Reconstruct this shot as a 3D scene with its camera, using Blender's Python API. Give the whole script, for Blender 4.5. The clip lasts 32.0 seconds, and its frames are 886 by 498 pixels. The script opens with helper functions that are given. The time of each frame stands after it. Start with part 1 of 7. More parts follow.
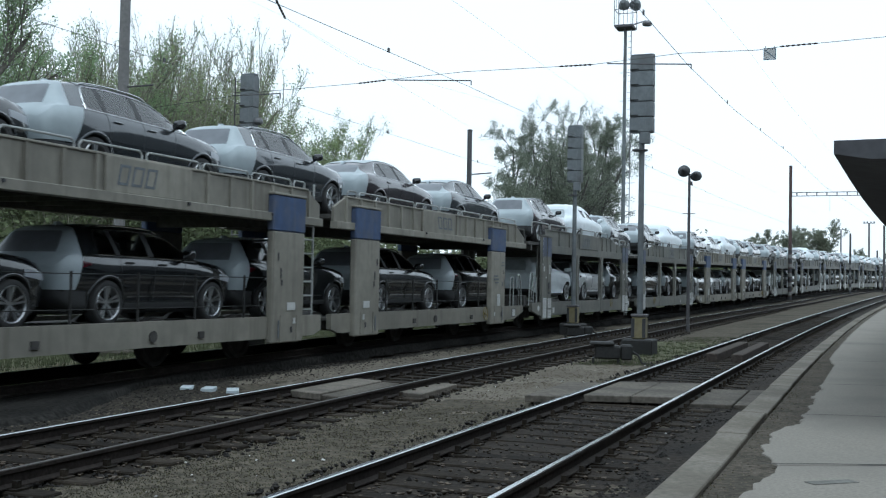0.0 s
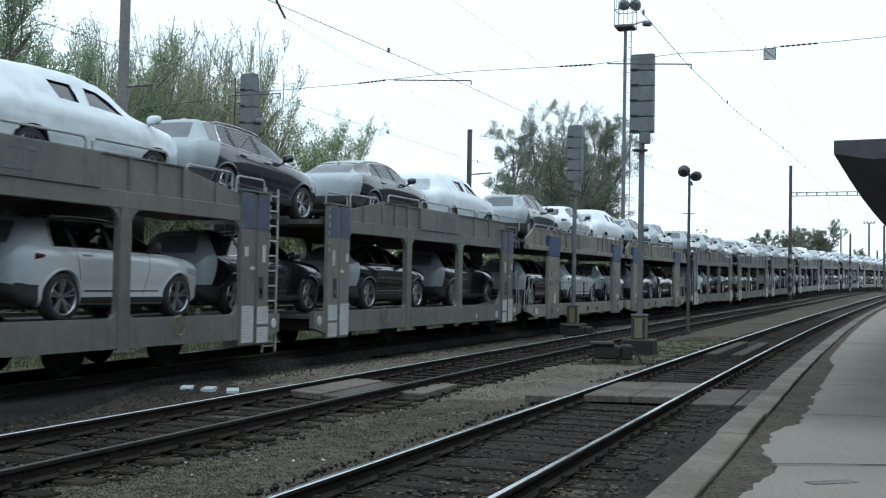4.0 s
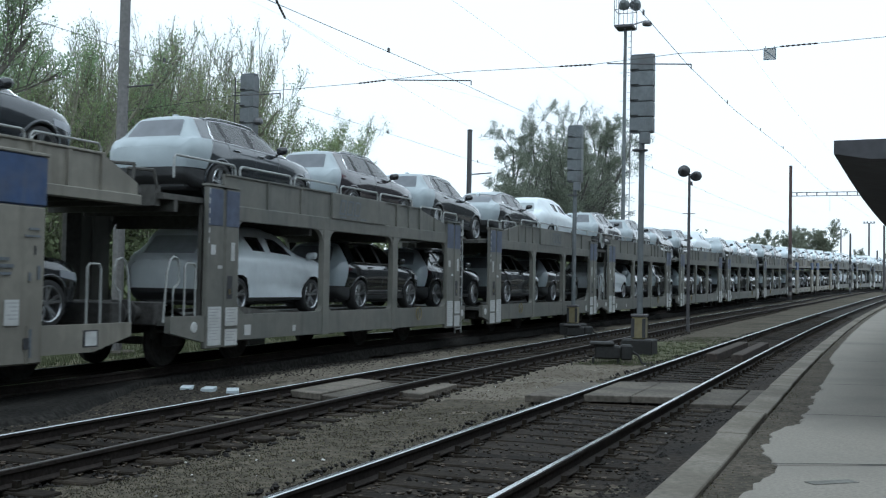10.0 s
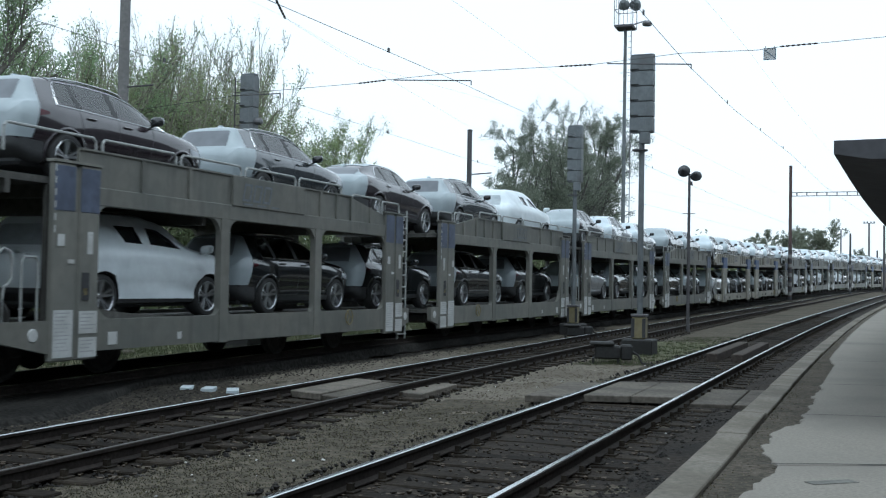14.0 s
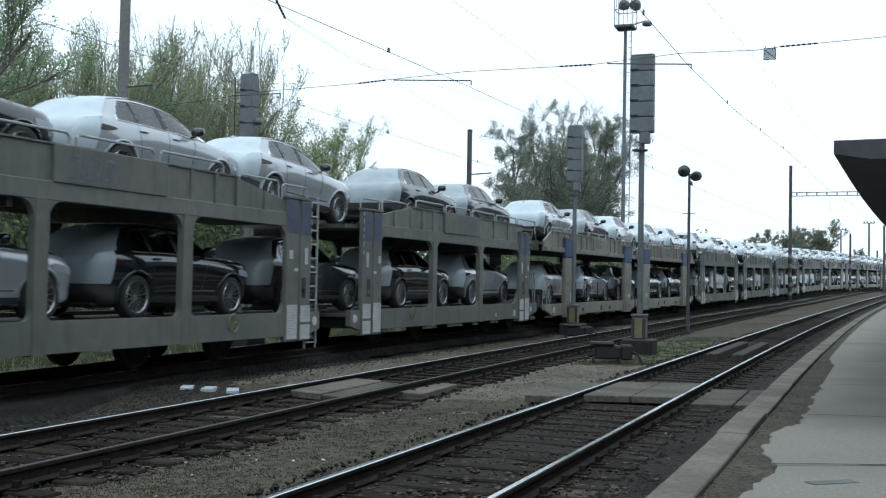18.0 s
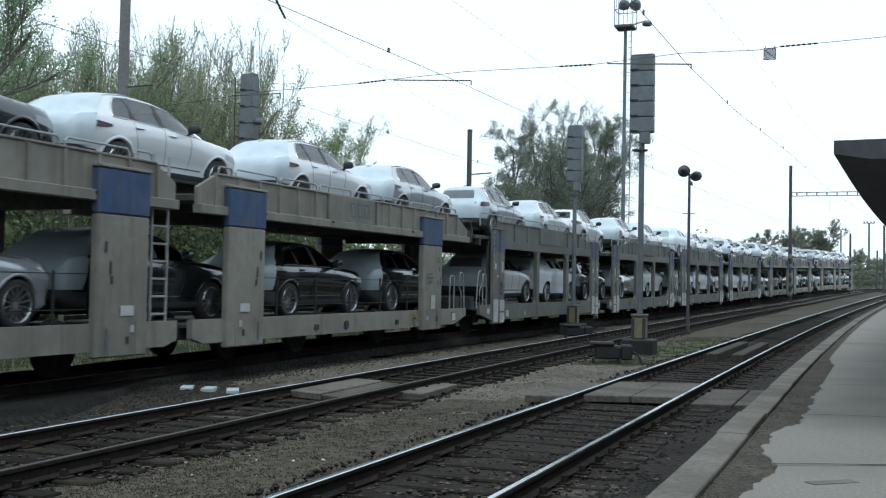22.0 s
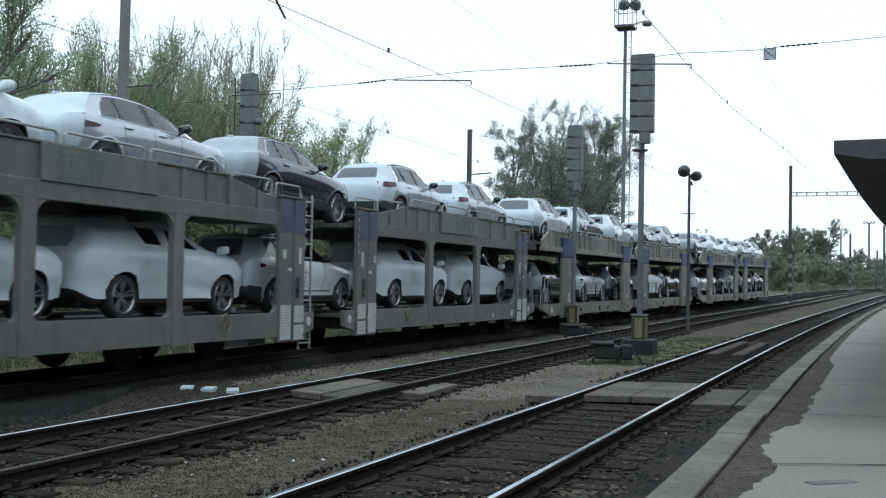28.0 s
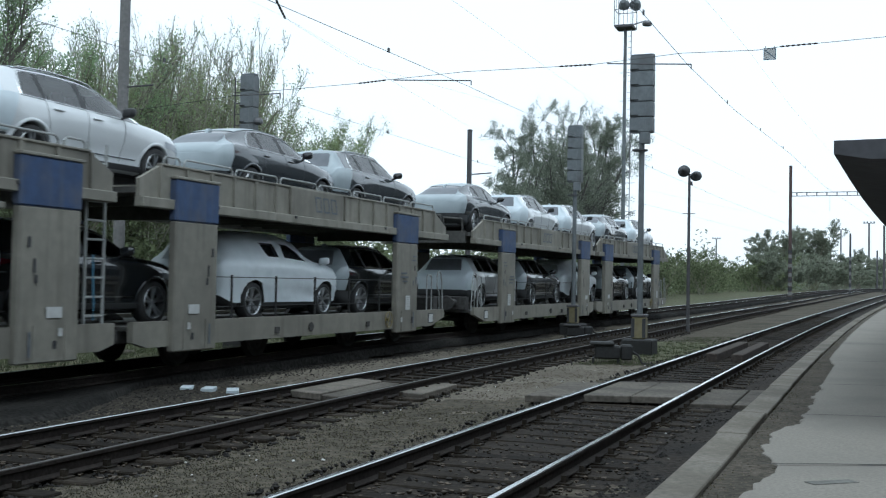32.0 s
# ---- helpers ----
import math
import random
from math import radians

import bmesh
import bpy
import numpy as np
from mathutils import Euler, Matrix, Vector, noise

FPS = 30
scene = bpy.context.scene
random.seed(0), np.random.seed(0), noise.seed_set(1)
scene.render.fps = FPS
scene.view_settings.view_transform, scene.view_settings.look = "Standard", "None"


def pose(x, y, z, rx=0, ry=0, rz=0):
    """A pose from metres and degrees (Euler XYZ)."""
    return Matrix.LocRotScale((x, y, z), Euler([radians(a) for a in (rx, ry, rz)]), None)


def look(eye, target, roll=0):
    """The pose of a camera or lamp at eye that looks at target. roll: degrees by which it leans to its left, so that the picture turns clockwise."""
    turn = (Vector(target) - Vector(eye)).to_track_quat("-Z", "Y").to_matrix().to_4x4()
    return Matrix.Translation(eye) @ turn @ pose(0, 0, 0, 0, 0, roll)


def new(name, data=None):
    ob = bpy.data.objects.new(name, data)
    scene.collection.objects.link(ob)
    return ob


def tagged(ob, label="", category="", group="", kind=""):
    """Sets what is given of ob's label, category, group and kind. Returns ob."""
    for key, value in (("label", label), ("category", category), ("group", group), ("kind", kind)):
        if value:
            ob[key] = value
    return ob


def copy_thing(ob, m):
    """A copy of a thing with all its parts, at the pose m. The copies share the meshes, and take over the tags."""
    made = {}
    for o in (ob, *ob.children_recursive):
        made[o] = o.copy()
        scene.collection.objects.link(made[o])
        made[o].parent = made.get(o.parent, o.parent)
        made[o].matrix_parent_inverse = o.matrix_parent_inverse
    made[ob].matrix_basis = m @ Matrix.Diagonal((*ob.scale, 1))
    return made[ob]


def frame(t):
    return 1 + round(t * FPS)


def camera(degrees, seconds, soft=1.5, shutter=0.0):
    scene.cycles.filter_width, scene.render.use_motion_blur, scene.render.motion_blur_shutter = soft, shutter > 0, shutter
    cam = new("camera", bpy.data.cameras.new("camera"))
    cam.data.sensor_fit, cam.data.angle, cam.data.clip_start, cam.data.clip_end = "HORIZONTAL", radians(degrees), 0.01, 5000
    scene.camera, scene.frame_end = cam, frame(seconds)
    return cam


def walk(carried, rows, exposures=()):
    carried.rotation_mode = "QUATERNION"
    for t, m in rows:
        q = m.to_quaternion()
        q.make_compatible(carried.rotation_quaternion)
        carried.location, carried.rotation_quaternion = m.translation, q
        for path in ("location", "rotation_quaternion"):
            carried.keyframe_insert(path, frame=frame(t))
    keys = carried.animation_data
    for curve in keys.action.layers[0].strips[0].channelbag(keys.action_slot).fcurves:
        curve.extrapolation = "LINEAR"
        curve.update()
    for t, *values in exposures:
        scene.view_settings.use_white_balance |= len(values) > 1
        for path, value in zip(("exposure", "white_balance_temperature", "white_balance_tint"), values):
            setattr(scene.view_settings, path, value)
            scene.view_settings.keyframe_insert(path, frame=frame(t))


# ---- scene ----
# ---------- camera ----------
EYE = Vector((0.0, 0.0, 1.655))
YAW, PITCH, ROLL = 0.38275, 0.03184, 1.067
cam = camera(44.63, 32.0, soft=1.2, shutter=0.2)
AIM = EYE + Vector((-math.sin(YAW) * math.cos(PITCH), math.cos(YAW) * math.cos(PITCH), math.sin(PITCH)))
walk(cam, [(0.0, look(EYE, AIM, ROLL)), (32.0, look(EYE, AIM, ROLL))], exposures=[(0.0, 0.0, 5350, -1), (32.0, 0.0, 5350, -1)])

# ---------- world and sun: bright overcast sky ----------
world = bpy.data.worlds.new("overcast_sky")
scene.world = world
world.use_nodes = True
wn, wl = world.node_tree.nodes, world.node_tree.links
wn.clear()
sky = wn.new("ShaderNodeTexSky")
sky.sky_type, sky.sun_disc = "NISHITA", False
sky.sun_elevation, sky.sun_rotation = radians(71), radians(141)
sky.air_density, sky.dust_density, sky.ozone_density = 1.0, 5.0, 1.0
haze = wn.new("ShaderNodeMixRGB")
haze.inputs[0].default_value = 0.82
haze.inputs[2].default_value = (14.0, 13.5, 13.3, 1)
bg = wn.new("ShaderNodeBackground")
bg.inputs[1].default_value = 0.1
wout = wn.new("ShaderNodeOutputWorld")
wl.new(sky.outputs[0], haze.inputs[1])
wl.new(haze.outputs[0], bg.inputs[0])
wl.new(bg.outputs[0], wout.inputs[0])

sun = new("sun", bpy.data.lights.new("sun", "SUN"))
sun.data.energy, sun.data.angle, sun.data.color = 0.8, radians(30), (1.0, 0.97, 0.93)
# veiled sun, high over the station side
sun.matrix_world = look((0, 0, 0), (-0.2, 0.25, -0.95))


# ---------- plan: three curved tracks that climb gently away ----------
LANES = {"near": (3.484, -0.00181, 0.00086, 150.0), "middle": (8.047, -0.03152, 0.00151, 70.0), "train": (12.674, 0.0, 0.00097, 150.0)}
RAIL_Z = {"near": 0.04, "middle": 0.0, "train": 0.178}


def lane_x(name, y):
    """x of a track's middle line at the distance y."""
    side, slant, bend, span = LANES[name]
    e = max(0.0, y - 14.635)
    c = min(e, span)
    return -side + slant * (min(y, 14.635 + span) - 20) + bend / 2 * c * c + (bend * span + (slant if name != "middle" else slant)) * (e - c)


def rise(y):
    """How far the ground has climbed at the distance y."""
    e = min(max(y - 15, 0.0), 100.0)
    f = min(max(y - 115, 0.0), 75.0)
    return 2.127e-4 * (e * e / 2 + 93.6 * f - 0.5 * f * f)


def rail_dip(name, y):
    """The train's track lies a little lower where it comes nearest."""
    return min(0.15, max(0.0, 0.148 - 0.0125 * (y - 13))) if name == "train" else 0.0


def lane_pose(name, y, dx=0.0, z=0.0):
    """Pose on a track: local y along it, away from the camera."""
    x0, x1 = lane_x(name, y - 1), lane_x(name, y + 1)
    z0, z1 = rise(y - 1), rise(y + 1)
    turn = math.atan2(-(x1 - x0), 2.0)
    tilt = math.atan2(z1 - z0, 2.0)
    m = Matrix.Translation((lane_x(name, y), y, rise(y) + z)) @ Matrix.Rotation(turn, 4, "Z") @ Matrix.Rotation(tilt, 4, "X")
    return m @ Matrix.Translation((dx, 0, 0))


def travelled(t):
    """Metres the train has come towards the camera since t = 16 s."""
    d = t - 16.0
    return 8.53 * d + 0.05151 * d * d / 2 - 0.0019 * d ** 3 / 6


# ---------- materials ----------
def nodes_of(name):
    m = bpy.data.materials.new(name)
    m.use_nodes = True
    t = m.node_tree
    return m, t.nodes, t.links, t.nodes["Principled BSDF"]


def surface(name, colour, rough=0.6, metal=0.0, vary=0.25, grain=8.0, stain=0.6, bump=0.15, tint=None, coat=0.0, each=0.0, spec=0.5, streak=None):
    """Procedural surface: base colour broken up by fine grain and by large stains, with bump. tint: the stains' colour."""
    m, n, l, p = nodes_of(name)
    co = n.new("ShaderNodeTexCoord")
    fine, big = n.new("ShaderNodeTexNoise"), n.new("ShaderNodeTexNoise")
    fine.inputs["Scale"].default_value, fine.inputs["Detail"].default_value = grain, 6
    big.inputs["Scale"].default_value, big.inputs["Detail"].default_value = stain, 5
    l.new(co.outputs["Object"], fine.inputs["Vector"])
    l.new(co.outputs["Object"], big.inputs["Vector"])
    ramp = n.new("ShaderNodeValToRGB")
    dark = [c * (1 - vary) for c in colour]
    light = [min(1, c * (1 + vary)) for c in colour]
    ramp.color_ramp.elements[0].position, ramp.color_ramp.elements[0].color = 0.3, (*dark, 1)
    ramp.color_ramp.elements[1].position, ramp.color_ramp.elements[1].color = 0.72, (*light, 1)
    l.new(fine.outputs[0], ramp.inputs[0])
    mask = n.new("ShaderNodeValToRGB")
    mask.color_ramp.elements[0].position, mask.color_ramp.elements[1].position = 0.45, 0.7
    l.new(big.outputs[0], mask.inputs[0])
    mix = n.new("ShaderNodeMixRGB")
    tint = tint or [c * (1 - 1.2 * vary) for c in colour]
    mix.inputs[2].default_value = (*[max(0, c) for c in tint], 1)
    scale = n.new("ShaderNodeMath")
    scale.operation = "MULTIPLY"
    scale.inputs[1].default_value = 0.75
    l.new(mask.outputs[0], scale.inputs[0])
    l.new(scale.outputs[0], mix.inputs[0])
    l.new(ramp.outputs[0], mix.inputs[1])
    out = mix
    if streak:
        runs, mp, cut, over = n.new("ShaderNodeTexNoise"), n.new("ShaderNodeMapping"), n.new("ShaderNodeValToRGB"), n.new("ShaderNodeMixRGB")
        mp.inputs["Scale"].default_value = (1.0, 1.0, 0.09)
        runs.inputs["Scale"].default_value, runs.inputs["Detail"].default_value = 5.0, 6
        cut.color_ramp.elements[0].position, cut.color_ramp.elements[1].position = 0.52, 0.72
        cut.color_ramp.elements[1].color = (0.38, 0.38, 0.38, 1)
        over.inputs[2].default_value = (*streak, 1)
        l.new(co.outputs["Object"], mp.inputs["Vector"])
        l.new(mp.outputs[0], runs.inputs["Vector"])
        l.new(runs.outputs[0], cut.inputs[0])
        l.new(cut.outputs[0], over.inputs[0])
        l.new(mix.outputs[0], over.inputs[1])
        mix = out = over
    if each:
        info = n.new("ShaderNodeObjectInfo")
        hsv = n.new("ShaderNodeHueSaturation")
        ma = n.new("ShaderNodeMapRange")
        ma.inputs["To Min"].default_value, ma.inputs["To Max"].default_value = 1 - each, 1 + each
        l.new(info.outputs["Random"], ma.inputs[0])
        l.new(ma.outputs[0], hsv.inputs["Value"])
        l.new(mix.outputs[0], hsv.inputs["Color"])
        out = hsv
    l.new(out.outputs[0], p.inputs["Base Color"])
    p.inputs["Roughness"].default_value, p.inputs["Metallic"].default_value = rough, metal
    p.inputs["Coat Weight"].default_value, p.inputs["Coat Roughness"].default_value = coat, 0.06
    p.inputs["Specular IOR Level"].default_value = spec
    if bump:
        b = n.new("ShaderNodeBump")
        b.inputs["Strength"].default_value, b.inputs["Distance"].default_value = bump, 0.02
        l.new(fine.outputs[0], b.inputs["Height"])
        l.new(b.outputs[0], p.inputs["Normal"])
    return m


def glass(name, colour, rough=0.03, alpha=1.0):
    m, n, l, p = nodes_of(name)
    p.inputs["Base Color"].default_value = (*colour, 1)
    p.inputs["Roughness"].default_value = rough
    p.inputs["Specular IOR Level"].default_value = 0.4
    return m


def pane_glass(name, tint):
    """A thin tinted pane: light passes straight, and glances off it more the flatter it falls."""
    m, n, l, p = nodes_of(name)
    clear, gloss, mix, slant = n.new("ShaderNodeBsdfTransparent"), n.new("ShaderNodeBsdfGlossy"), n.new("ShaderNodeMixShader"), n.new("ShaderNodeFresnel")
    clear.inputs["Color"].default_value = (*tint, 1)
    gloss.inputs["Roughness"].default_value = 0.03
    slant.inputs["IOR"].default_value = 1.95
    l.new(slant.outputs[0], mix.inputs[0])
    l.new(clear.outputs[0], mix.inputs[1])
    l.new(gloss.outputs[0], mix.inputs[2])
    l.new(mix.outputs[0], n["Material Output"].inputs[0])
    return m


def leaf_material(name, colour, each=0.35, thin=0.0):
    m, n, l, p = nodes_of(name)
    geo = n.new("ShaderNodeNewGeometry")
    hsv = n.new("ShaderNodeHueSaturation")
    ma = n.new("ShaderNodeMapRange")
    ma.inputs["To Min"].default_value, ma.inputs["To Max"].default_value = 1 - each, 1 + each
    l.new(geo.outputs["Random Per Island"], ma.inputs[0])
    l.new(ma.outputs[0], hsv.inputs["Value"])
    hsv.inputs["Color"].default_value = (*colour, 1)
    l.new(hsv.outputs[0], p.inputs["Base Color"])
    p.inputs["Roughness"].default_value = 0.8
    p.inputs["Specular IOR Level"].default_value = 0.15
    if thin:
        through_light = n.new("ShaderNodeBsdfTranslucent")
        mix = n.new("ShaderNodeMixShader")
        mix.inputs[0].default_value = thin
        l.new(hsv.outputs[0], through_light.inputs["Color"])
        l.new(p.outputs[0], mix.inputs[1])
        l.new(through_light.outputs[0], mix.inputs[2])
        l.new(mix.outputs[0], n["Material Output"].inputs[0])
    return m


MAT = {}
MAT["earth"] = surface("trackside_earth", (0.078, 0.069, 0.052), 0.95, vary=0.5, grain=9, stain=0.45, bump=0.8, tint=(0.036, 0.032, 0.023), spec=0.1)
MAT["sand"] = surface("trodden_sandy_earth", (0.135, 0.12, 0.096), 0.95, vary=0.35, grain=12, stain=0.6, bump=0.6, tint=(0.085, 0.074, 0.057), spec=0.1)
# earth darkened by oil and by the soft shade painted beside the train
MAT["oily_shaded_earth"] = surface("oil_and_shade_dark_earth", (0.045, 0.04, 0.032), 0.95, vary=0.5, grain=11, stain=0.7, bump=0.8, tint=(0.02, 0.019, 0.016), spec=0.08)
MAT["soil"] = surface("old_patched_border", (0.085, 0.075, 0.06), 0.95, vary=0.5, grain=16, stain=2.2, bump=1.0, tint=(0.04, 0.037, 0.029), spec=0.1)
MAT["ballast"] = surface("oily_ballast", (0.031, 0.026, 0.021), 0.9, vary=0.6, grain=14, stain=0.8, bump=1.0, tint=(0.012, 0.0115, 0.011), spec=0.1)
# black from oil, and from the train's shade put into the colour
MAT["ballast_black"] = surface("oily_ballast_with_shade", (0.024, 0.023, 0.021), 0.9, vary=0.6, grain=14, stain=0.8, bump=1.0, tint=(0.008, 0.008, 0.008), spec=0.05)
MAT["stone"] = leaf_material("loose_stone", (0.083, 0.071, 0.055), 0.7)
MAT["stone_dark"] = leaf_material("oily_stone", (0.024, 0.022, 0.02), 0.7)
MAT["stone_pale"] = leaf_material("pale_pebble", (0.45, 0.45, 0.43), 0.4)
MAT["dry_leaf"] = leaf_material("dry_brown_leaf", (0.07, 0.056, 0.043), 0.75)
MAT["dry_grass"] = leaf_material("dry_grass_blade", (0.09, 0.083, 0.052), 0.5)
MAT["moss"] = leaf_material("dark_moss_blade", (0.05, 0.047, 0.031), 0.5)
MAT["green_grass"] = leaf_material("grass_blade", (0.075, 0.085, 0.045), 0.5)
MAT["grass"] = surface("rough_grass", (0.085, 0.09, 0.052), 0.95, vary=0.5, grain=6, stain=0.4, bump=0.8, tint=(0.1, 0.088, 0.06), spec=0.1)
MAT["rail_side"] = surface("rusty_rail_side", (0.028, 0.023, 0.02), 0.85, 0.0, vary=0.4, grain=25, stain=2, bump=0.2, spec=0.15)
MAT["rail_top"] = surface("polished_rail_head", (0.62, 0.64, 0.65), 0.16, 1.0, vary=0.06, grain=30, stain=1.5, bump=0.0)
MAT["rail_satin"] = surface("satin_rail_head", (0.6, 0.61, 0.62), 0.42, 1.0, vary=0.08, grain=30, stain=1.5, bump=0.0)
MAT["rail_dull"] = surface("worn_rail_head", (0.085, 0.08, 0.074), 0.6, 0.4, vary=0.2, grain=30, stain=1.5, bump=0.05)
MAT["sleeper"] = surface("tarred_wooden_sleeper", (0.026, 0.0215, 0.0165), 0.9, vary=0.5, grain=18, stain=2.5, bump=0.5, each=0.45, spec=0.12)
MAT["beam"] = surface("brown_old_beam", (0.06, 0.05, 0.043), 0.9, vary=0.35, grain=14, stain=2, bump=0.4, spec=0.15)
MAT["kerb"] = surface("weathered_kerb_stone", (0.165, 0.15, 0.125), 0.9, vary=0.25, grain=22, stain=1.1, bump=0.4, tint=(0.09, 0.079, 0.06), each=0.15, spec=0.2)
MAT["asphalt"] = surface("pale_old_asphalt", (0.228, 0.21, 0.18), 0.9, vary=0.16, grain=35, stain=0.5, bump=0.35, tint=(0.175, 0.163, 0.142), spec=0.3)
MAT["slab"] = surface("dirty_crossing_concrete", (0.11, 0.098, 0.082), 0.9, vary=0.35, grain=14, stain=1.3, bump=0.5, spec=0.15, tint=(0.045, 0.042, 0.036), each=0.2)
MAT["cover"] = surface("dull_drain_cover", (0.16, 0.157, 0.143), 0.9, vary=0.25, grain=20, stain=3, bump=0.3, spec=0.2)
MAT["slab_dark"] = surface("brown_crossing_concrete", (0.125, 0.112, 0.094), 0.92, vary=0.3, grain=18, stain=1.6, bump=0.4, tint=(0.055, 0.05, 0.043), each=0.2, spec=0.15)
MAT["crack"] = surface("dirt_in_joint", (0.03, 0.028, 0.025), 0.95, vary=0.4, grain=20)
MAT["wagon"] = surface("grey_brown_wagon_paint", (0.235, 0.224, 0.19), 0.6, vary=0.12, grain=5, stain=0.7, bump=0.06, tint=(0.165, 0.158, 0.135), each=0.12, spec=0.25, streak=(0.085, 0.075, 0.058))
MAT["wagon_b"] = surface("grey_wagon_paint", (0.165, 0.163, 0.144), 0.6, vary=0.12, grain=5, stain=0.7, bump=0.06, tint=(0.115, 0.122, 0.112), each=0.12, spec=0.25, streak=(0.075, 0.078, 0.072))
MAT["blue"] = surface("blue_post_paint", (0.035, 0.065, 0.15), 0.55, vary=0.2, grain=6, stain=2.0, bump=0.05, tint=(0.075, 0.085, 0.12), streak=(0.12, 0.12, 0.12))
MAT["blue_dull"] = surface("faded_blue_paint", (0.07, 0.085, 0.13), 0.55, vary=0.25, grain=6, stain=2.0, bump=0.05)
MAT["deck"] = surface("dirty_deck_steel", (0.09, 0.088, 0.08), 0.8, 0.2, vary=0.3, grain=10, stain=1.0, bump=0.3)
MAT["under"] = surface("grimy_underframe", (0.05, 0.048, 0.045), 0.85, vary=0.4, grain=12, stain=1.5, bump=0.3)
MAT["motor"] = surface("black_tarred_casing", (0.02, 0.02, 0.019), 0.8, vary=0.4, grain=12, stain=1.5, bump=0.3)
MAT["handrail"] = surface("pale_handrail_paint", (0.32, 0.33, 0.32), 0.5, vary=0.15, grain=12, stain=2, bump=0.05)
MAT["plate"] = surface("white_label_plate", (0.5, 0.51, 0.5), 0.6, vary=0.1, grain=12, stain=3.0, bump=0.02, tint=(0.35, 0.34, 0.32))
MAT["ink"] = surface("dark_lettering", (0.035, 0.036, 0.04), 0.7, vary=0.2, grain=20)
MAT["ink_faint"] = surface("faded_lettering", (0.125, 0.14, 0.155), 0.7, vary=0.3, grain=14)
MAT["print"] = surface("worn_small_print", (0.4, 0.41, 0.41), 0.7, vary=0.3, grain=30)
MAT["ink_blue"] = surface("outlined_lettering", (0.1, 0.16, 0.22), 0.7, vary=0.2, grain=20)
MAT["film"] = surface("white_protective_film", (0.55, 0.61, 0.645), 0.35, vary=0.08, grain=3, stain=1.2, bump=0.25, tint=(0.47, 0.53, 0.56))
MAT["film_thin"] = surface("thin_film_on_dark_paint", (0.35, 0.395, 0.415), 0.33, vary=0.1, grain=3, stain=1.2, bump=0.25, tint=(0.29, 0.33, 0.35))
MAT["wrap"] = surface("white_transport_cover", (0.7, 0.75, 0.775), 0.3, vary=0.03, grain=6, stain=1.4, bump=0.3, tint=(0.58, 0.63, 0.655))
for key, name, col in (("black", "black_car_paint", (0.013, 0.015, 0.017)), ("charcoal", "dark_grey_car_paint", (0.042, 0.048, 0.054)), ("brown", "dark_plum_car_paint", (0.026, 0.02, 0.024)),
                       ("grey", "mid_grey_car_paint", (0.13, 0.135, 0.14)), ("silver", "silver_car_paint", (0.44, 0.46, 0.48)), ("white", "white_car_paint", (0.66, 0.68, 0.69))):
    MAT[key] = surface(name, col, 0.16, 0.3 if key in ("grey", "silver", "charcoal") else 0.0, vary=0.04, grain=40, stain=0.8, bump=0.0, coat=1.0, spec=0.5)
MAT["wrap_thin"] = surface("thin_clear_film", (0.4, 0.44, 0.46), 0.25, vary=0.12, grain=6, stain=2, bump=0.4)
MAT["pane"] = pane_glass("tinted_car_glass", (0.8, 0.86, 0.85))
MAT["pane_film"] = surface("window_under_film", (0.13, 0.14, 0.155), 0.3, vary=0.12, grain=5, stain=2, bump=0.05)
MAT["pane_clear"] = pane_glass("car_window_glass", (0.9, 0.94, 0.92))
MAT["trim"] = surface("dark_seat_cloth", (0.02, 0.02, 0.021), 0.85, vary=0.2, grain=30, stain=3, bump=0.1)
MAT["plastic"] = surface("black_plastic", (0.032, 0.033, 0.034), 0.6, vary=0.2, grain=30, stain=3, bump=0.05)
MAT["tyre"] = surface("tyre_rubber", (0.032, 0.032, 0.032), 0.85, vary=0.2, grain=30, stain=3, bump=0.1)
MAT["rim"] = surface("alloy_rim", (0.48, 0.49, 0.5), 0.28, 0.9, vary=0.06, grain=20, stain=4, bump=0.0)
MAT["tail"] = glass("red_tail_lamp", (0.055, 0.003, 0.009), 0.1)
MAT["tail_dark"] = glass("dark_tail_lamp", (0.03, 0.008, 0.01), 0.12)
MAT["head"] = glass("headlamp_glass", (0.35, 0.37, 0.4), 0.1)
MAT["chrome"] = surface("bright_trim", (0.6, 0.61, 0.62), 0.15, 1.0, vary=0.03, grain=20, stain=3, bump=0.0)
MAT["signal"] = surface("grey_signal_housing", (0.14, 0.155, 0.162), 0.6, 0.0, vary=0.15, grain=9, stain=1.5, bump=0.08, tint=(0.075, 0.075, 0.075))
MAT["mast"] = surface("dark_steel_mast", (0.095, 0.092, 0.096), 0.65, 0.3, vary=0.25, grain=12, stain=1.2, bump=0.1)
MAT["mast_pale"] = surface("weathered_grey_mast", (0.17, 0.165, 0.16), 0.65, 0.2, vary=0.2, grain=12, stain=1.2, bump=0.1)
MAT["mast_red"] = surface("red_brown_steel_mast", (0.09, 0.06, 0.055), 0.65, 0.2, vary=0.25, grain=12, stain=1.2, bump=0.1)
MAT["galv"] = surface("galvanised_steel", (0.2, 0.2, 0.205), 0.5, 0.7, vary=0.15, grain=12, stain=1.5, bump=0.05)
MAT["wire"] = surface("overhead_wire", (0.1, 0.1, 0.1), 0.5, 0.6, vary=0.1, grain=5)
MAT["insulator"] = surface("brown_insulator", (0.05, 0.03, 0.025), 0.35, vary=0.2, grain=9)
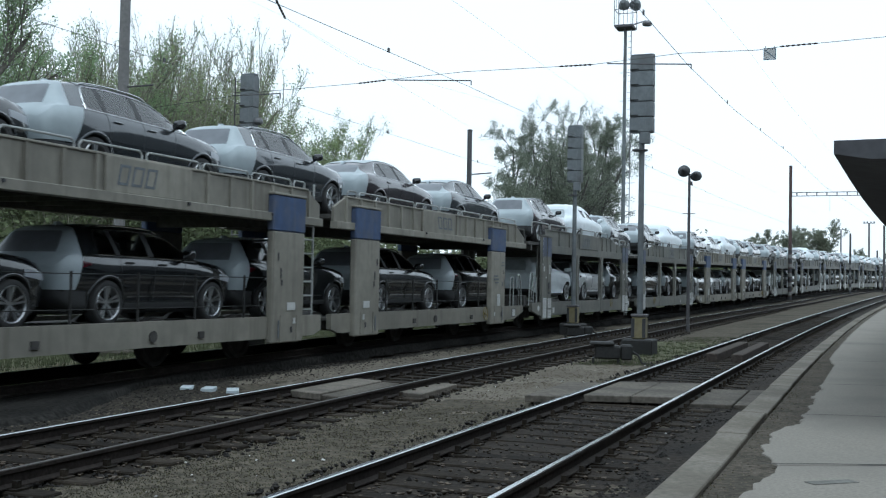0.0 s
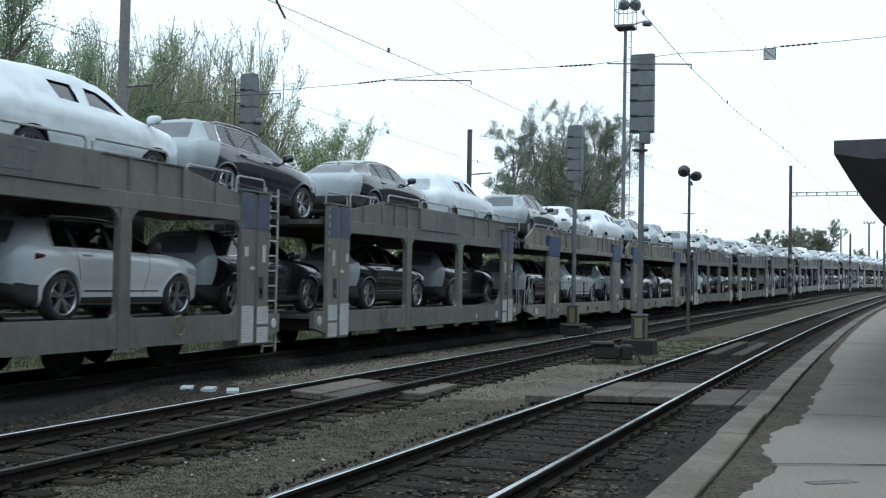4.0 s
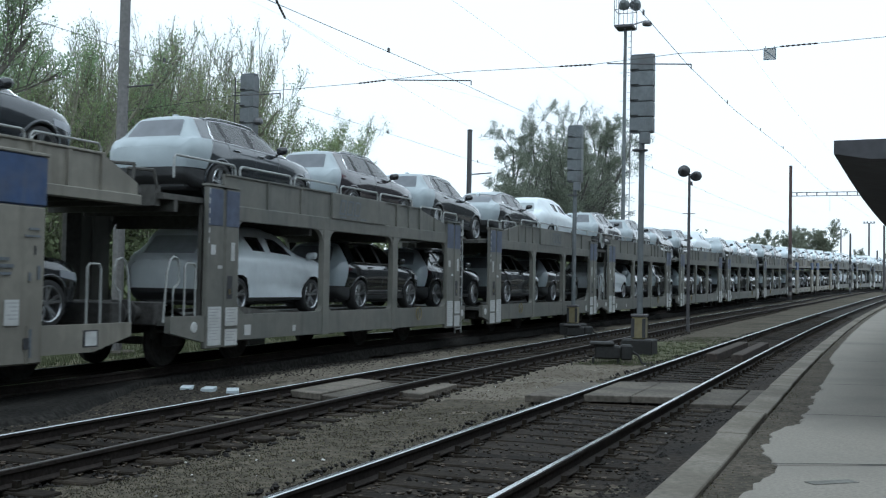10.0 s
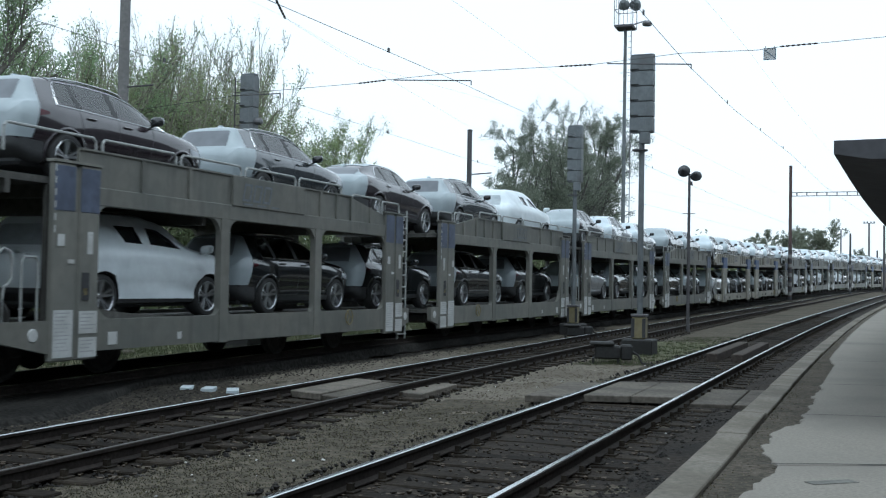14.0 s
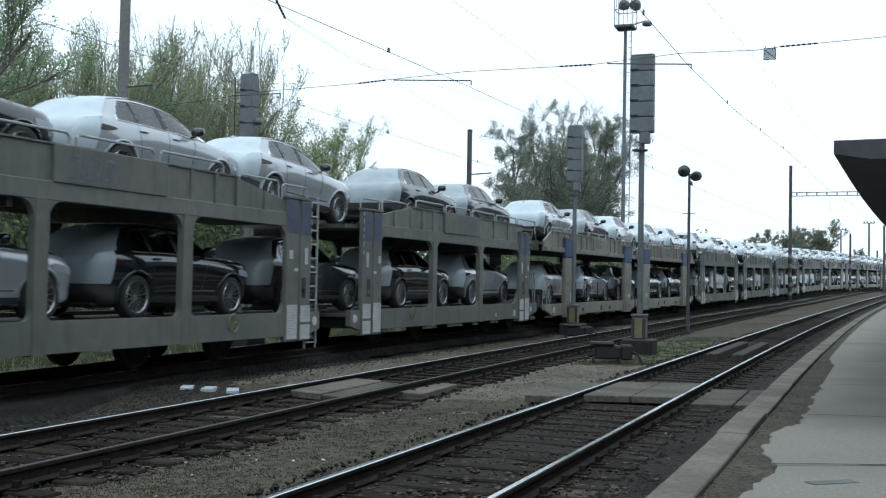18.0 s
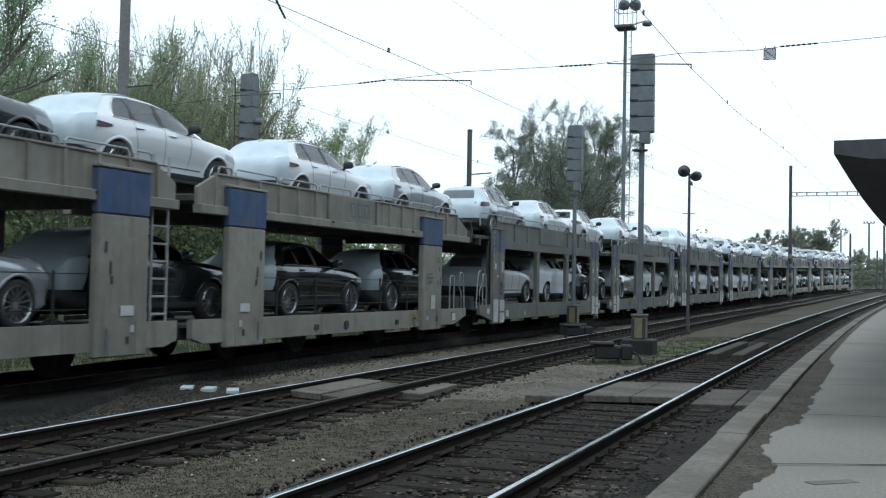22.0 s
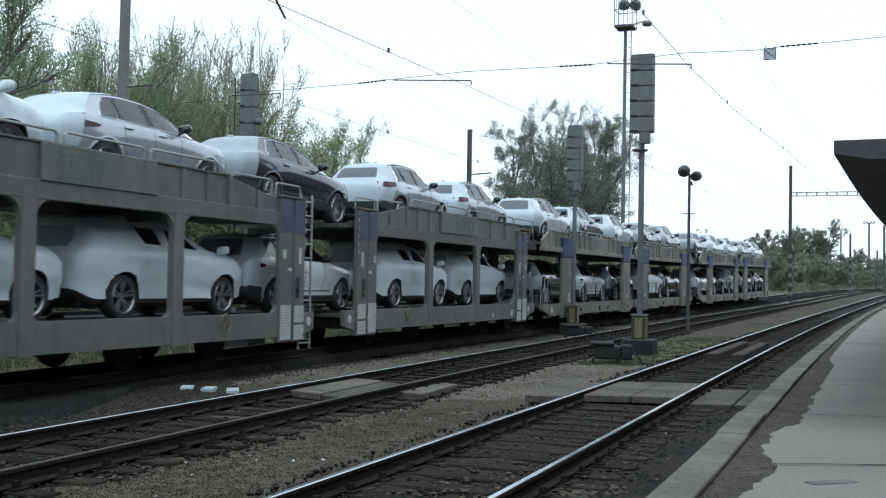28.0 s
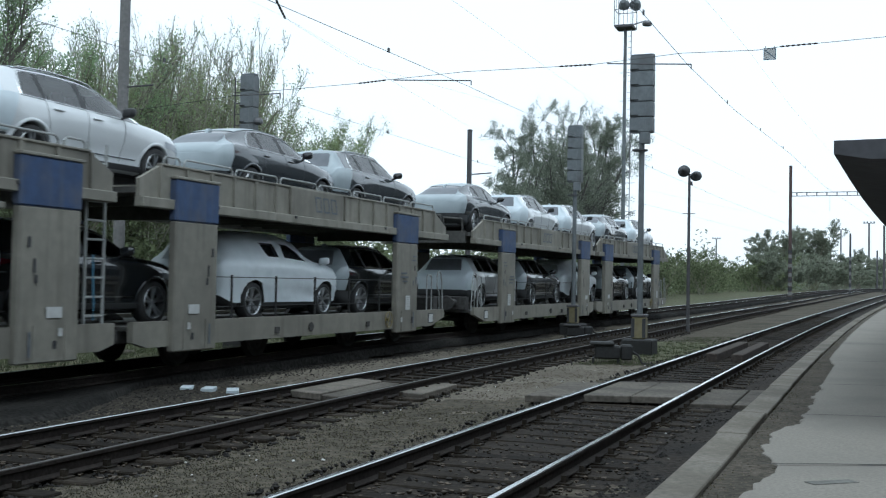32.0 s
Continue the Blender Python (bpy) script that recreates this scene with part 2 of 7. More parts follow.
MAT["yellow"] = surface("dirty_yellow_paint", (0.2, 0.165, 0.07), 0.6, vary=0.2, grain=10, stain=3)
MAT["yellow_pale"] = surface("faded_yellow_concrete", (0.18, 0.155, 0.08), 0.75, vary=0.2, grain=10, stain=3, tint=(0.16, 0.15, 0.12))
MAT["roof"] = surface("dark_canopy_lining", (0.075, 0.075, 0.082), 0.85, vary=0.2, grain=6, stain=0.8, bump=0.1)
# tone of the added wall, as mirrored in the car paint
MAT["wall"] = surface("plain_unseen_wall", (0.1, 0.104, 0.106), 0.85, vary=0.1, grain=10, stain=0.6, bump=0.1)
MAT["twig"] = surface("tan_twig_bark", (0.24, 0.235, 0.175), 0.85, vary=0.3, grain=8, stain=1.0, bump=0.2)
MAT["bark"] = surface("grey_bark", (0.14, 0.13, 0.11), 0.9, vary=0.35, grain=10, stain=1.5, bump=0.6)
MAT["bark_pale"] = surface("pale_bark", (0.1, 0.095, 0.085), 0.85, vary=0.35, grain=8, stain=2.0, bump=0.4, tint=(0.06, 0.055, 0.05))
MAT["cyan"] = surface("light_blue_strap", (0.08, 0.2, 0.3), 0.6, vary=0.1, grain=10)
MAT["leaf_olive"] = leaf_material("olive_spring_leaf", (0.3, 0.36, 0.19), 0.3, 0.6)
MAT["leaf_green"] = leaf_material("fresh_green_leaf", (0.27, 0.36, 0.2), 0.3, 0.6)
MAT["leaf_bush"] = leaf_material("dull_bush_leaf", (0.15, 0.175, 0.095), 0.5, 0.35)
MAT["leaf_grey"] = leaf_material("grey_green_leaf", (0.21, 0.235, 0.18), 0.4, 0.5)
MAT["stripe_pale"] = surface("dirty_pale_stripe", (0.2, 0.2, 0.19), 0.7, vary=0.2, grain=10, stain=2)
# pale and low in contrast: distance haze is put into the leaf colour
MAT["leaf_far"] = leaf_material("haze_tinted_far_leaf", (0.23, 0.25, 0.19), 0.3, 0.5)


# ---------- mesh helpers ----------
def finish(bm, name):
    me = bpy.data.meshes.new(name)
    bm.to_mesh(me)
    bm.free()
    return me


def part(name, bm, material, parent=None, label="", m=None, smooth=False):
    """Links a bmesh (or a mesh) as one object under a thing or part."""
    me = bm if isinstance(bm, bpy.types.Mesh) else finish(bm, name)
    if smooth:
        me.polygons.foreach_set("use_smooth", [True] * len(me.polygons))
    if material is not None and not me.materials:
        for k in (material if isinstance(material, (list, tuple)) else [material]):
            me.materials.append(k)
    ob = new(name, me)
    ob.parent = parent
    if m is not None:
        ob.matrix_basis = m
    if label:
        ob["label"] = label
    return ob


def box(bm, x0, x1, y0, y1, z0, z1, bevel=0.0, m=None):
    g = bmesh.ops.create_cube(bm, size=1.0)["verts"]
    t = Matrix.Translation(((x0 + x1) / 2, (y0 + y1) / 2, (z0 + z1) / 2)) @ Matrix.Diagonal((abs(x1 - x0), abs(y1 - y0), abs(z1 - z0), 1))
    bmesh.ops.transform(bm, matrix=(m @ t) if m is not None else t, verts=g)
    if bevel:
        edges = list({e for v in g for e in v.link_edges})
        bmesh.ops.bevel(bm, geom=edges, offset=bevel, segments=1, affect="EDGES")
    return bm


def boxes(*rows, bevel=0.0):
    bm = bmesh.new()
    for r in rows:
        box(bm, *r, bevel=bevel)
    return bm


def rod(bm, a, b, r0, r1=None, sides=8):
    a, b = Vector(a), Vector(b)
    d = b - a
    if d.length < 1e-6:
        return bm
    q = d.to_track_quat("Z", "Y").to_matrix().to_4x4()
    bmesh.ops.create_cone(bm, cap_ends=True, segments=sides, radius1=r0, radius2=r0 if r1 is None else r1, depth=d.length, matrix=Matrix.Translation((a + b) / 2) @ q)
    return bm


def pipe(bm, points, r, sides=6):
    for a, b in zip(points, points[1:]):
        rod(bm, a, b, r, sides=sides)
    return bm


def lathe(bm, profile, m=None, steps=24, closed=False):
    """Turns (radius, height) pairs about z."""
    rings = []
    for r, h in profile:
        rings.append([bm.verts.new((r * math.cos(2 * math.pi * i / steps), r * math.sin(2 * math.pi * i / steps), h)) for i in range(steps)])
    for a, b in zip(rings, rings[1:] + ([rings[0]] if closed else [])):
        for i in range(steps):
            bm.faces.new((a[i], a[(i + 1) % steps], b[(i + 1) % steps], b[i]))
    if m is not None:
        bmesh.ops.transform(bm, matrix=m, verts=[v for r in rings for v in r])
    return bm


def tube(bm, points, r, sides=5):
    """One unbroken tube along the points."""
    pts = [Vector(p) for p in points]
    prev = None
    for i, p in enumerate(pts):
        d = (pts[min(i + 1, len(pts) - 1)] - pts[max(i - 1, 0)]).normalized()
        u = d.cross(Vector((0, 0, 1)))
        u = u.normalized() if u.length > 1e-4 else Vector((1, 0, 0))
        v = u.cross(d)
        ring = [bm.verts.new(p + (u * math.cos(2 * math.pi * k / sides) + v * math.sin(2 * math.pi * k / sides)) * r) for k in range(sides)]
        if prev:
            for k in range(sides):
                bm.faces.new((prev[k], prev[(k + 1) % sides], ring[(k + 1) % sides], ring[k]))
        prev = ring
    return bm


def thing(name, label, category, group="", kind="", m=None):
    ob = new(name)
    if m is not None:
        ob.matrix_basis = m
    return tagged(ob, label, category, group, kind)


# ---------- ground ----------
def ground_height(x, y):
    z = rise(min(max(y, -60), 400)) - 0.22 + 0.05 * max(0.0, min(1.0, (x + 7.0) / 2.5))
    xt = lane_x("train", min(max(y, -60), 400))
    d = x - xt
    if d <= -3.6:
        z -= 0.012 * min(30, -3.6 - d)
    return z + 0.035 * noise.noise((x * 0.6, y * 0.35, 0)) + 0.02 * noise.noise((x * 2.3, y * 1.9, 3))


def spaced(a, b, fine_a, fine_b, step, far):
    out, v = [], fine_a
    while v < fine_b:
        out.append(v)
        v += step
    g, v = step, fine_b
    while v < b:
        out.append(v)
        g = min(far, g * 1.25)
        v += g
    out.append(b)
    g, v = step, fine_a - step
    while v > a:
        out.insert(0, v)
        g = min(far, g * 1.25)
        v -= g
    out.insert(0, a)
    return out


def make_ground():
    xs = spaced(-900, 900, -17.0, 0.5, 0.24, 120)
    ys = spaced(-300, 2500, 4.0, 48.0, 0.3, 160)
    verts = [(x, y, ground_height(x, y)) for y in ys for x in xs]
    w = len(xs)
    faces = [(j * w + i, j * w + i + 1, (j + 1) * w + i + 1, (j + 1) * w + i) for j in range(len(ys) - 1) for i in range(w - 1)]
    me = bpy.data.meshes.new("ground")
    me.from_pydata(verts, [], faces)
    me.polygons.foreach_set("use_smooth", [True] * len(faces))
    me.materials.append(MAT["earth"])
    me.materials.append(MAT["grass"])
    me.materials.append(MAT["sand"])
    me.materials.append(MAT["oily_shaded_earth"])
    for p in me.polygons:
        c = p.center
        edge = lane_x("train", min(max(c.y, -60), 400)) - 1.6 + 0.8 * noise.noise((c.x * 0.5, c.y * 0.5, 9))
        mid = abs(c.x - (lane_x("middle", min(c.y, 300)) + 2.4)) < 1.0 and c.y > 26 + 3 * noise.noise((c.x, c.y, 4))
        p.material_index = 1 if (c.x < edge or (mid and 27 < c.y < 36)) else 0
        trodden = noise.noise((c.x * 0.9, c.y * 0.6, 7)) + 0.5 * noise.noise((c.x * 2.5, c.y * 2.0, 8))
        if lane_x("middle", min(c.y, 300)) + 1.2 < c.x < lane_x("near", min(c.y, 300)) - 1.5 and abs(c.y - 20.5) < 4.6 + 2.2 * trodden:
            p.material_index = 2
        if lane_x("train", min(max(c.y, 0), 300)) + 1.7 < c.x < lane_x("middle", min(c.y, 300)) - 1.2 and abs(c.y - 22) < 5.0 + 2.5 * trodden:
            p.material_index = 2
        if lane_x("train", min(max(c.y, 0), 300)) + 1.0 < c.x < lane_x("middle", min(c.y, 300)) - 1.1:
            # painted shade and oil beside the train reach further out near the camera
            dark_edge = lane_x("train", min(max(c.y, 0), 300)) + 1.55 + 2.4 * min(1.0, max(0.0, (17.2 - c.y) / 3.0)) + 0.35 * trodden
            if c.x < dark_edge:
                p.material_index = 3
    tagged(new("ground", me), "bare brown trackside earth with grass beyond the tracks", "ground", kind="structure")


def strip(name, lane, x0, x1, z, y0, y1, step, material, edge=0.12, label="", drop=0.0):
    """A bed of stones along a track, with sloping ragged shoulders."""
    verts, faces, cols = [], [], 9
    n = int((y1 - y0) / step) + 1
    for j in range(n):
        y = y0 + j * step
        for i in range(cols):
            f = i / (cols - 1)
            x = x0 + (x1 - drop * min(1.0, max(0.0, (y - 11.0) / 4.2)) - x0) * f
            zz = z + 0.03 * noise.noise((x * 3, y * 3, 1)) if 0 < i < cols - 1 else z - 0.2
            if i in (0, cols - 1):
                x += edge * noise.noise((i, y * 1.3, 2))
            verts.append((lane_x(lane, y) + x, y, rise(y) + zz - rail_dip(lane, y)))
    for j in range(n - 1):
        for i in range(cols - 1):
            a = j * cols + i
            faces.append((a, a + 1, a + cols + 1, a + cols))
    me = bpy.data.meshes.new(name)
    me.from_pydata(verts, [], faces)
    me.polygons.foreach_set("use_smooth", [True] * len(faces))
    me.materials.append(material)
    return tagged(new(name, me), label, "track bed", kind="structure")


RAIL_PROFILE = [(-0.036, 0.0), (-0.024, 0.006), (0.024, 0.006), (0.036, 0.0), (0.036, -0.03), (0.011, -0.045), (0.011, -0.12), (0.07, -0.14), (0.07, -0.152), (-0.07, -0.152), (-0.07, -0.14), (-0.011, -0.12), (-0.011, -0.045), (-0.036, -0.03)]


def make_rail(lane, dx, y0, y1, step, parent, top, label):
    verts, faces, mats = [], [], []
    n, k = int((y1 - y0) / step) + 1, len(RAIL_PROFILE)
    for j in range(n):
        y = y0 + j * step
        zz = RAIL_Z[lane] + rise(y) - rail_dip(lane, y)
        for px, pz in RAIL_PROFILE:
            verts.append((lane_x(lane, y) + dx + px, y, zz + pz - 0.006))
    for j in range(n - 1):
        for i in range(k):
            a, b = j * k + i, j * k + (i + 1) % k
            faces.append((a, b, b + k, a + k))
            mats.append(1 if i in ((1, 2) if dx < 0 else (0, 1)) else 0)
    me = bpy.data.meshes.new("rail")
    me.from_pydata(verts, [], faces)
    me.materials.append(MAT["rail_side"])
    me.materials.append(top)
    me.polygons.foreach_set("material_index", mats)
    ob = new("rail", me)
    ob.parent = parent
    ob["label"] = label
    return ob


SLEEPER = bmesh.new()
box(SLEEPER, -1.25, 1.25, -0.12, 0.12, -0.3, -0.165, bevel=0.015)
for sx in (-1, 1):
    box(SLEEPER, sx * 0.7535 - 0.17, sx * 0.7535 + 0.17, -0.075, 0.075, -0.165, -0.147)
    for o in (-0.105, 0.105):
        box(SLEEPER, sx * 0.7535 + o - 0.025, sx * 0.7535 + o + 0.025, -0.03, 0.03, -0.147, -0.085)
SLEEPER = finish(SLEEPER, "sleeper")
SLEEPER.materials.append(MAT["sleeper"])


def make_tracks():
    for lane, tops, y0, y1, near in (("near", ("rail_top", "rail_top"), -10, 200, (-9.42, 66)), ("middle", ("rail_top", "rail_dull"), -10, 260, (-9.25, 80)), ("train", ("rail_satin", "rail_top"), -60, 340, (4.0, 90))):
        t = thing("railway_track", {"near": "railway track with polished rails on dark wooden sleepers beside the platform", "middle": "railway track with one polished and one dull rail",
                                    "train": "railway track under the car transporter train"}[lane], "railway track", "tracks", "structure")
        make_rail(lane, -0.7535, y0, y1, 1.0, t, MAT[tops[0]], "steel rail with rusty sides")
        make_rail(lane, 0.7535, y0, y1, 1.0, t, MAT[tops[1]], "steel rail with rusty sides")
        y, i = (999, 0) if lane == "train" else (near[0], 0)
        while y < near[1]:
            o = new("sleeper", SLEEPER)
            o.parent = t
            o.matrix_basis = lane_pose(lane, y, 0.02 * math.sin(i * 7.1), RAIL_Z[lane] - 0.006) @ Matrix.Rotation(0.012 * math.sin(i * 3.7), 4, "Z")
            y += 0.61
            i += 1
    strip("track_bed_1", "near", -1.75, 2.5, -0.15, -8, 190, 0.5, MAT["ballast"], label="dark oily ballast between the rails by the platform")
    strip("track_bed_2", "middle", -1.3, 1.15, -0.2, -8, 240, 0.5, MAT["ballast"], label="dark oily ballast of the middle track")
    strip("track_bed_3", "train", 0.6, 3.05, 0.01, -50, 300, 0.5, MAT["ballast_black"], 0.3, label="black oily shoulder of the bed, the train's shade in its colour", drop=1.91)
    strip("track_bed_4", "train", -1.05, -0.5, 0.01, -50, 300, 0.5, MAT["ballast"], label="narrow stone bed under the far rail of the train")


# ---------- platform ----------
def platform_edge(y):
    return lane_x("near", y) + 1.99


def make_platform():
    # earth strip and asphalt, with a ragged border between them
    n, y0, step = 2200, -12.0, 0.05
    for name, off, zt, zb, rough, material, label in (("platform_base", 0.312, 0.175, -0.4, 0.0, MAT["soil"], "strip of soil behind the kerb stones"), ("platform_paving", 0.34, 0.202, -0.3, 1.0, MAT["asphalt"], "pale worn asphalt platform with cracks")):
        verts, faces = [], []
        for j in range(n):
            y = y0 + j * step
            r = 0.0
            if rough:
                r = 0.18 + 0.22 * math.exp(-((y - 9.2) / 0.6) ** 2) + 0.19 * min(1.0, max(0.0, (y - 11.8) / 0.7)) - 0.18 * min(1.0, max(0.0, (y - 22.5) / 2.0))
                r += 0.08 * min(1.0, max(0.0, (8.7 - y) / 0.5)) + 0.05 * noise.noise((y * 1.1, 5, 0)) + 0.05 * noise.noise((y * 3.1, 2, 0)) + 0.035 * noise.noise((y * 8, 2, 0)) + 0.015 * noise.noise((y * 21, 2, 0))
            x = platform_edge(y) + off + (max(0.02, r) if rough else 0.012 * noise.noise((y * 4.0, 8, 0)))
            e = rise(y)
            verts += [(x, y, e + zb), (x, y, e + zt - 0.008), (x + 0.015, y, e + zt), (x + 0.9, y, e + zt + 0.008), (x + 3, y, e + zt + 0.01), (x + 14, y, e + zt + 0.02), (x + 14, y, e + zb)]
        for j in range(n - 1):
            for i in range(6):
                a = j * 7 + i
                faces.append((a, a + 1, a + 8, a + 7))
        me = bpy.data.meshes.new(name)
        me.from_pydata(verts, [], faces)
        me.materials.append(material)
        ob = tagged(new(name, me), label, "platform", kind="structure")
    # kerb stones, each one by itself
    kerb = thing("platform_kerb", "row of weathered grey kerb stones along the platform edge", "kerb", kind="structure")
    random.seed(5)
    y = -12.56
    while y < 92:
        ln = 1.98
        bm = bmesh.new()
        box(bm, -0.02, 0.29, 0.006, ln - 0.012, -0.36, 0.205, bevel=0.012)
        me = finish(bm, "kerb_stone")
        me.materials.append(MAT["kerb"])
        a = platform_edge(y)
        b = platform_edge(y + ln)
        o = new("kerb_stone", me)
        o.parent = kerb
        o.matrix_basis = Matrix.Translation((a + random.uniform(-0.012, 0.012), y, rise(y) + random.uniform(-0.008, 0.008))) @ Matrix.Rotation(-math.atan2(b - a, ln) + random.uniform(-0.006, 0.006), 4, "Z") @ Matrix.Rotation(math.atan2(rise(y + ln) - rise(y), ln), 4, "X")
        y += ln
    # cracks in the paving
    bm = bmesh.new()
    random.seed(11)
    for ya, skew in ((9.32, 0.42), (13.2, 0.3), (17.6, 0.35), (23.5, 0.3), (31.0, 0.3), (7.3, 0.2)):
        x = platform_edge(ya) + 0.55
        y = ya
        pts = []
        while x < platform_edge(ya) + 5.5:
            pts.append((x, y))
            x += 0.16
            y += 0.16 * skew + random.uniform(-0.025, 0.025)
        for (ax, ay), (bx, by) in zip(pts, pts[1:]):
            w = 0.012 + 0.008 * random.random()
            z0, z1 = rise(ay) + 0.2165, rise(by) + 0.2165
            v = [bm.verts.new(q) for q in ((ax, ay - w, z0), (bx, by - w, z1), (bx, by + w, z1), (ax, ay + w, z0))]
            bm.faces.new(v)
    tagged(part("paving_crack", bm, MAT["crack"]), "dark cracks across the old asphalt", "crack", kind="structure")
    bm = bmesh.new()
    g = Matrix.Translation((-0.31, 8.72, 0.2085)) @ Matrix.Rotation(0.7, 4, "Z")
    box(bm, -0.2, 0.2, -0.06, 0.06, -0.02, 0.0035, m=g)
    tagged(part("drain_cover", bm, MAT["cover"]), "small dull grey drain cover set in the asphalt", "drain cover")


def make_crossing():
    """Concrete slabs of the foot crossing over both near tracks."""
    def slab_row(name, label, corners, material):
        t = thing(name, label, "crossing", kind="structure")
        for (ax, ay), (bx, by), (cx, cy), (dx, dy), top in corners:
            bm = bmesh.new()
            lo = [bm.verts.new((x, y, rise(y) + top - 0.11)) for x, y in ((ax, ay), (bx, by), (cx, cy), (dx, dy))]
            hi = [bm.verts.new((x, y, rise(y) + top)) for x, y in ((ax, ay), (bx, by), (cx, cy), (dx, dy))]
            bm.faces.new(hi)
            bm.faces.new(lo[::-1])
            for i in range(4):
                bm.faces.new((lo[i], lo[(i + 1) % 4], hi[(i + 1) % 4], hi[i]))
            bmesh.ops.bevel(bm, geom=list(bm.edges), offset=0.012, segments=1, affect="EDGES")
            bmesh.ops.recalc_face_normals(bm, faces=list(bm.faces))
            part("concrete_slab", bm, material, t)
    k = 0.30
    def quad(x0, x1, top, y0=16.35, dep=2.6):
        return ((x0, y0 + k * (x0 + 3.4)), (x1, y0 + k * (x1 + 3.4)), (x1 - 0.03, y0 + dep + k * (x1 + 3.4)), (x0 - 0.03, y0 + dep + k * (x0 + 3.4)), top)
    slab_row("foot_crossing", "worn concrete slabs of a foot crossing between the rails", [quad(-5.0, -4.32, -0.03), quad(-4.14, -3.47, 0.0), quad(-3.45, -2.8, 0.0), quad(-2.62, -2.02, -0.09), quad(-1.99, -1.62, -0.09)], MAT["slab"])
    k = -0.3
    def quad2(x0, x1, top, y0, dep):
        return ((x0, y0 + k * (x0 + 8)), (x1, y0 + k * (x1 + 8)), (x1 - 0.12, y0 + dep + k * (x1 + 8)), (x0 - 0.12, y0 + dep + k * (x0 + 8)), top)
    slab_row("foot_crossing", "brown worn concrete slabs of a foot crossing on the middle track", [quad2(-8.62, -7.98, -0.08, 14.85, 2.5), quad2(-7.95, -7.58, -0.1, 14.85, 2.5), quad2(-7.18, -6.72, -0.11, 16.25, 1.9)], MAT["slab_dark"])


# ---------- transporter wagons ----------
# Local space of one half wagon: y = 0 at the edge of its outer post, x to the platform side, z over the middle track's rails.
def fillet(bm, x0, x1, y, z, sy, sz, r):
    """A gusset in a corner at (y, z) that opens towards sy, sz, with a rounded inner edge."""
    pts = [(0, 0), (r, 0)]
    for i in range(1, 6):
        a = math.pi / 2 * i / 6
        pts.append((r - r * math.sin(a), r - r * math.cos(a)))
    pts.append((0, r))
    lo = [bm.verts.new((x0, y + sy * a, z + sz * b)) for a, b in pts]
    hi = [bm.verts.new((x1, y + sy * a, z + sz * b)) for a, b in pts]
    bm.faces.new(lo)
    bm.faces.new(hi[::-1])
    for i in range(len(pts)):
        j = (i + 1) % len(pts)
        bm.faces.new((lo[i], hi[i], hi[j], lo[j]))


def slope_panel(bm, x0, x1, outline):
    lo = [bm.verts.new((x0, a, b)) for a, b in outline]
    hi = [bm.verts.new((x1, a, b)) for a, b in outline]
    bm.faces.new(lo)
    bm.faces.new(hi[::-1])
    n = len(outline)
    for i in range(n):
        bm.faces.new((lo[i], hi[i], hi[(i + 1) % n], lo[(i + 1) % n]))
    bmesh.ops.recalc_face_normals(bm, faces=list(bm.faces))


def wheelset_mesh():
    bm = bmesh.new()
    turn = Matrix.Rotation(math.pi / 2, 4, "Y")
    for s in (-1, 1):
        lathe(bm, [(0.0, -0.09), (0.09, -0.09), (0.1, -0.05), (0.3, -0.03), (0.36, -0.066), (0.435, -0.066), (0.443, 0.03), (0.465, 0.035), (0.465, 0.066), (0.36, 0.066), (0.3, 0.02), (0.1, 0.06), (0.0, 0.06)],
              Matrix.Translation((s * 0.7535, 0, 0)) @ turn @ Matrix.Rotation(math.pi if s > 0 else 0, 4, "X"), 20)
        for k in range(4):
            a = k * math.pi / 2
            rod(bm, (s * 0.80, 0.2 * math.cos(a), 0.2 * math.sin(a)), (s * 0.815, 0.2 * math.cos(a), 0.2 * math.sin(a)), 0.04, sides=6)
    rod(bm, (-0.95, 0, 0), (0.95, 0, 0), 0.075, sides=10)
    bmesh.ops.recalc_face_normals(bm, faces=list(bm.faces))
    me = finish(bm, "wheelset")
    me.materials.append(MAT["under"])
    return me


WHEELSET = wheelset_mesh()
WHEELSETS = []


def running_gear(t, axles, boxes_at, mid):
    for y in axles:
        o = new("wheelset", WHEELSET)
        o.parent = t
        o.matrix_basis = Matrix.Translation((0, y - mid, 0.525))
        o["label"] = "grimy steel wheels on an axle"
        for s in (-1, 1):
            bm = bmesh.new()
            box(bm, s * 0.98 - 0.12, s * 0.98 + 0.12, y - mid - 0.16, y - mid + 0.16, 0.45, 0.72, bevel=0.03)
            box(bm, s * 1.0 - 0.05, s * 1.0 + 0.05, y - mid - 0.55, y - mid + 0.55, 0.70, 0.78, bevel=0.02)
            for q in (-0.55, 0.55):
                box(bm, s * 1.0 - 0.05, s * 1.0 + 0.05, y - mid + q - 0.04, y - mid + q + 0.04, 0.6, 0.84)
            part("axle_guard", bm, MAT["under"], t)
    for y, ln, drop in boxes_at:
        part("equipment_box", boxes((-1.15, 1.15, y - mid - ln / 2, y - mid + ln / 2, 0.56 - drop, 0.8), bevel=0.03), MAT["under"], t)


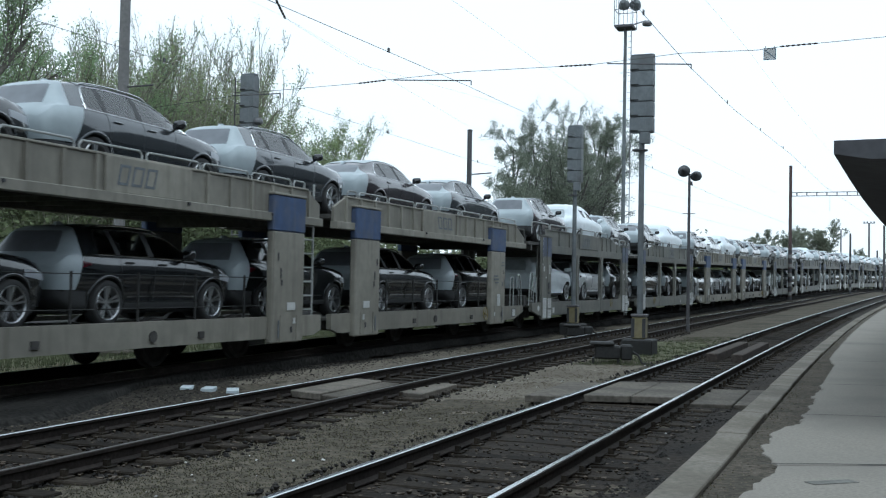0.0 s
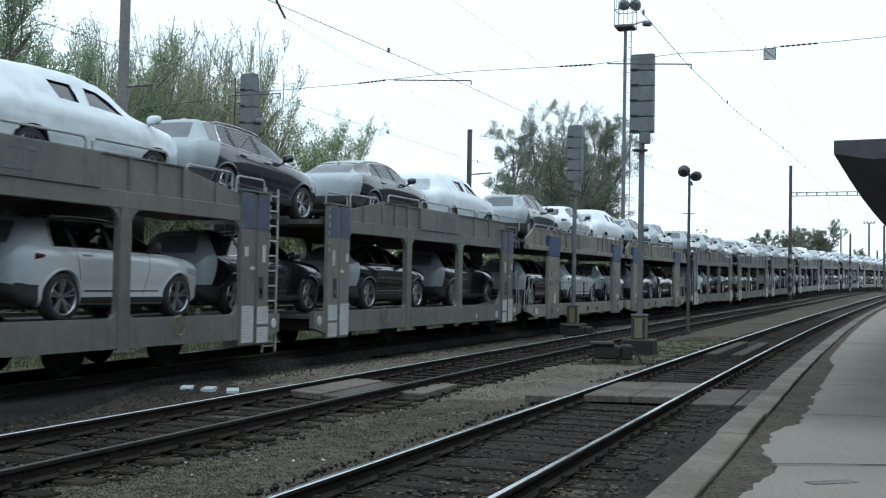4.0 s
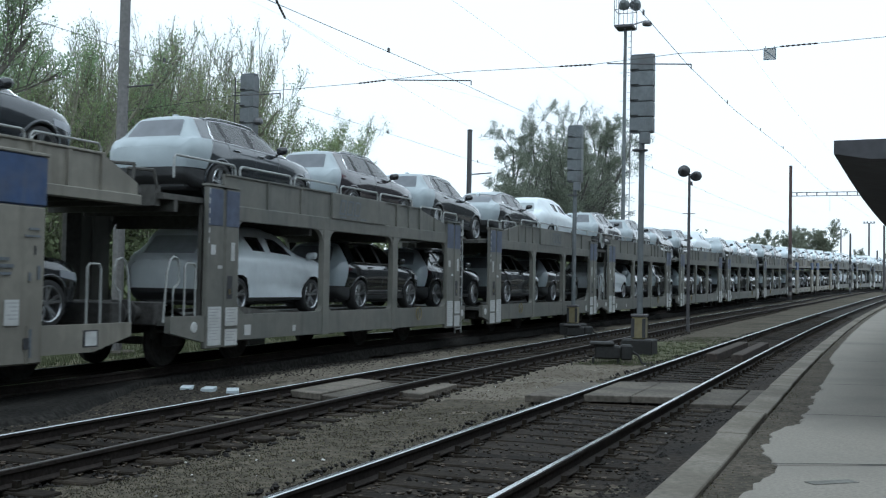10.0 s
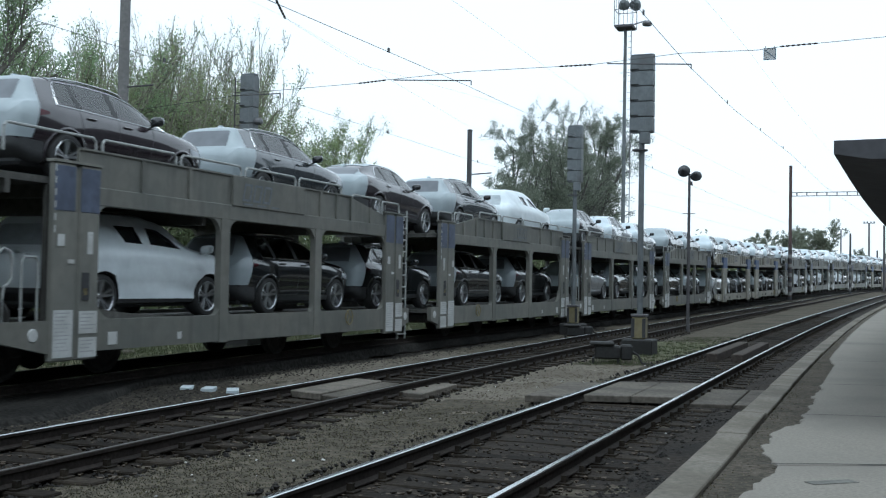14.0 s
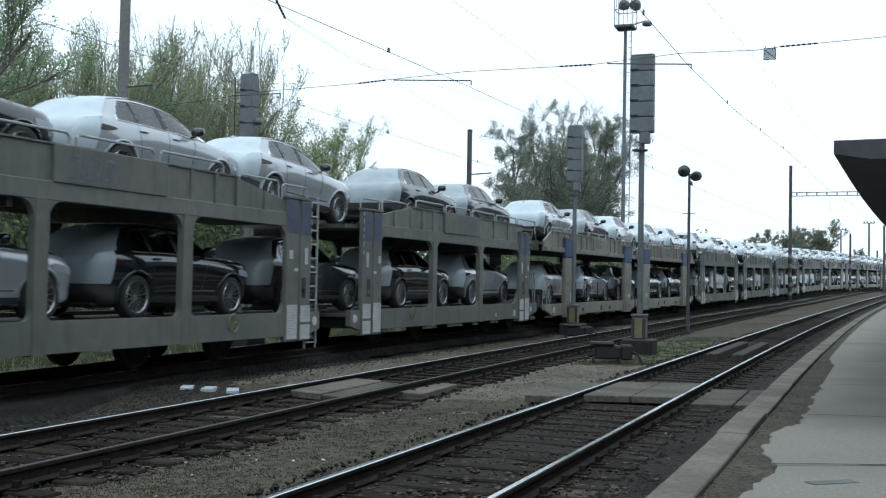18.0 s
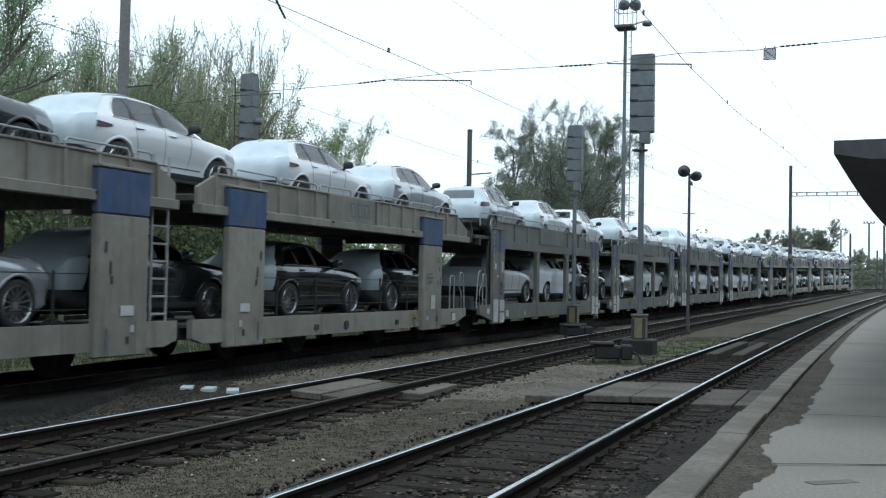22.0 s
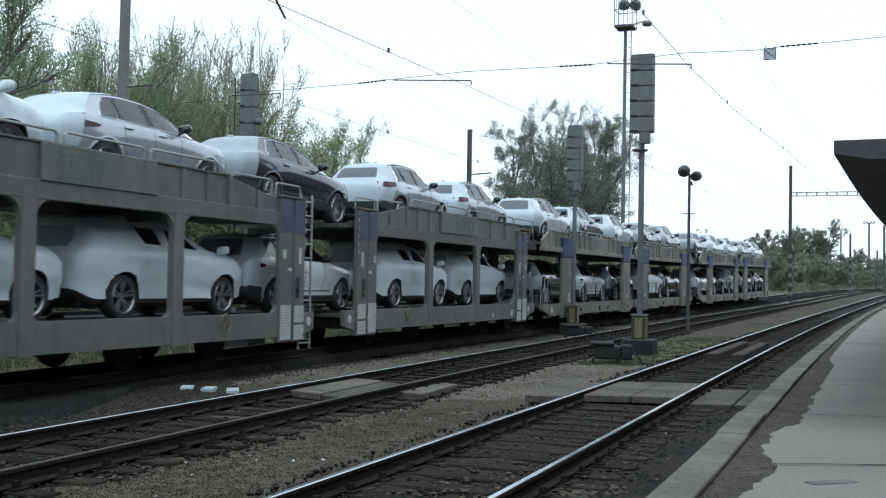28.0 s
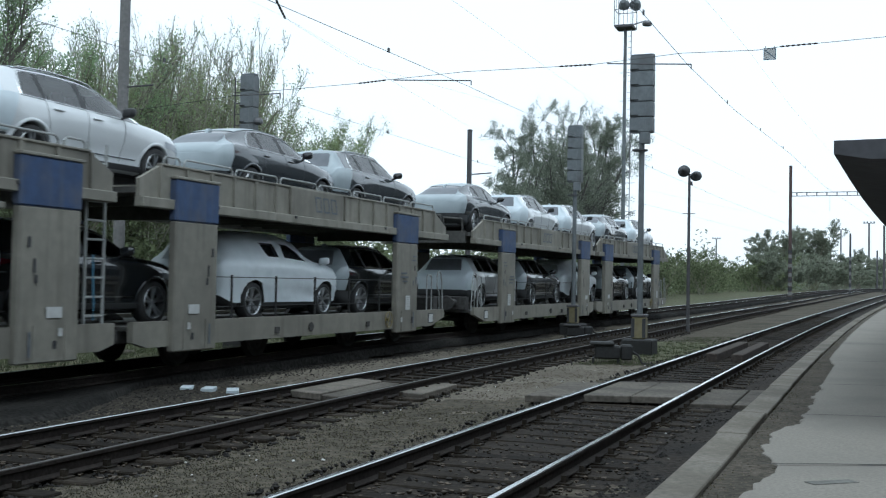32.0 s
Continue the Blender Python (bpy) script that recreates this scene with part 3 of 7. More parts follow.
def buffers(t, y, mid):
    for s in (-1, 1):
        bm = bmesh.new()
        turn = Matrix.Translation((s * 0.875, y - mid, 1.06)) @ Matrix.Rotation(math.pi / 2, 4, "X")
        lathe(bm, [(0.0, -0.1), (0.12, -0.1), (0.12, 0.25), (0.085, 0.25), (0.085, 0.5), (0.22, 0.52), (0.23, 0.55), (0.2, 0.575), (0, 0.58)], turn, 18)
        part("buffer", bm, MAT["under"], t, "round black buffer")
    bm = bmesh.new()
    box(bm, -1.25, 1.25, y - mid, y - mid + 0.3, 0.85, 1.25, bevel=0.02)
    part("headstock", bm, MAT["under"], t)
    bm = bmesh.new()
    box(bm, -0.06, 0.06, y - mid - 0.35, y - mid + 0.05, 0.98, 1.12, bevel=0.02)
    rod(bm, (0.0, y - mid - 0.3, 1.0), (0.0, y - mid - 0.34, 0.5), 0.05, sides=8)
    part("coupling", bm, MAT["under"], t)
    bm = bmesh.new()
    pipe(bm, [(0.45, y - mid - 0.02, 0.9), (0.45, y - mid - 0.22, 0.7), (0.42, y - mid - 0.3, 0.52), (0.35, y - mid - 0.38, 0.48)], 0.03, 6)
    part("brake_hose", bm, MAT["under"], t)


def ladder(t, x, y0, y1, z0, z1, mid, material="handrail"):
    bm = bmesh.new()
    for y in (y0, y1):
        rod(bm, (x, y - mid, z0), (x, y - mid, z1), 0.026, sides=6)
    z = z0 + 0.12
    while z < z1 - 0.15:
        rod(bm, (x, y0 - mid, z), (x, y1 - mid, z), 0.02, sides=6)
        z += 0.3
    part("ladder", bm, MAT[material], t, "pale steel ladder")


def hoop(t, x, ya, yb, z0, z1, mid, r=0.018, material="handrail"):
    bm = bmesh.new()
    c = min(0.06, (z1 - z0) * 0.5)
    s = 1 if yb > ya else -1
    pipe(bm, [(x, ya - mid, z0), (x, ya - mid, z1 - c), (x, ya - mid + s * c, z1), (x, yb - mid - s * c, z1), (x, yb - mid, z1 - c), (x, yb - mid, z0)], r, 6)
    return part("handrail", bm, MAT[material], t)


def end_rails(t, mid, y, z):
    """Two pale grab rails on the wagon's end: a plain hoop and a cranked one."""
    for x, pts in ((1.36, [(0.55, 0.0), (0.55, 0.86), (0.6, 0.93), (0.82, 0.93), (0.87, 0.86), (0.87, 0.0)]), (1.42, [(-0.12, -0.1), (-0.04, 0.75), (0.04, 0.98), (0.14, 1.04), (0.26, 1.0), (0.3, 0.9), (0.3, 0.62), (0.24, 0.54), (0.16, 0.5), (0.14, 0.4), (0.14, -0.1)])):
        part("end_handrail", tube(bmesh.new(), [(x, y + a - mid, z + b) for a, b in pts], 0.02, 6), MAT["handrail"], t, "pale bent grab rail")


def stroke_sign(t, mid, y0, z0, h, x, ink, slant=0.12):
    """A company mark as three plain slanted blocks, in outline colour."""
    for i in range(3):
        bm = bmesh.new()
        a = y0 + i * h * 1.05
        w, k = h * 0.8, h * 0.13
        for r in ((a, a + k, z0, z0 + h), (a + w - k, a + w, z0, z0 + h), (a + k, a + w - k, z0, z0 + k), (a + k, a + w - k, z0 + h - k, z0 + h)):
            box(bm, x, x + 0.004, r[0] - mid, r[1] - mid, r[2], r[3])
        for v in bm.verts:
            v.co.y += 0.25 * (v.co.z - z0)
        part("mark", bm, MAT[ink], t, "plain slanted outline mark of the owner")


def plates(t, mid, rows, x):
    for y, z, w, h, mat, lab in rows:
        bm = bmesh.new()
        box(bm, x, x + 0.006, y - mid, y - mid + w, z, z + h)
        p = part("label_plate", bm, MAT[mat], t, lab)
        if mat == "plate" and h > 0.25:
            bm = bmesh.new()
            n = int(h / 0.055)
            for i in range(1, n):
                box(bm, x + 0.006, x + 0.008, y - mid + 0.03, y - mid + w * (0.55 + 0.4 * ((i * 37) % 10) / 10), z + h - i * 0.055, z + h - i * 0.055 + 0.018)
            part("print", bm, MAT["print"], p)


def wagon_a():
    """Half wagon with two broad blue-topped posts and a ribbed upper parapet."""
    mid = 4.35
    t = thing("transporter_wagon", "grey-brown two-deck car transporter wagon with broad blue-topped posts", "railway wagon", "train")
    P = MAT["wagon"]
    for s in (1, -1):
        bm = bmesh.new()
        x0, x1 = (1.38, 1.5) if s > 0 else (-1.5, -1.38)
        slope_panel(bm, x0, x1, [(-2.1 - mid, 0.72), (-1.2 - mid, 0.5), (10.9 - mid, 0.5), (11.25 - mid, 0.6), (11.25 - mid, 0.93), (-2.1 - mid, 0.93)])
        part("lower_sill", bm, P, t)
        a, b = (1.40, 1.47) if s > 0 else (-1.47, -1.40)
        bm = bmesh.new()
        slope_panel(bm, a, b, [(-2.2 - mid, 3.0), (11.15 - mid, 3.0), (11.15 - mid, 3.3), (10.6 - mid, 3.56), (-1.37 - mid, 3.56), (-2.2 - mid, 3.2)])
        part("parapet", bm, P, t)
        bm = bmesh.new()
        a2, b2 = (1.37, 1.565) if s > 0 else (-1.565, -1.37)
        box(bm, a2, b2, -2.2 - mid, 11.15 - mid, 2.83, 3.0, bevel=0.012)
        part("deck_girder", bm, P, t)
        bm = bmesh.new()
        box(bm, a - 0.0 * s, b + 0.03 * s, -1.37 - mid, 10.6 - mid, 3.56, 3.6, bevel=0.008)
        part("top_lip", bm, P, t)
        k = 0
        y = -1.3
        while y < 10.8:
            bm = bmesh.new()
            q = (1.47, 1.52) if s > 0 else (-1.52, -1.47)
            box(bm, q[0], q[1], y - mid - 0.03, y - mid + 0.03, 3.0, 3.555)
            if s > 0:
                part("rib", bm, P, t)
            else:
                bm.free()
            y += 0.745
        for y0 in (0.0, 9.05):
            bm = bmesh.new()
            q = (1.44, 1.6) if s > 0 else (-1.6, -1.44)
            box(bm, q[0], q[1], y0 - mid, y0 + 1.25 - mid, 0.4, 2.64, bevel=0.025)
            for yy in (0.3, 0.95):
                box(bm, q[0], q[1] + 0.012 * s, y0 + yy - mid, y0 + yy + 0.04 - mid, 0.42, 0.95)
            post = part("post", bm, P, t, "broad grey post with worn paint")
            bm = bmesh.new()
            box(bm, q[0] - 0.003 * s, q[1] + 0.008 * s, y0 - 0.012 - mid, y0 + 1.262 - mid, 2.64, 3.36, bevel=0.025)
            part("post_cap", bm, MAT["blue"], post, "faded blue painted post top")
            bm = bmesh.new()
            box(bm, q[0] - 0.02 * s, q[1] + 0.02 * s, y0 - 0.03 - mid, y0 + 1.28 - mid, 3.36, 3.41, bevel=0.01)
            part("post_lid", bm, P, post)
        if s > 0:
            plates(t, mid, [(0.5, 0.96, 0.27, 0.36, "plate", "small white label plate"), (9.6, 1.05, 0.32, 0.16, "plate", "small white label plate"), (0.3, 0.62, 0.1, 0.16, "ink", "small dark mark"), (9.35, 1.55, 0.05, 0.12, "ink", "small dark mark"), (0.95, 0.66, 0.08, 0.12, "plate", "small round white mark"), (0.2, 1.95, 0.03, 0.13, "ink", "small dark scratch"), (9.75, 0.6, 0.07, 0.12, "ink", "small dark mark")], 1.613)
            # worn small writing and scratches on the outer post
            plates(t, mid, [(0.14, 2.3, 0.2, 0.035, "ink_faint", "worn line of writing"), (0.12, 2.2, 0.3, 0.03, "ink_faint", "worn line of writing"), (0.7, 1.86, 0.36, 0.045, "ink_faint", "worn line of writing"), (0.62, 1.76, 0.46, 0.05, "ink_faint", "worn line of writing"),
                            (0.66, 1.66, 0.3, 0.04, "ink_faint", "worn line of writing"), (0.1, 1.6, 0.06, 0.2, "ink_faint", "dark scratch"), (0.28, 1.58, 0.05, 0.12, "ink_faint", "dark scratch"), (9.2, 2.05, 0.05, 0.16, "ink", "dark scratch"), (9.32, 1.7, 0.04, 0.2, "ink", "dark scratch"),
                            (9.85, 0.78, 0.09, 0.12, "plate", "small round white mark"), (9.25, 0.5, 0.05, 0.36, "ink_faint", "dark streak"), (0.24, 0.5, 0.05, 0.4, "ink_faint", "dark streak")], 1.613)
    part("lower_deck", boxes((-1.38, 1.38, -2.1 - mid, 11.2 - mid, 0.78, 0.845)), MAT["deck"], t)
    line = [(-2.4 - mid, 3.16), (-2.4 - mid, 3.06)]
    for i in range(14):
        a, low = -2.0 + i * 0.94 - mid, 2.72 if i in (2, 12) else 2.9
        line += [(a, 3.06), (a, low), (a + 0.1, low), (a + 0.1, 3.06)]
    line += [(11.15 - mid, 3.06), (11.15 - mid, 3.16)]
    bm = bmesh.new()
    slope_panel(bm, -1.39, 1.39, line)
    part("upper_deck", bm, MAT["deck"], t)
    # company panel
    bm = bmesh.new()
    box(bm, 1.47, 1.535, 4.1 - mid, 6.35 - mid, 3.0, 3.57, bevel=0.01)
    part("name_panel", bm, MAT["wagon"], t)
    stroke_sign(t, mid, 4.35, 3.12, 0.33, 1.5365, "ink_faint")
    plates(t, mid, [(-1.3, 0.58, 0.34, 0.26, "ink", "dark frame of a label holder")], 1.502)
    plates(t, mid, [(-1.26, 0.6, 0.26, 0.22, "plate", "white card in a holder")], 1.509)
    # sill fittings
    bm = bmesh.new()
    lathe(bm, [(0.0, 0.0), (0.09, 0.0), (0.1, 0.03), (0.0, 0.03)], Matrix.Translation((1.5, 5.4 - mid, 0.68)) @ Matrix.Rotation(math.pi / 2, 4, "Y"), 14)
    part("towing_eye", bm, MAT["under"], t)
    bm = bmesh.new()
    lathe(bm, [(0.19, -0.014), (0.205, 0), (0.19, 0.014), (0.175, 0)], Matrix.Translation((1.56, 1.62 - mid, 0.74)) @ Matrix.Rotation(math.pi / 2, 4, "Y"), 20, closed=True)
    for k in range(4):
        a = k * math.pi / 2 + 0.4
        rod(bm, (1.56, 1.62 - mid, 0.74), (1.56, 1.62 - mid + 0.19 * math.cos(a), 0.74 + 0.19 * math.sin(a)), 0.01, sides=5)
    rod(bm, (1.49, 1.62 - mid, 0.74), (1.57, 1.62 - mid, 0.74), 0.03, sides=8)
    part("brake_wheel", bm, MAT["yellow"], t, "dull yellow hand brake wheel")
    for y in (2.6, 6.7):
        part("sill_bracket", boxes((1.5, 1.53, y - mid, y + 0.16 - mid, 0.6, 0.72)), MAT["under"], t)
    for y in (1.9, 6.2, 9.0):
        part("girder_bolt", boxes((1.565, 1.59, y - mid, y + 0.06 - mid, 2.93, 2.98)), MAT["ink"], t)
    y = -1.3
    while y < 10.2:
        hoop(t, 1.45, y, min(y + 1.5, 10.5), 3.58, 3.73, mid)
        y += 1.62
    hoop(t, -1.45, -1.3, 10.5, 3.58, 3.73, mid)
    # lower safety wires
    bm = bmesh.new()
    for y in (1.9, 3.5, 5.1, 6.7, 8.3):
        rod(bm, (1.42, y - mid, 0.85), (1.42, y - mid, 1.74), 0.022, sides=6)
    for z in (1.15, 1.7):
        rod(bm, (1.42, 1.3 - mid, z), (1.42, 9.0 - mid, z), 0.008, sides=4)
    part("safety_fence", bm, MAT["motor"], t, "thin dark safety fence with a wire")
    ladder(t, 1.3, 10.75, 11.18, 0.62, 3.75, mid)
    end_rails(t, mid, -2.05, 0.93)
    # deck end with frame and spring buffers
    bm = bmesh.new()
    box(bm, -1.3, 1.3, -2.45 - mid, -2.35 - mid, 2.85, 3.2)
    for s in (-1, 1):
        pipe(bm, [(s * 1.2, -2.4 - mid, 3.2), (s * 1.2, -2.45 - mid, 3.55), (s * 0.6, -2.45 - mid, 3.6), (s * 0.6, -2.4 - mid, 3.2)], 0.03, 6)
    part("deck_end", bm, MAT["deck"], t)
    running_gear(t, (-0.4, 2.3, 6.4, 9.1), ((4.3, 1.3, 0.06), (7.75, 1.6, 0.02), (11.0, 0.5, 0.0)), mid)
    buffers(t, -2.2, mid)
    return t, mid


def wagon_b():
    """Half wagon with framed side openings."""
    mid = 5.7
    t = thing("transporter_wagon", "grey two-deck car transporter wagon with framed side openings", "railway wagon", "train")
    P = MAT["wagon_b"]
    spans = ((1.0, 4.36), (4.64, 7.91), (8.19, 11.4))
    for s in (1, -1):
        x0, x1 = (1.4, 1.52) if s > 0 else (-1.52, -1.4)
        bm = bmesh.new()
        slope_panel(bm, x0, x1, [(-1.0 - mid, 0.72), (0.0 - mid, 0.52), (12.4 - mid, 0.52), (12.9 - mid, 0.64), (12.9 - mid, 1.0), (-1.0 - mid, 1.0)])
        part("lower_sill", bm, P, t)
        bm = bmesh.new()
        box(bm, x0, x1, 1.0 - mid, 11.4 - mid, 2.76, 3.04, bevel=0.01)
        part("deck_girder", bm, P, t)
        bm = bmesh.new()
        a, b = (1.42, 1.48) if s > 0 else (-1.48, -1.42)
        slope_panel(bm, a, b, [(0.6 - mid, 3.04), (11.4 - mid, 3.04), (11.4 - mid, 3.28), (9.6 - mid, 3.58), (0.6 - mid, 3.58)])
        part("parapet", bm, P, t)
        bm = bmesh.new()
        box(bm, a, b + 0.03 * s, 0.6 - mid, 9.6 - mid, 3.58, 3.61)
        part("top_lip", bm, P, t)
        for y in (2.1, 3.4, 5.9 if s < 0 else 8.15, 7.3 if s < 0 else 8.9, 9.6, 10.6):
            top = 3.575 if y < 9.6 else 3.58 - 0.3 * (y - 9.6) / 1.8
            part("rib", boxes((min(b, b + 0.04 * s), max(b, b + 0.04 * s), y - mid - 0.04, y - mid + 0.04, 3.04, top)), P, t)
        for y in (4.36, 7.91):
            bm = bmesh.new()
            box(bm, x0, x1 + 0.012 * s, y - mid, y + 0.28 - mid, 0.5, 2.765)
            fillet(bm, x0 + 0.01, x1 - 0.01, y + 0.28 - mid, 2.76, 1, -1, 0.3)
            fillet(bm, x0 + 0.01, x1 - 0.01, y - mid, 2.76, -1, -1, 0.3)
            fillet(bm, x0 + 0.01, x1 - 0.01, y + 0.28 - mid, 1.0, 1, 1, 0.16)
            fillet(bm, x0 + 0.01, x1 - 0.01, y - mid, 1.0, -1, 1, 0.16)
            bmesh.ops.recalc_face_normals(bm, faces=list(bm.faces))
            part("post", bm, P, t)
        for y0, inner in ((0.0, 1), (11.4, -1)):
            bm = bmesh.new()
            q = (1.44, 1.56) if s > 0 else (-1.56, -1.44)
            box(bm, q[0], q[1], y0 - mid, y0 + 0.46 - mid, 0.4, 3.34, bevel=0.02)
            box(bm, q[0], q[1] - 0.03 * s, y0 + 0.46 - mid, y0 + 0.56 - mid, 0.42, 3.3)
            box(bm, q[0], q[1], y0 + 0.56 - mid, y0 + 1.0 - mid, 0.4, 3.34, bevel=0.02)
            edge = y0 + 1.0 if inner > 0 else y0
            fillet(bm, x0 + 0.01, x1 - 0.01, edge - mid, 2.76, inner, -1, 0.26)
            fillet(bm, x0 + 0.01, x1 - 0.01, edge - mid, 1.0, inner, 1, 0.42 if y0 < 1 else 0.2)
            bmesh.ops.recalc_face_normals(bm, faces=list(bm.faces))
            post = part("end_post", bm, P, t, "double grey end post with label plates")
            bm = bmesh.new()
            box(bm, q[0] - 0.003 * s, q[1] + 0.006 * s, y0 + 0.57 - mid, y0 + 0.99 - mid, 2.62, 3.3, bevel=0.012)
            box(bm, q[0] - 0.003 * s, q[1] + 0.006 * s, y0 + 0.01 - mid, y0 + 0.45 - mid, 2.62, 3.3, bevel=0.012)
            part("post_cap", bm, MAT["blue_dull"], post, "faded blue post top")
            bm = bmesh.new()
            box(bm, q[0] - 0.02 * s, q[1] + 0.02 * s, y0 - 0.03 - mid, y0 + 1.03 - mid, 3.34, 3.38)
            part("post_lid", bm, P, post)
            if s > 0:
                plates(t, mid, [(y0 + 0.03, 0.46, 0.41, 0.7, "plate", "tall white label plate"), (y0 + 0.58, 0.44, 0.4, 0.3, "plate", "white label plate"), (y0 + 0.58, 0.8, 0.4, 0.34, "plate", "white label plate"),
                                (y0 + 0.08, 2.1, 0.14, 0.18, "plate", "small white label"), (y0 + 0.72, 2.0, 0.12, 0.34, "plate", "small white label"), (y0 + 0.62, 1.3, 0.16, 0.42, "ink", "dark warning plate"),
                                (y0 + 0.66, 1.38, 0.08, 0.1, "yellow", "yellow warning sign"), (y0 + 0.3, 1.85, 0.14, 0.06, "plate", "small white label")], 1.567)
                for i in range(6):
                    part("edge_mark", boxes((1.568, 1.574, (0.0 if y0 < 1 else 12.38) - mid, (0.022 if y0 < 1 else 12.4) - mid, 2.3 + i * 0.18, 2.4 + i * 0.18)), MAT["plate"], t, "white dash on the post's edge")
    part("lower_deck", boxes((-1.4, 1.4, -1.0 - mid, 12.9 - mid, 0.84, 0.92)), MAT["deck"], t)
    bm = bmesh.new()
    line = [(-1.1 - mid, 3.12), (-1.1 - mid, 3.02)]
    for i in range(11):
        a, low = -0.8 + i * 0.95 - mid, 2.62 if i in (2, 5, 9) else 2.82
        line += [(a, 3.02), (a, low), (a + 0.1, low), (a + 0.1, 3.02)]
    line += [(10.2 - mid, 3.02), (13.0 - mid, 2.88), (13.0 - mid, 2.98), (10.2 - mid, 3.12)]
    slope_panel(bm, -1.39, 1.39, line)
    part("upper_deck", bm, MAT["deck"], t)
    bm = bmesh.new()
    box(bm, 1.48, 1.545, 4.7 - mid, 7.4 - mid, 3.03, 3.6, bevel=0.01)
    part("name_panel", bm, P, t, "raised dark grey name panel")
    stroke_sign(t, mid, 5.0, 3.14, 0.34, 1.5465, "ink_faint")
    for y in (5.05, 5.55, 6.05):
        part("panel_mark", boxes((1.545, 1.549, y - mid, y + 0.3 - mid, 3.07, 3.1)), MAT["ink_faint"], t)
    # handrails on the parapet, stepping down towards the joint
    y = -0.9
    while y < 9.3:
        hoop(t, 1.44, y, y + 1.9, 3.4 if y < 0.5 else 3.58, 3.8, mid, 0.022)
        y += 2.05
    hoop(t, 1.44, 9.75, 11.2, 3.3, 3.66, mid, 0.022)
    hoop(t, 1.44, 11.35, 12.35, 3.3, 3.62, mid, 0.02)
    hoop(t, -1.44, -0.9, 11.2, 3.4, 3.78, mid, 0.017)
    ladder(t, 1.38, 12.5, 12.98, 0.22, 3.5, mid)
    end_rails(t, mid, -0.95, 1.0)
    # floor that curves up towards the end, and white discs on the sill's ends
    for s in (1, -1):
        bm = bmesh.new()
        bend = [(3.9 - 2.9 * i / 10 - mid, 0.99 + 0.2 * (i / 10) ** 2) for i in range(11)]
        slope_panel(bm, 1.385 * s, 1.405 * s, bend + [(1.0 - mid, 0.9), (3.9 - mid, 0.9)])
        part("floor_ramp", bm, MAT["deck"], t, "dark floor edge curving up to the wagon's end")
    for y in (-0.32, 12.68):
        bm = bmesh.new()
        lathe(bm, [(0.0, 0.012), (0.09, 0.012), (0.1, 0.0)], Matrix.Translation((1.522, y - mid, 0.8)) @ Matrix.Rotation(math.pi / 2, 4, "Y"), 16)
        part("disc", bm, MAT["plate"], t, "round white disc")
    bm = bmesh.new()
    lathe(bm, [(0.17, -0.012), (0.18, 0), (0.17, 0.012), (0.158, 0)], Matrix.Translation((1.56, 9.5 - mid, 0.85)) @ Matrix.Rotation(math.pi / 2, 4, "Y"), 20, closed=True)
    for k in range(3):
        a = k * 2.1
        rod(bm, (1.56, 9.5 - mid, 0.85), (1.56, 9.5 - mid + 0.165 * math.cos(a), 0.85 + 0.165 * math.sin(a)), 0.009, sides=5)
    part("brake_wheel", bm, MAT["yellow"], t, "yellow hand brake wheel")
    plates(t, mid, [(1.3, 0.6, 0.22, 0.2, "plate", "small white label plate"), (3.1, 0.62, 0.12, 0.12, "plate", "small white label")], 1.523)
    bm = bmesh.new()
    box(bm, -1.25, 1.25, -1.15 - mid, -1.0 - mid, 2.9, 3.25)
    for s in (-1, 1):
        pipe(bm, [(s * 1.25, -1.1 - mid, 3.2), (s * 1.25, -1.2 - mid, 3.5), (s * 0.7, -1.2 - mid, 3.55), (s * 0.7, -1.1 - mid, 3.2)], 0.03, 6)
    part("deck_end", bm, MAT["deck"], t)
    running_gear(t, (-0.2, 2.1, 7.6, 10.2), ((5.2, 1.0, 0.1), (8.9, 1.5, 0.02), (12.2, 0.6, 0.0)), mid)
    buffers(t, -1.1, mid)
    # front wall of the end compartment
    for r in ((-1.4, -1.3, -0.4 - mid, 0.0 - mid, 0.84, 3.0), (1.3, 1.38, 0.05 - mid, 0.2 - mid, 0.84, 3.0)):
        part("end_frame", boxes(r), MAT["deck"], t)
    return t, mid


# each wagon: where its outer post stands along the train, and its kind
WAGONS = [(-119.1, "A"), (-92.05, "B"), (-60.95, "A"), (-33.8, "B"), (-4.5, "B"), (24.9, "B"), (56.35, "A"), (83.6, "B"), (113.0, "B"), (144.45, "A"), (174.0, "A")]
RIDERS = []


def mirrored(base):
    """The opposite half of a wagon: the same parts, mirrored along the train."""
    flip = Matrix.Diagonal((1, -1, 1, 1))
    copy = copy_thing(base, Matrix.Identity(4))
    for o in copy.children_recursive:
        if o.name.startswith("ladder"):
            bpy.data.objects.remove(o)
            continue
        if o.name.startswith("wheelset"):
            o.matrix_basis = Matrix.Translation((0, -o.location.y, o.location.z))
            continue
        o.data = o.data.copy()
        o.data.transform(flip)
        o.data.flip_normals()
    return copy


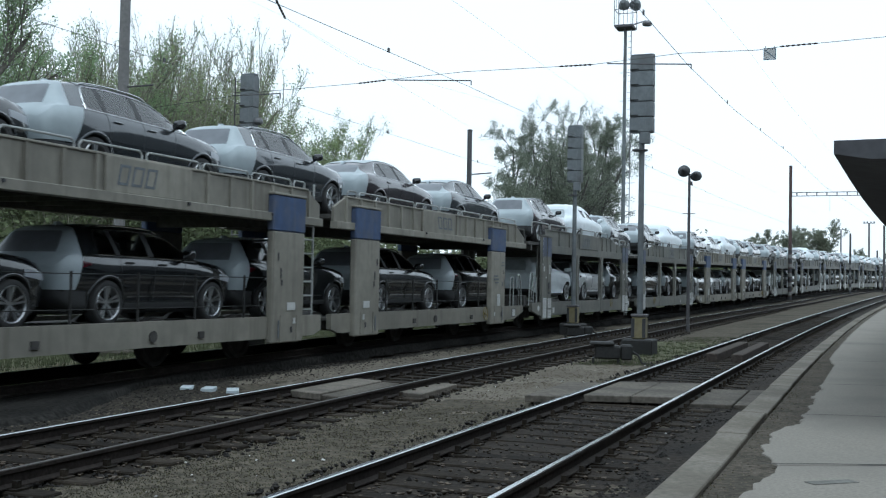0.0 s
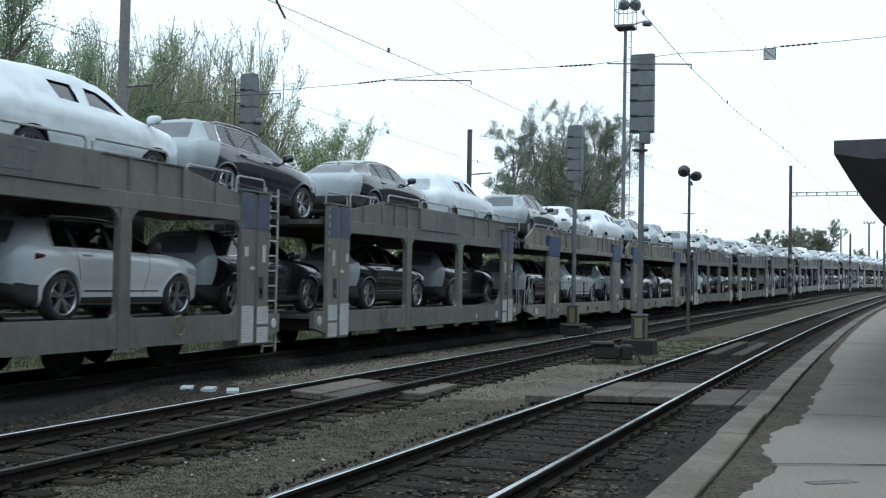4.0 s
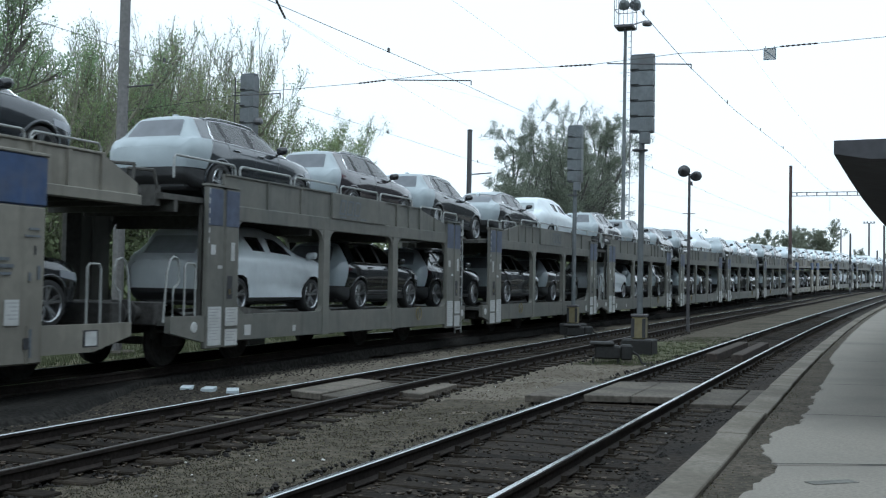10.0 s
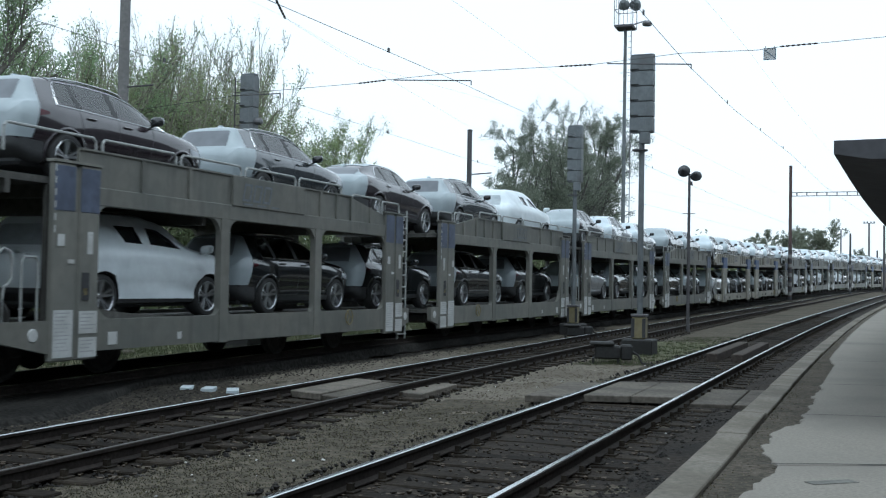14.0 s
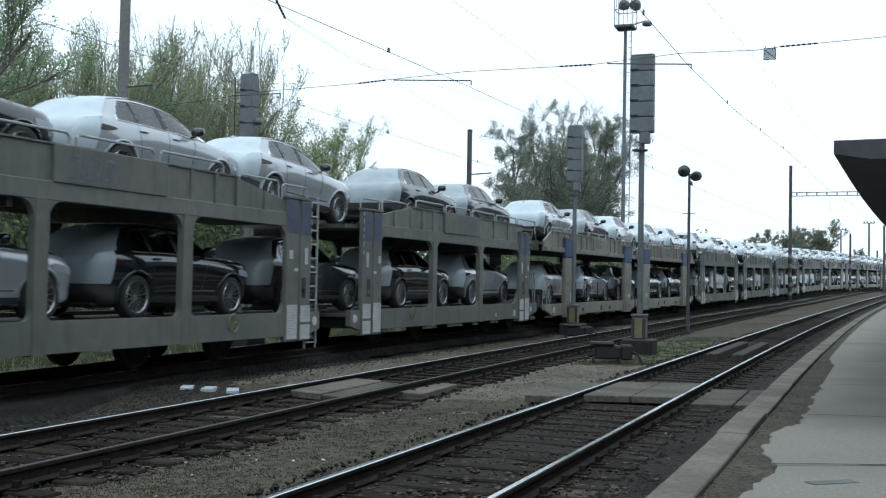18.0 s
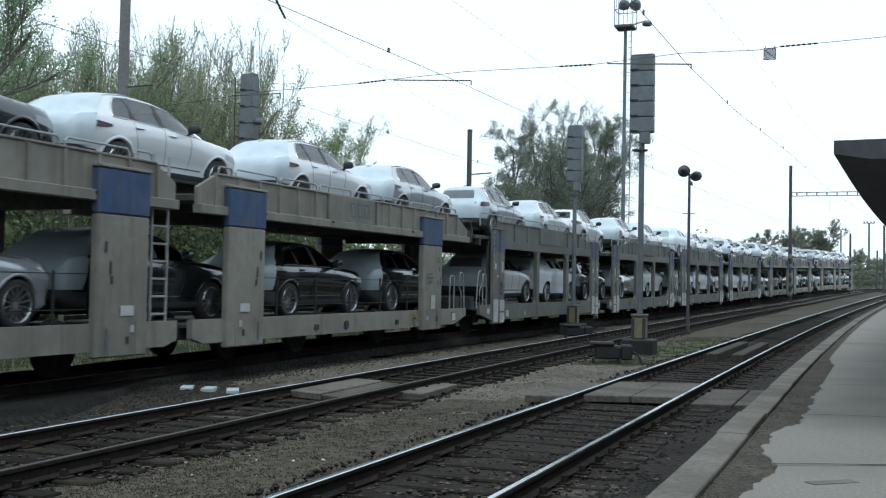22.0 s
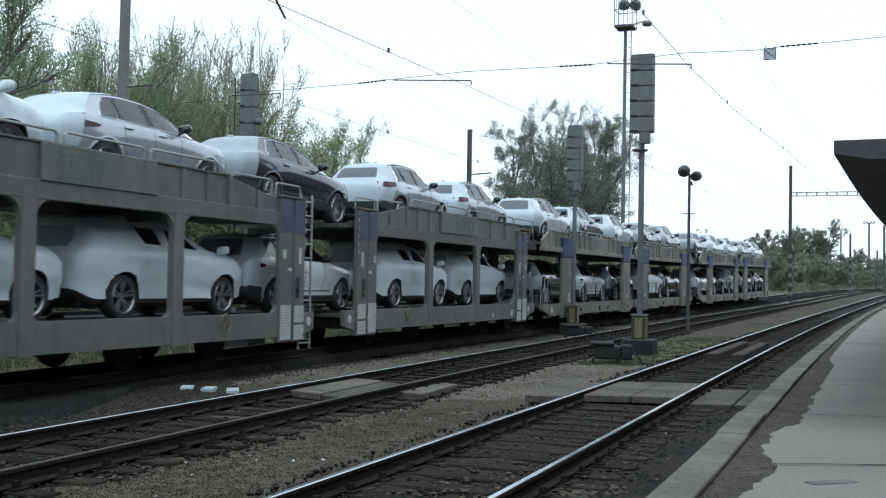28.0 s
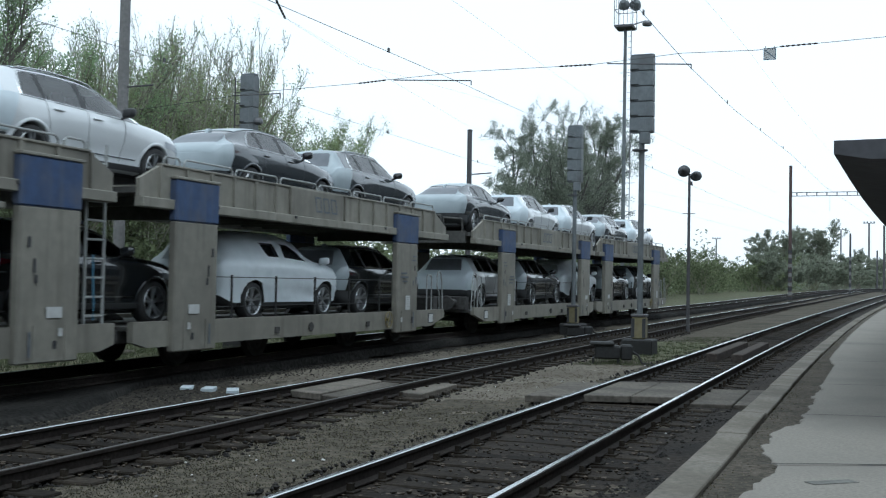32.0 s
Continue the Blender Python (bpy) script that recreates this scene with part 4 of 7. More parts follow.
def make_train():
    made = {"A": wagon_a(), "B": wagon_b()}
    other = {k: mirrored(v[0]) for k, v in made.items()}
    full = {"A": 23.0, "B": 27.3}
    used = set()
    for start, kind in WAGONS:
        base, mid = made[kind]
        for far in (False, True):
            u = start + (full[kind] - mid if far else mid)
            src = other[kind] if far else base
            o = copy_thing(src, Matrix.Identity(4)) if (kind, far) in used else src
            used.add((kind, far))
            if start == 144.45 and not far:
                bm = bmesh.new()
                tube(bm, [(1.33, 10.9 - mid, 2.0), (1.36, 10.88 - mid, 1.6), (1.35, 10.92 - mid, 1.2), (1.36, 10.9 - mid, 0.98)], 0.017, 6)
                part("strap", bm, MAT["cyan"], o, "light blue strap tied to the ladder")
            WHEELSETS.extend(c for c in o.children if c.name.startswith("wheelset"))
            if kind == "A" and not far:
                for c in [c for c in o.children if c.name.startswith("brake_wheel")]:
                    bpy.data.objects.remove(c)
            RIDERS.append((o, u, 0.0, 0.0, 0.0))


# ---------- cars on the wagons ----------
def curve_at(points, v):
    """Height of a smooth curve through the points, with no overshoot."""
    if v <= points[0][0]:
        return points[0][1]
    if v >= points[-1][0]:
        return points[-1][1]
    k = next(i for i in range(1, len(points)) if v <= points[i][0])
    slope = lambda i: (points[i + 1][1] - points[i][1]) / (points[i + 1][0] - points[i][0])

    def lean(i):
        if i == 0 or i == len(points) - 1:
            return slope(0 if i == 0 else i - 1)
        a, b = slope(i - 1), slope(i)
        return 0.0 if a * b <= 0 else 2 * a * b / (a + b)
    (a, b), (c, d) = points[k - 1], points[k]
    h = c - a
    f = (v - a) / h
    return b * (1 + 2 * f) * (1 - f) ** 2 + d * f * f * (3 - 2 * f) + h * f * (1 - f) * ((1 - f) * lean(k - 1) - f * lean(k))


SHAPES = {
    # outline of roof and bonnet, waist line, wheel places, side windows (rear foot, rear top, front top, front foot); y runs from the tail to the nose
    "estate": dict(length=4.94, top=[(0, 0.99), (0.03, 1.05), (0.1, 1.12), (0.18, 1.2), (0.34, 1.4), (0.46, 1.55), (0.56, 1.615), (0.72, 1.645), (1.1, 1.68), (1.7, 1.705), (2.25, 1.695), (2.7, 1.645), (3.05, 1.545), (3.4, 1.37), (3.8, 1.19), (4.12, 1.155), (4.5, 1.115), (4.72, 1.065), (4.86, 0.95), (4.94, 0.75)],
                   waist=[(0, 0.95), (0.05, 1.02), (0.2, 1.135), (0.6, 1.175), (2.0, 1.16), (3.4, 1.125), (3.8, 1.105), (4.5, 1.015), (4.72, 0.94), (4.86, 0.85), (4.94, 0.66)], axles=(1.03, 4.0),
                   panes=((0.86, 1.02, 1.3, 1.27), (1.36, 1.38, 2.16, 2.22), (2.3, 2.25, 3.48, 3.52)), film=(0.42, 0.4, 0.55, 0.72), lamp=(0.1, 0.6, 0.95, 1.07), rear=(1.2, 1.55, 0.6, 0.52)),
    "tall": dict(length=4.6, top=[(0.0, 0.97), (0.028, 1.03), (0.094, 1.1), (0.189, 1.2), (0.339, 1.4), (0.471, 1.545), (0.585, 1.61), (0.754, 1.645), (1.132, 1.69), (1.603, 1.705), (2.122, 1.695), (2.546, 1.64), (2.876, 1.535), (3.206, 1.36), (3.583, 1.185), (3.866, 1.145), (4.206, 1.105), (4.413, 1.055), (4.526, 0.95), (4.602, 0.75)],
                 waist=[(0.0, 0.94), (0.047, 1.01), (0.189, 1.135), (0.754, 1.185), (1.886, 1.165), (3.206, 1.125), (3.583, 1.095), (4.206, 1.015), (4.413, 0.94), (4.526, 0.85), (4.602, 0.66)], axles=(0.95, 3.68),
                 panes=((0.868, 1.056, 1.339, 1.301), (1.386, 1.405, 2.075, 2.131), (2.207, 2.159, 3.263, 3.3)), film=(0.55, 0.5, 0.42, 0.7), lamp=(0.05, 0.62, 0.98, 1.12), rear=(1.24, 1.52, 0.58, 0.52)),
    "coupe": dict(length=4.94, top=[(0, 0.97), (0.03, 1.04), (0.12, 1.11), (0.28, 1.19), (0.62, 1.38), (1.0, 1.535), (1.4, 1.62), (1.9, 1.66), (2.3, 1.655), (2.75, 1.6), (3.1, 1.5), (3.45, 1.32), (3.8, 1.17), (4.15, 1.135), (4.5, 1.095), (4.72, 1.045), (4.86, 0.93), (4.94, 0.73)],
                  waist=[(0, 0.94), (0.05, 1.0), (0.2, 1.105), (0.7, 1.165), (2.0, 1.155), (3.35, 1.115), (3.8, 1.085), (4.5, 0.995), (4.72, 0.92), (4.86, 0.84), (4.94, 0.65)], axles=(1.06, 4.0),
                  panes=((1.0, 1.34, 1.5, 1.46), (1.55, 1.57, 2.28, 2.34), (2.42, 2.37, 3.46, 3.52)), film=(0.46, 0.95, 0.42, 0.56), lamp=(0.08, 0.58, 0.96, 1.05), rear=(1.2, 1.48, 0.6, 0.52)),
    "round": dict(length=4.9, top=[(0, 0.92), (0.03, 1.0), (0.1, 1.07), (0.22, 1.14), (0.42, 1.29), (0.66, 1.45), (0.92, 1.56), (1.25, 1.63), (1.7, 1.67), (2.2, 1.665), (2.65, 1.615), (3.0, 1.52), (3.35, 1.345), (3.72, 1.17), (4.05, 1.135), (4.45, 1.1), (4.68, 1.035), (4.83, 0.91), (4.9, 0.71)],
                  waist=[(0, 0.89), (0.05, 0.97), (0.2, 1.095), (0.7, 1.155), (1.6, 1.155), (3.3, 1.105), (3.72, 1.075), (4.45, 1.025), (4.68, 0.93), (4.83, 0.81), (4.9, 0.63)], axles=(1.06, 3.95),
                  panes=((0.98, 1.25, 1.5, 1.47), (1.52, 1.54, 2.22, 2.28), (2.36, 2.31, 3.42, 3.46)), film=(0.5, 1.2, 0.4, 0.5), lamp=(0.36, 0.86, 0.93, 1.04), rear=(1.22, 1.5, 0.56, 0.5)),
}
# the covers stand off the roof and bonnet
SHAPES["covered"] = dict(SHAPES["estate"], top=[(y, z + (0.09 if 0.45 < y < 3.2 else 0.06)) for y, z in SHAPES["estate"]["top"]], waist=[(y, z + 0.05) for y, z in SHAPES["estate"]["waist"]])
WIDTH = [(0, 0.76), (0.02, 0.83), (0.07, 0.88), (0.2, 0.925), (0.5, 0.965), (1.0, 0.985), (2.4, 0.975), (3.9, 0.985), (4.35, 0.97), (4.65, 0.93), (4.86, 0.85), (5.0, 0.72), (5.06, 0.6)]
ROOFW = [(0, 0.68), (0.25, 0.66), (0.6, 0.585), (1.2, 0.61), (2.6, 0.63), (3.3, 0.66), (3.95, 0.82), (4.6, 0.8), (5.06, 0.5)]
# half width of the flank from the sill (0) up to the waist (1)
FLANK = [(0.0, 0.925), (0.06, 0.955), (0.2, 0.95), (0.32, 0.955), (0.5, 0.988), (0.7, 1.0), (0.8, 1.0), (0.87, 0.985), (0.95, 0.962), (1.0, 0.93)]
SIDE_ROWS = 13
GLASS_ROWS = 5


def car_grid(shape):
    s = SHAPES[shape]
    n = 58
    ys = [s["length"] * (0.5 - 0.5 * math.cos(math.pi * i / n)) * 0.5 + s["length"] * i / n * 0.5 for i in range(n + 1)]
    rows = []
    for y in ys:
        yy = y * 5.06 / s["length"]
        w, top, ws = curve_at(WIDTH, yy), curve_at(s["top"], y), curve_at(s["waist"], y)
        zb = 0.25 + 0.2 * max(0, 1 - y / 0.45) ** 2 + 0.08 * max(0, (y - s["length"] + 0.5) / 0.5)
        wr = min(curve_at(ROOFW, yy), w * 0.93)
        ws = min(ws, top - 0.02)
        hip = max(math.exp(-((y - a) / 0.5) ** 2) for a in s["axles"])
        sec = [(0.0, zb), (w * 0.8, zb)]
        for i in range(SIDE_ROWS):
            f = i / (SIDE_ROWS - 1)
            z = zb + 0.03 + (ws - zb - 0.03) * f
            swell = 0.02 * hip * math.exp(-((z - 0.72) / 0.2) ** 2)
            sec.append((w * curve_at(FLANK, f) + swell, z))
        we, ze = sec[-1]
        zr = max(ws + 0.008, top - 0.075)
        for i in range(1, GLASS_ROWS + 1):
            f = i / GLASS_ROWS
            sec.append((we + (wr - we) * (0.85 * f + 0.15 * f * f), ws + (zr - ws) * f))
        sec += [(wr * 0.94, zr + (top - zr) * 0.4), (wr * 0.82, zr + (top - zr) * 0.68), (wr * 0.6, zr + (top - zr) * 0.87), (wr * 0.3, zr + (top - zr) * 0.97), (0.0, top)]
        rows.append((y, sec))
    return s, ys, rows


LOWER, WAIST, ROOF = 2, 1 + SIDE_ROWS, 1 + SIDE_ROWS + GLASS_ROWS
ARCH = 0.425


def car_faces(rows, keep, lift=0.0, wrinkle=0.0, seed=0, sides=(1, -1), arches=(), tail=False):
    """A shell from those cells of the lofted body that keep(i, j, side, centre) chooses, lifted off the surface."""
    bm = bmesh.new()
    cache = {}
    L2 = rows[-1][0] / 2

    def pt(i, j, s):
        y, sec = rows[i]
        x, z = sec[j]
        if lift:
            (x0, z0), (x1, z1) = sec[max(0, j - 1)], sec[min(len(sec) - 1, j + 1)]
            nx, nz = (z1 - z0), -(x1 - x0)
            ya, yb = rows[max(0, i - 1)], rows[min(len(rows) - 1, i + 1)]
            dy = max(1e-4, yb[0] - ya[0])
            ny = -((yb[1][j][0] - ya[1][j][0]) * nx + (yb[1][j][1] - ya[1][j][1]) * nz) / dy
            d = math.sqrt(nx * nx + ny * ny + nz * nz) or 1
            k = lift
            if wrinkle:
                k += wrinkle * (0.5 + noise.noise((x * 5 * s + seed, y * 4, z * 5)) + 0.6 * noise.noise((x * 11 * s, y * 9 + seed, z * 11)))
            x, y, z = x + nx / d * k, y + ny / d * k, z + nz / d * k
            if tail and i == 0:
                y = -lift
        for a in arches:
            r = math.hypot(y - a, z - 0.385)
            if 1e-4 < r < ARCH and abs(x) > 0.5:
                y, z = a + (y - a) * ARCH / r, 0.385 + (z - 0.385) * ARCH / r
        key = (i, j, s if sec[j][0] > 1e-6 else 0)
        if key not in cache:
            cache[key] = bm.verts.new((x * s, y - L2, z))
        return cache[key]
    for i in range(len(rows) - 1):
        for j in range(len(rows[0][1]) - 1):
            (ya, sa), (yb, sb) = rows[i], rows[i + 1]
            c = ((sa[j][0] + sa[j + 1][0] + sb[j][0] + sb[j + 1][0]) / 4, (ya + yb) / 2, (sa[j][1] + sa[j + 1][1] + sb[j][1] + sb[j + 1][1]) / 4)
            for s in sides:
                if keep(i, j, s, c):
                    q = [pt(i, j, s), pt(i + 1, j, s), pt(i + 1, j + 1, s), pt(i, j + 1, s)]
                    q = [v for k, v in enumerate(q) if v not in q[:k]]
                    if len(q) > 2:
                        try:
                            bm.faces.new(q if s > 0 else q[::-1])
                        except ValueError:
                            pass
    if tail:
        # the upright middle of the tail, in bands from side to side, slightly bowed
        sec = rows[0][1]
        z0, z1 = sec[1][1], sec[-1][1]
        lines = []
        for j in range(1, len(sec)):
            p = pt(0, j, 1).co.copy()
            bow = 0.04 * math.sin(math.pi * min(1.0, max(0.0, (p.z - z0) / (z1 - z0)))) ** 0.7
            lines.append([(p.x * k / 6, p.y - bow * (1 - (k / 6) ** 2), p.z) for k in range(-6, 7)])
        for j in range(1, len(sec) - 1):
            if keep(0, j, 1, (sec[j][0], 0.0, sec[j][1])):
                lo, hi = ([bm.verts.new(q) for q in line] for line in lines[j - 1:j + 1])
                for k in range(12):
                    bm.faces.new((lo[k], lo[k + 1], hi[k + 1], hi[k]))
        loose = [v for v in bm.verts if not v.link_faces]
        bmesh.ops.delete(bm, geom=loose, context="VERTS")
        bmesh.ops.remove_doubles(bm, verts=list(bm.verts), dist=0.0005)
        bmesh.ops.recalc_face_normals(bm, faces=list(bm.faces))
    return bm


def cut_out(bm, outline, axes, near):
    """Cuts a convex outline, given on two axes, through those faces that near(centre) names, and returns what lies inside as a new bmesh."""
    a, b = axes
    for (p0, q0), (p1, q1) in zip(outline, outline[1:] + outline[:1]):
        faces = [f for f in bm.faces if near(f.calc_center_median())]
        geom = set(faces)
        for f in faces:
            geom.update(f.edges)
            geom.update(f.verts)
        co, no = [0.0, 0.0, 0.0], [0.0, 0.0, 0.0]
        co[a], co[b], no[a], no[b] = p0, q0, q1 - q0, p0 - p1
        bmesh.ops.bisect_plane(bm, geom=list(geom), plane_co=co, plane_no=no, dist=0.0004)
    turn = sum(p0 * q1 - p1 * q0 for (p0, q0), (p1, q1) in zip(outline, outline[1:] + outline[:1]))

    def inside(c):
        return all(((p1 - p0) * (c[b] - q0) - (q1 - q0) * (c[a] - p0)) * turn > 0 for (p0, q0), (p1, q1) in zip(outline, outline[1:] + outline[:1]))
    chosen = [f for f in bm.faces if near(f.calc_center_median()) and inside(f.calc_center_median())]
    out, same = bmesh.new(), {}
    for f in chosen:
        for v in f.verts:
            if v not in same:
                same[v] = out.verts.new(v.co)
        out.faces.new([same[v] for v in f.verts])
    bmesh.ops.delete(bm, geom=chosen, context="FACES")
    return out


def one_side(bm, side):
    """The half of a cut piece that lies on one flank."""
    out = bm.copy()
    bmesh.ops.delete(out, geom=[f for f in out.faces if f.calc_center_median().x * side < 0], context="FACES")
    return out


def flank(rows, y, z):
    """Half width of the body at the distance y and the height z."""
    k = max(1, min(len(rows) - 1, next((i for i, r in enumerate(rows) if r[0] >= y), len(rows) - 1)))
    f = (y - rows[k - 1][0]) / (rows[k][0] - rows[k - 1][0])
    out = []
    for sec in (rows[k - 1][1], rows[k][1]):
        side = sec[1:ROOF + 1]
        x = side[-1][0] if z >= side[-1][1] else side[0][0]
        for (xa, za), (xb, zb) in zip(side, side[1:]):
            if za <= z <= zb and zb > za:
                x = xa + (xb - xa) * (z - za) / (zb - za)
                break
        out.append(x)
    return out[0] + (out[1] - out[0]) * f


def side_patch(rows, y0, y1, low, high, lift, side, ny=9, nz=4):
    """A smooth piece laid on the flank between two curves low(f), high(f)."""
    bm = bmesh.new()
    L2 = rows[-1][0] / 2
    prev = None
    for i in range(ny + 1):
        f = i / ny
        y = y0 + (y1 - y0) * f
        line = []
        for j in range(nz + 1):
            z = low(f) + (high(f) - low(f)) * j / nz
            line.append(bm.verts.new((side * (flank(rows, y, z) + lift), y - L2, z)))
        if prev:
            for j in range(nz):
                q = (prev[j], line[j], line[j + 1], prev[j + 1])
                bm.faces.new(q if side > 0 else q[::-1])
        prev = line
    return bm


def wheel_meshes(spokes, twin):
    turn = Matrix.Rotation(math.pi / 2, 4, "Y")
    bm = bmesh.new()
    lathe(bm, [(0.27, -0.12), (0.34, -0.13), (0.37, -0.11), (0.38, -0.05), (0.38, 0.05), (0.37, 0.11), (0.34, 0.13), (0.275, 0.12)], turn, 28)
    tyre = finish(bm, "tyre")
    tyre.materials.append(MAT["tyre"])
    tyre.polygons.foreach_set("use_smooth", [True] * len(tyre.polygons))
    bm = bmesh.new()
    lathe(bm, [(0.288, 0.115), (0.278, 0.13), (0.262, 0.115), (0.25, -0.1)], turn, 28)
    lathe(bm, [(0.0, 0.085), (0.045, 0.085), (0.065, 0.06), (0.065, 0.02)], turn, 12)
    for k in range(spokes):
        for d in ((-0.17, 0.17) if twin else (0,)):
            m = Matrix.Rotation(2 * math.pi * k / spokes + d, 4, "X")
            w0, w1 = (0.018, 0.026) if twin else (0.011, 0.013)
            lo = [bm.verts.new(m @ Vector(p)) for p in ((0.055, -w0, 0.04), (0.055, w0, 0.04), (0.085, w1, 0.27), (0.085, -w1, 0.27))]
            hi = [bm.verts.new(m @ Vector(p)) for p in ((0.085, -w0 * 0.7, 0.04), (0.085, w0 * 0.7, 0.04), (0.118, w1 * 0.7, 0.27), (0.118, -w1 * 0.7, 0.27))]
            bm.faces.new(hi)
            for i in range(4):
                bm.faces.new((lo[i], lo[(i + 1) % 4], hi[(i + 1) % 4], hi[i]))
    n = len(bm.faces)
    lathe(bm, [(0.0, 0.0), (0.25, 0.0)], turn, 16)
    bm.faces.ensure_lookup_table()
    for f in bm.faces[n:]:
        f.material_index = 1
    return tyre, finish(bm, "rim")


TYRE, RIM_A = wheel_meshes(5, True)
_, RIM_B = wheel_meshes(14, False)
for r in (RIM_A, RIM_B):
    r.materials.append(MAT["rim"])
    r.materials.append(MAT["under"])
BASES = {}


def mirror_mesh():
    bm = bmesh.new()
    bmesh.ops.create_uvsphere(bm, u_segments=12, v_segments=8, radius=1.0)
    for v in bm.verts:
        x, y, z = v.co
        sq = lambda q: math.copysign(abs(q) ** 0.6, q)
        v.co = (0.115 * sq(x), 0.07 * sq(y) + 0.02 * x, 0.08 * sq(z) + 0.015 * x)
    rod(bm, (-0.2, 0.02, -0.12), (-0.04, 0.0, -0.05), 0.028, 0.022, 8)
    return bm


def window_outline(s, pane, inset=0.012):
    """Outline of a side window between the waist and the edge of the roof."""
    low = lambda y: curve_at(s["waist"], y) + inset
    high = lambda y: max(low(y) + 0.012, curve_at(s["top"], y) - 0.075 - 0.028)
    a, b, c, d = pane
    pts = [(a, low(a)), (d, low(d))]
    for i in range(7):
        y = c + (b - c) * i / 6
        pts.append((y, high(y)))
    if b - a > 0.1:
        # rounded rear end
        pts[-1] = (b, high(b) - 0.012)
        pts += [(a + (b - a) * 0.62, low(a) + (high(b) - low(a)) * 0.72), (a + (b - a) * 0.12, low(a) + (high(b) - low(a)) * 0.25)]
    return pts


def car_base(shape, cover):
    """One car with all its parts; cover: bare, film (tail and roof) or wrap (all over)."""
    s, ys, rows = car_grid(shape)
    L = s["length"]
    L2 = L / 2
    ax = s["axles"]
    wrapped = cover == "wrap"
    t = thing("car", "car", "car", "transported cars")
    in_arch = lambda c: any((c[1] - a) ** 2 + (c[2] - 0.385) ** 2 < (ARCH - 0.025) ** 2 for a in ax) and c[0] > 0.55
    ws = [y for y, z in s["top"] if z < 1.2 and y > 2][0]
    bm = car_faces(rows, lambda i, j, sd, c: not in_arch(c) and j > 0, arches=ax, tail=True)
    shift = lambda pts: [(y - L2, z) for y, z in pts]
    beside = lambda c: abs(c.x) > 0.5 and c.z > 0.98 and c.y + L2 > 0.7
    panes = [window_outline(s, p) for p in s["panes"]]
    ra, rb, rw0, rw1 = s["rear"]
    back = [(-rw0, ra), (rw0, ra), (rw0 * 0.97, ra + 0.1), (rw1, rb - 0.03), (rw1 * 0.9, rb), (-rw1 * 0.9, rb), (-rw1, rb - 0.03), (-rw0 * 0.97, ra + 0.1)]
    behind = lambda c: c.y + L2 < 1.15 and c.z > 1.1 and abs(c.x) < 0.68
    if not wrapped:
        for k, pts in enumerate(panes):
            glass_bm = cut_out(bm, shift(pts), (1, 2), beside)
            for side in (1, -1):
                part("window", one_side(glass_bm, side), MAT["pane_clear"] if k == 2 else MAT["pane"], t, smooth=True)
            glass_bm.free()
        top = [(-0.62, ws - 0.78 - L2), (0.62, ws - 0.78 - L2), (0.74, ws - 0.06 - L2), (-0.74, ws - 0.06 - L2)]
        part("windscreen", cut_out(bm, top, (0, 1), lambda c: c.z > 1.12 and c.y + L2 > 2.6), MAT["pane_clear"], t, smooth=True)
        if cover == "bare":
            part("rear_window", cut_out(bm, back, (0, 2), behind), MAT["pane"], t, smooth=True)
    body = part("body", bm, MAT["black"], t, smooth=True)
    body.material_slots[0].link = "OBJECT"
    part("underbody", boxes((-0.76, 0.76, 0.2 - L2, L2 - 0.25, 0.2, 0.6), bevel=0.05), MAT["plastic"], t)
    if not wrapped:
        # seats and dashboard
        for sx, y, nm, hw in ((-0.38, 2.3, "front_seat", 0.25), (0.38, 2.3, "front_seat", 0.25), (0.0, 1.38, "rear_bench", 0.62)):
            bm = bmesh.new()
            box(bm, sx - hw, sx + hw, y - L2, y + 0.5 - L2, 0.62, 0.78, bevel=0.05)
            g = Matrix.Translation((sx, y - L2, 0.74)) @ Matrix.Rotation(0.2, 4, "X")
            box(bm, 0.01 - hw, hw - 0.01, -0.08, 0.06, 0.0, 0.56, bevel=0.05, m=g)
            for hx in ((0.0,) if hw < 0.5 else (-0.4, 0.4)):
                box(bm, hx - 0.12, hx + 0.12, -0.05, 0.04, 0.55, 0.74, bevel=0.04, m=g)
            part(nm, bm, MAT["trim"], t)
        bm = bmesh.new()
        slope_panel(bm, -0.72, 0.72, [(ws - 1.05 - L2, 0.7), (ws - 0.3 - L2, 0.7), (ws - 0.3 - L2, 1.0), (ws - 0.95 - L2, 1.05)])
        part("dashboard", bm, MAT["trim"], t)
    ya, yb, za, zb = s["lamp"]
    shown = cover in ("bare", "short") or shape in ("round", "tall")
    for side in (1, -1):
        if shown and not wrapped:
            # lamp that wraps round the corner and tapers to a point along the flank
            lamp = side_patch(rows, ya, yb, lambda f: za + 0.05 * f ** 3, lambda f: zb - (0.01 if shape == "tall" else 0.03) * f ** 2, 0.012, side, 12, 4)
            part("tail_lamp", lamp, MAT["tail"] if shape in ("estate", "tall") else MAT["tail_dark"], t, "red tail lamp" if shape in ("estate", "tall") else "slim dark red tail lamp", smooth=True)
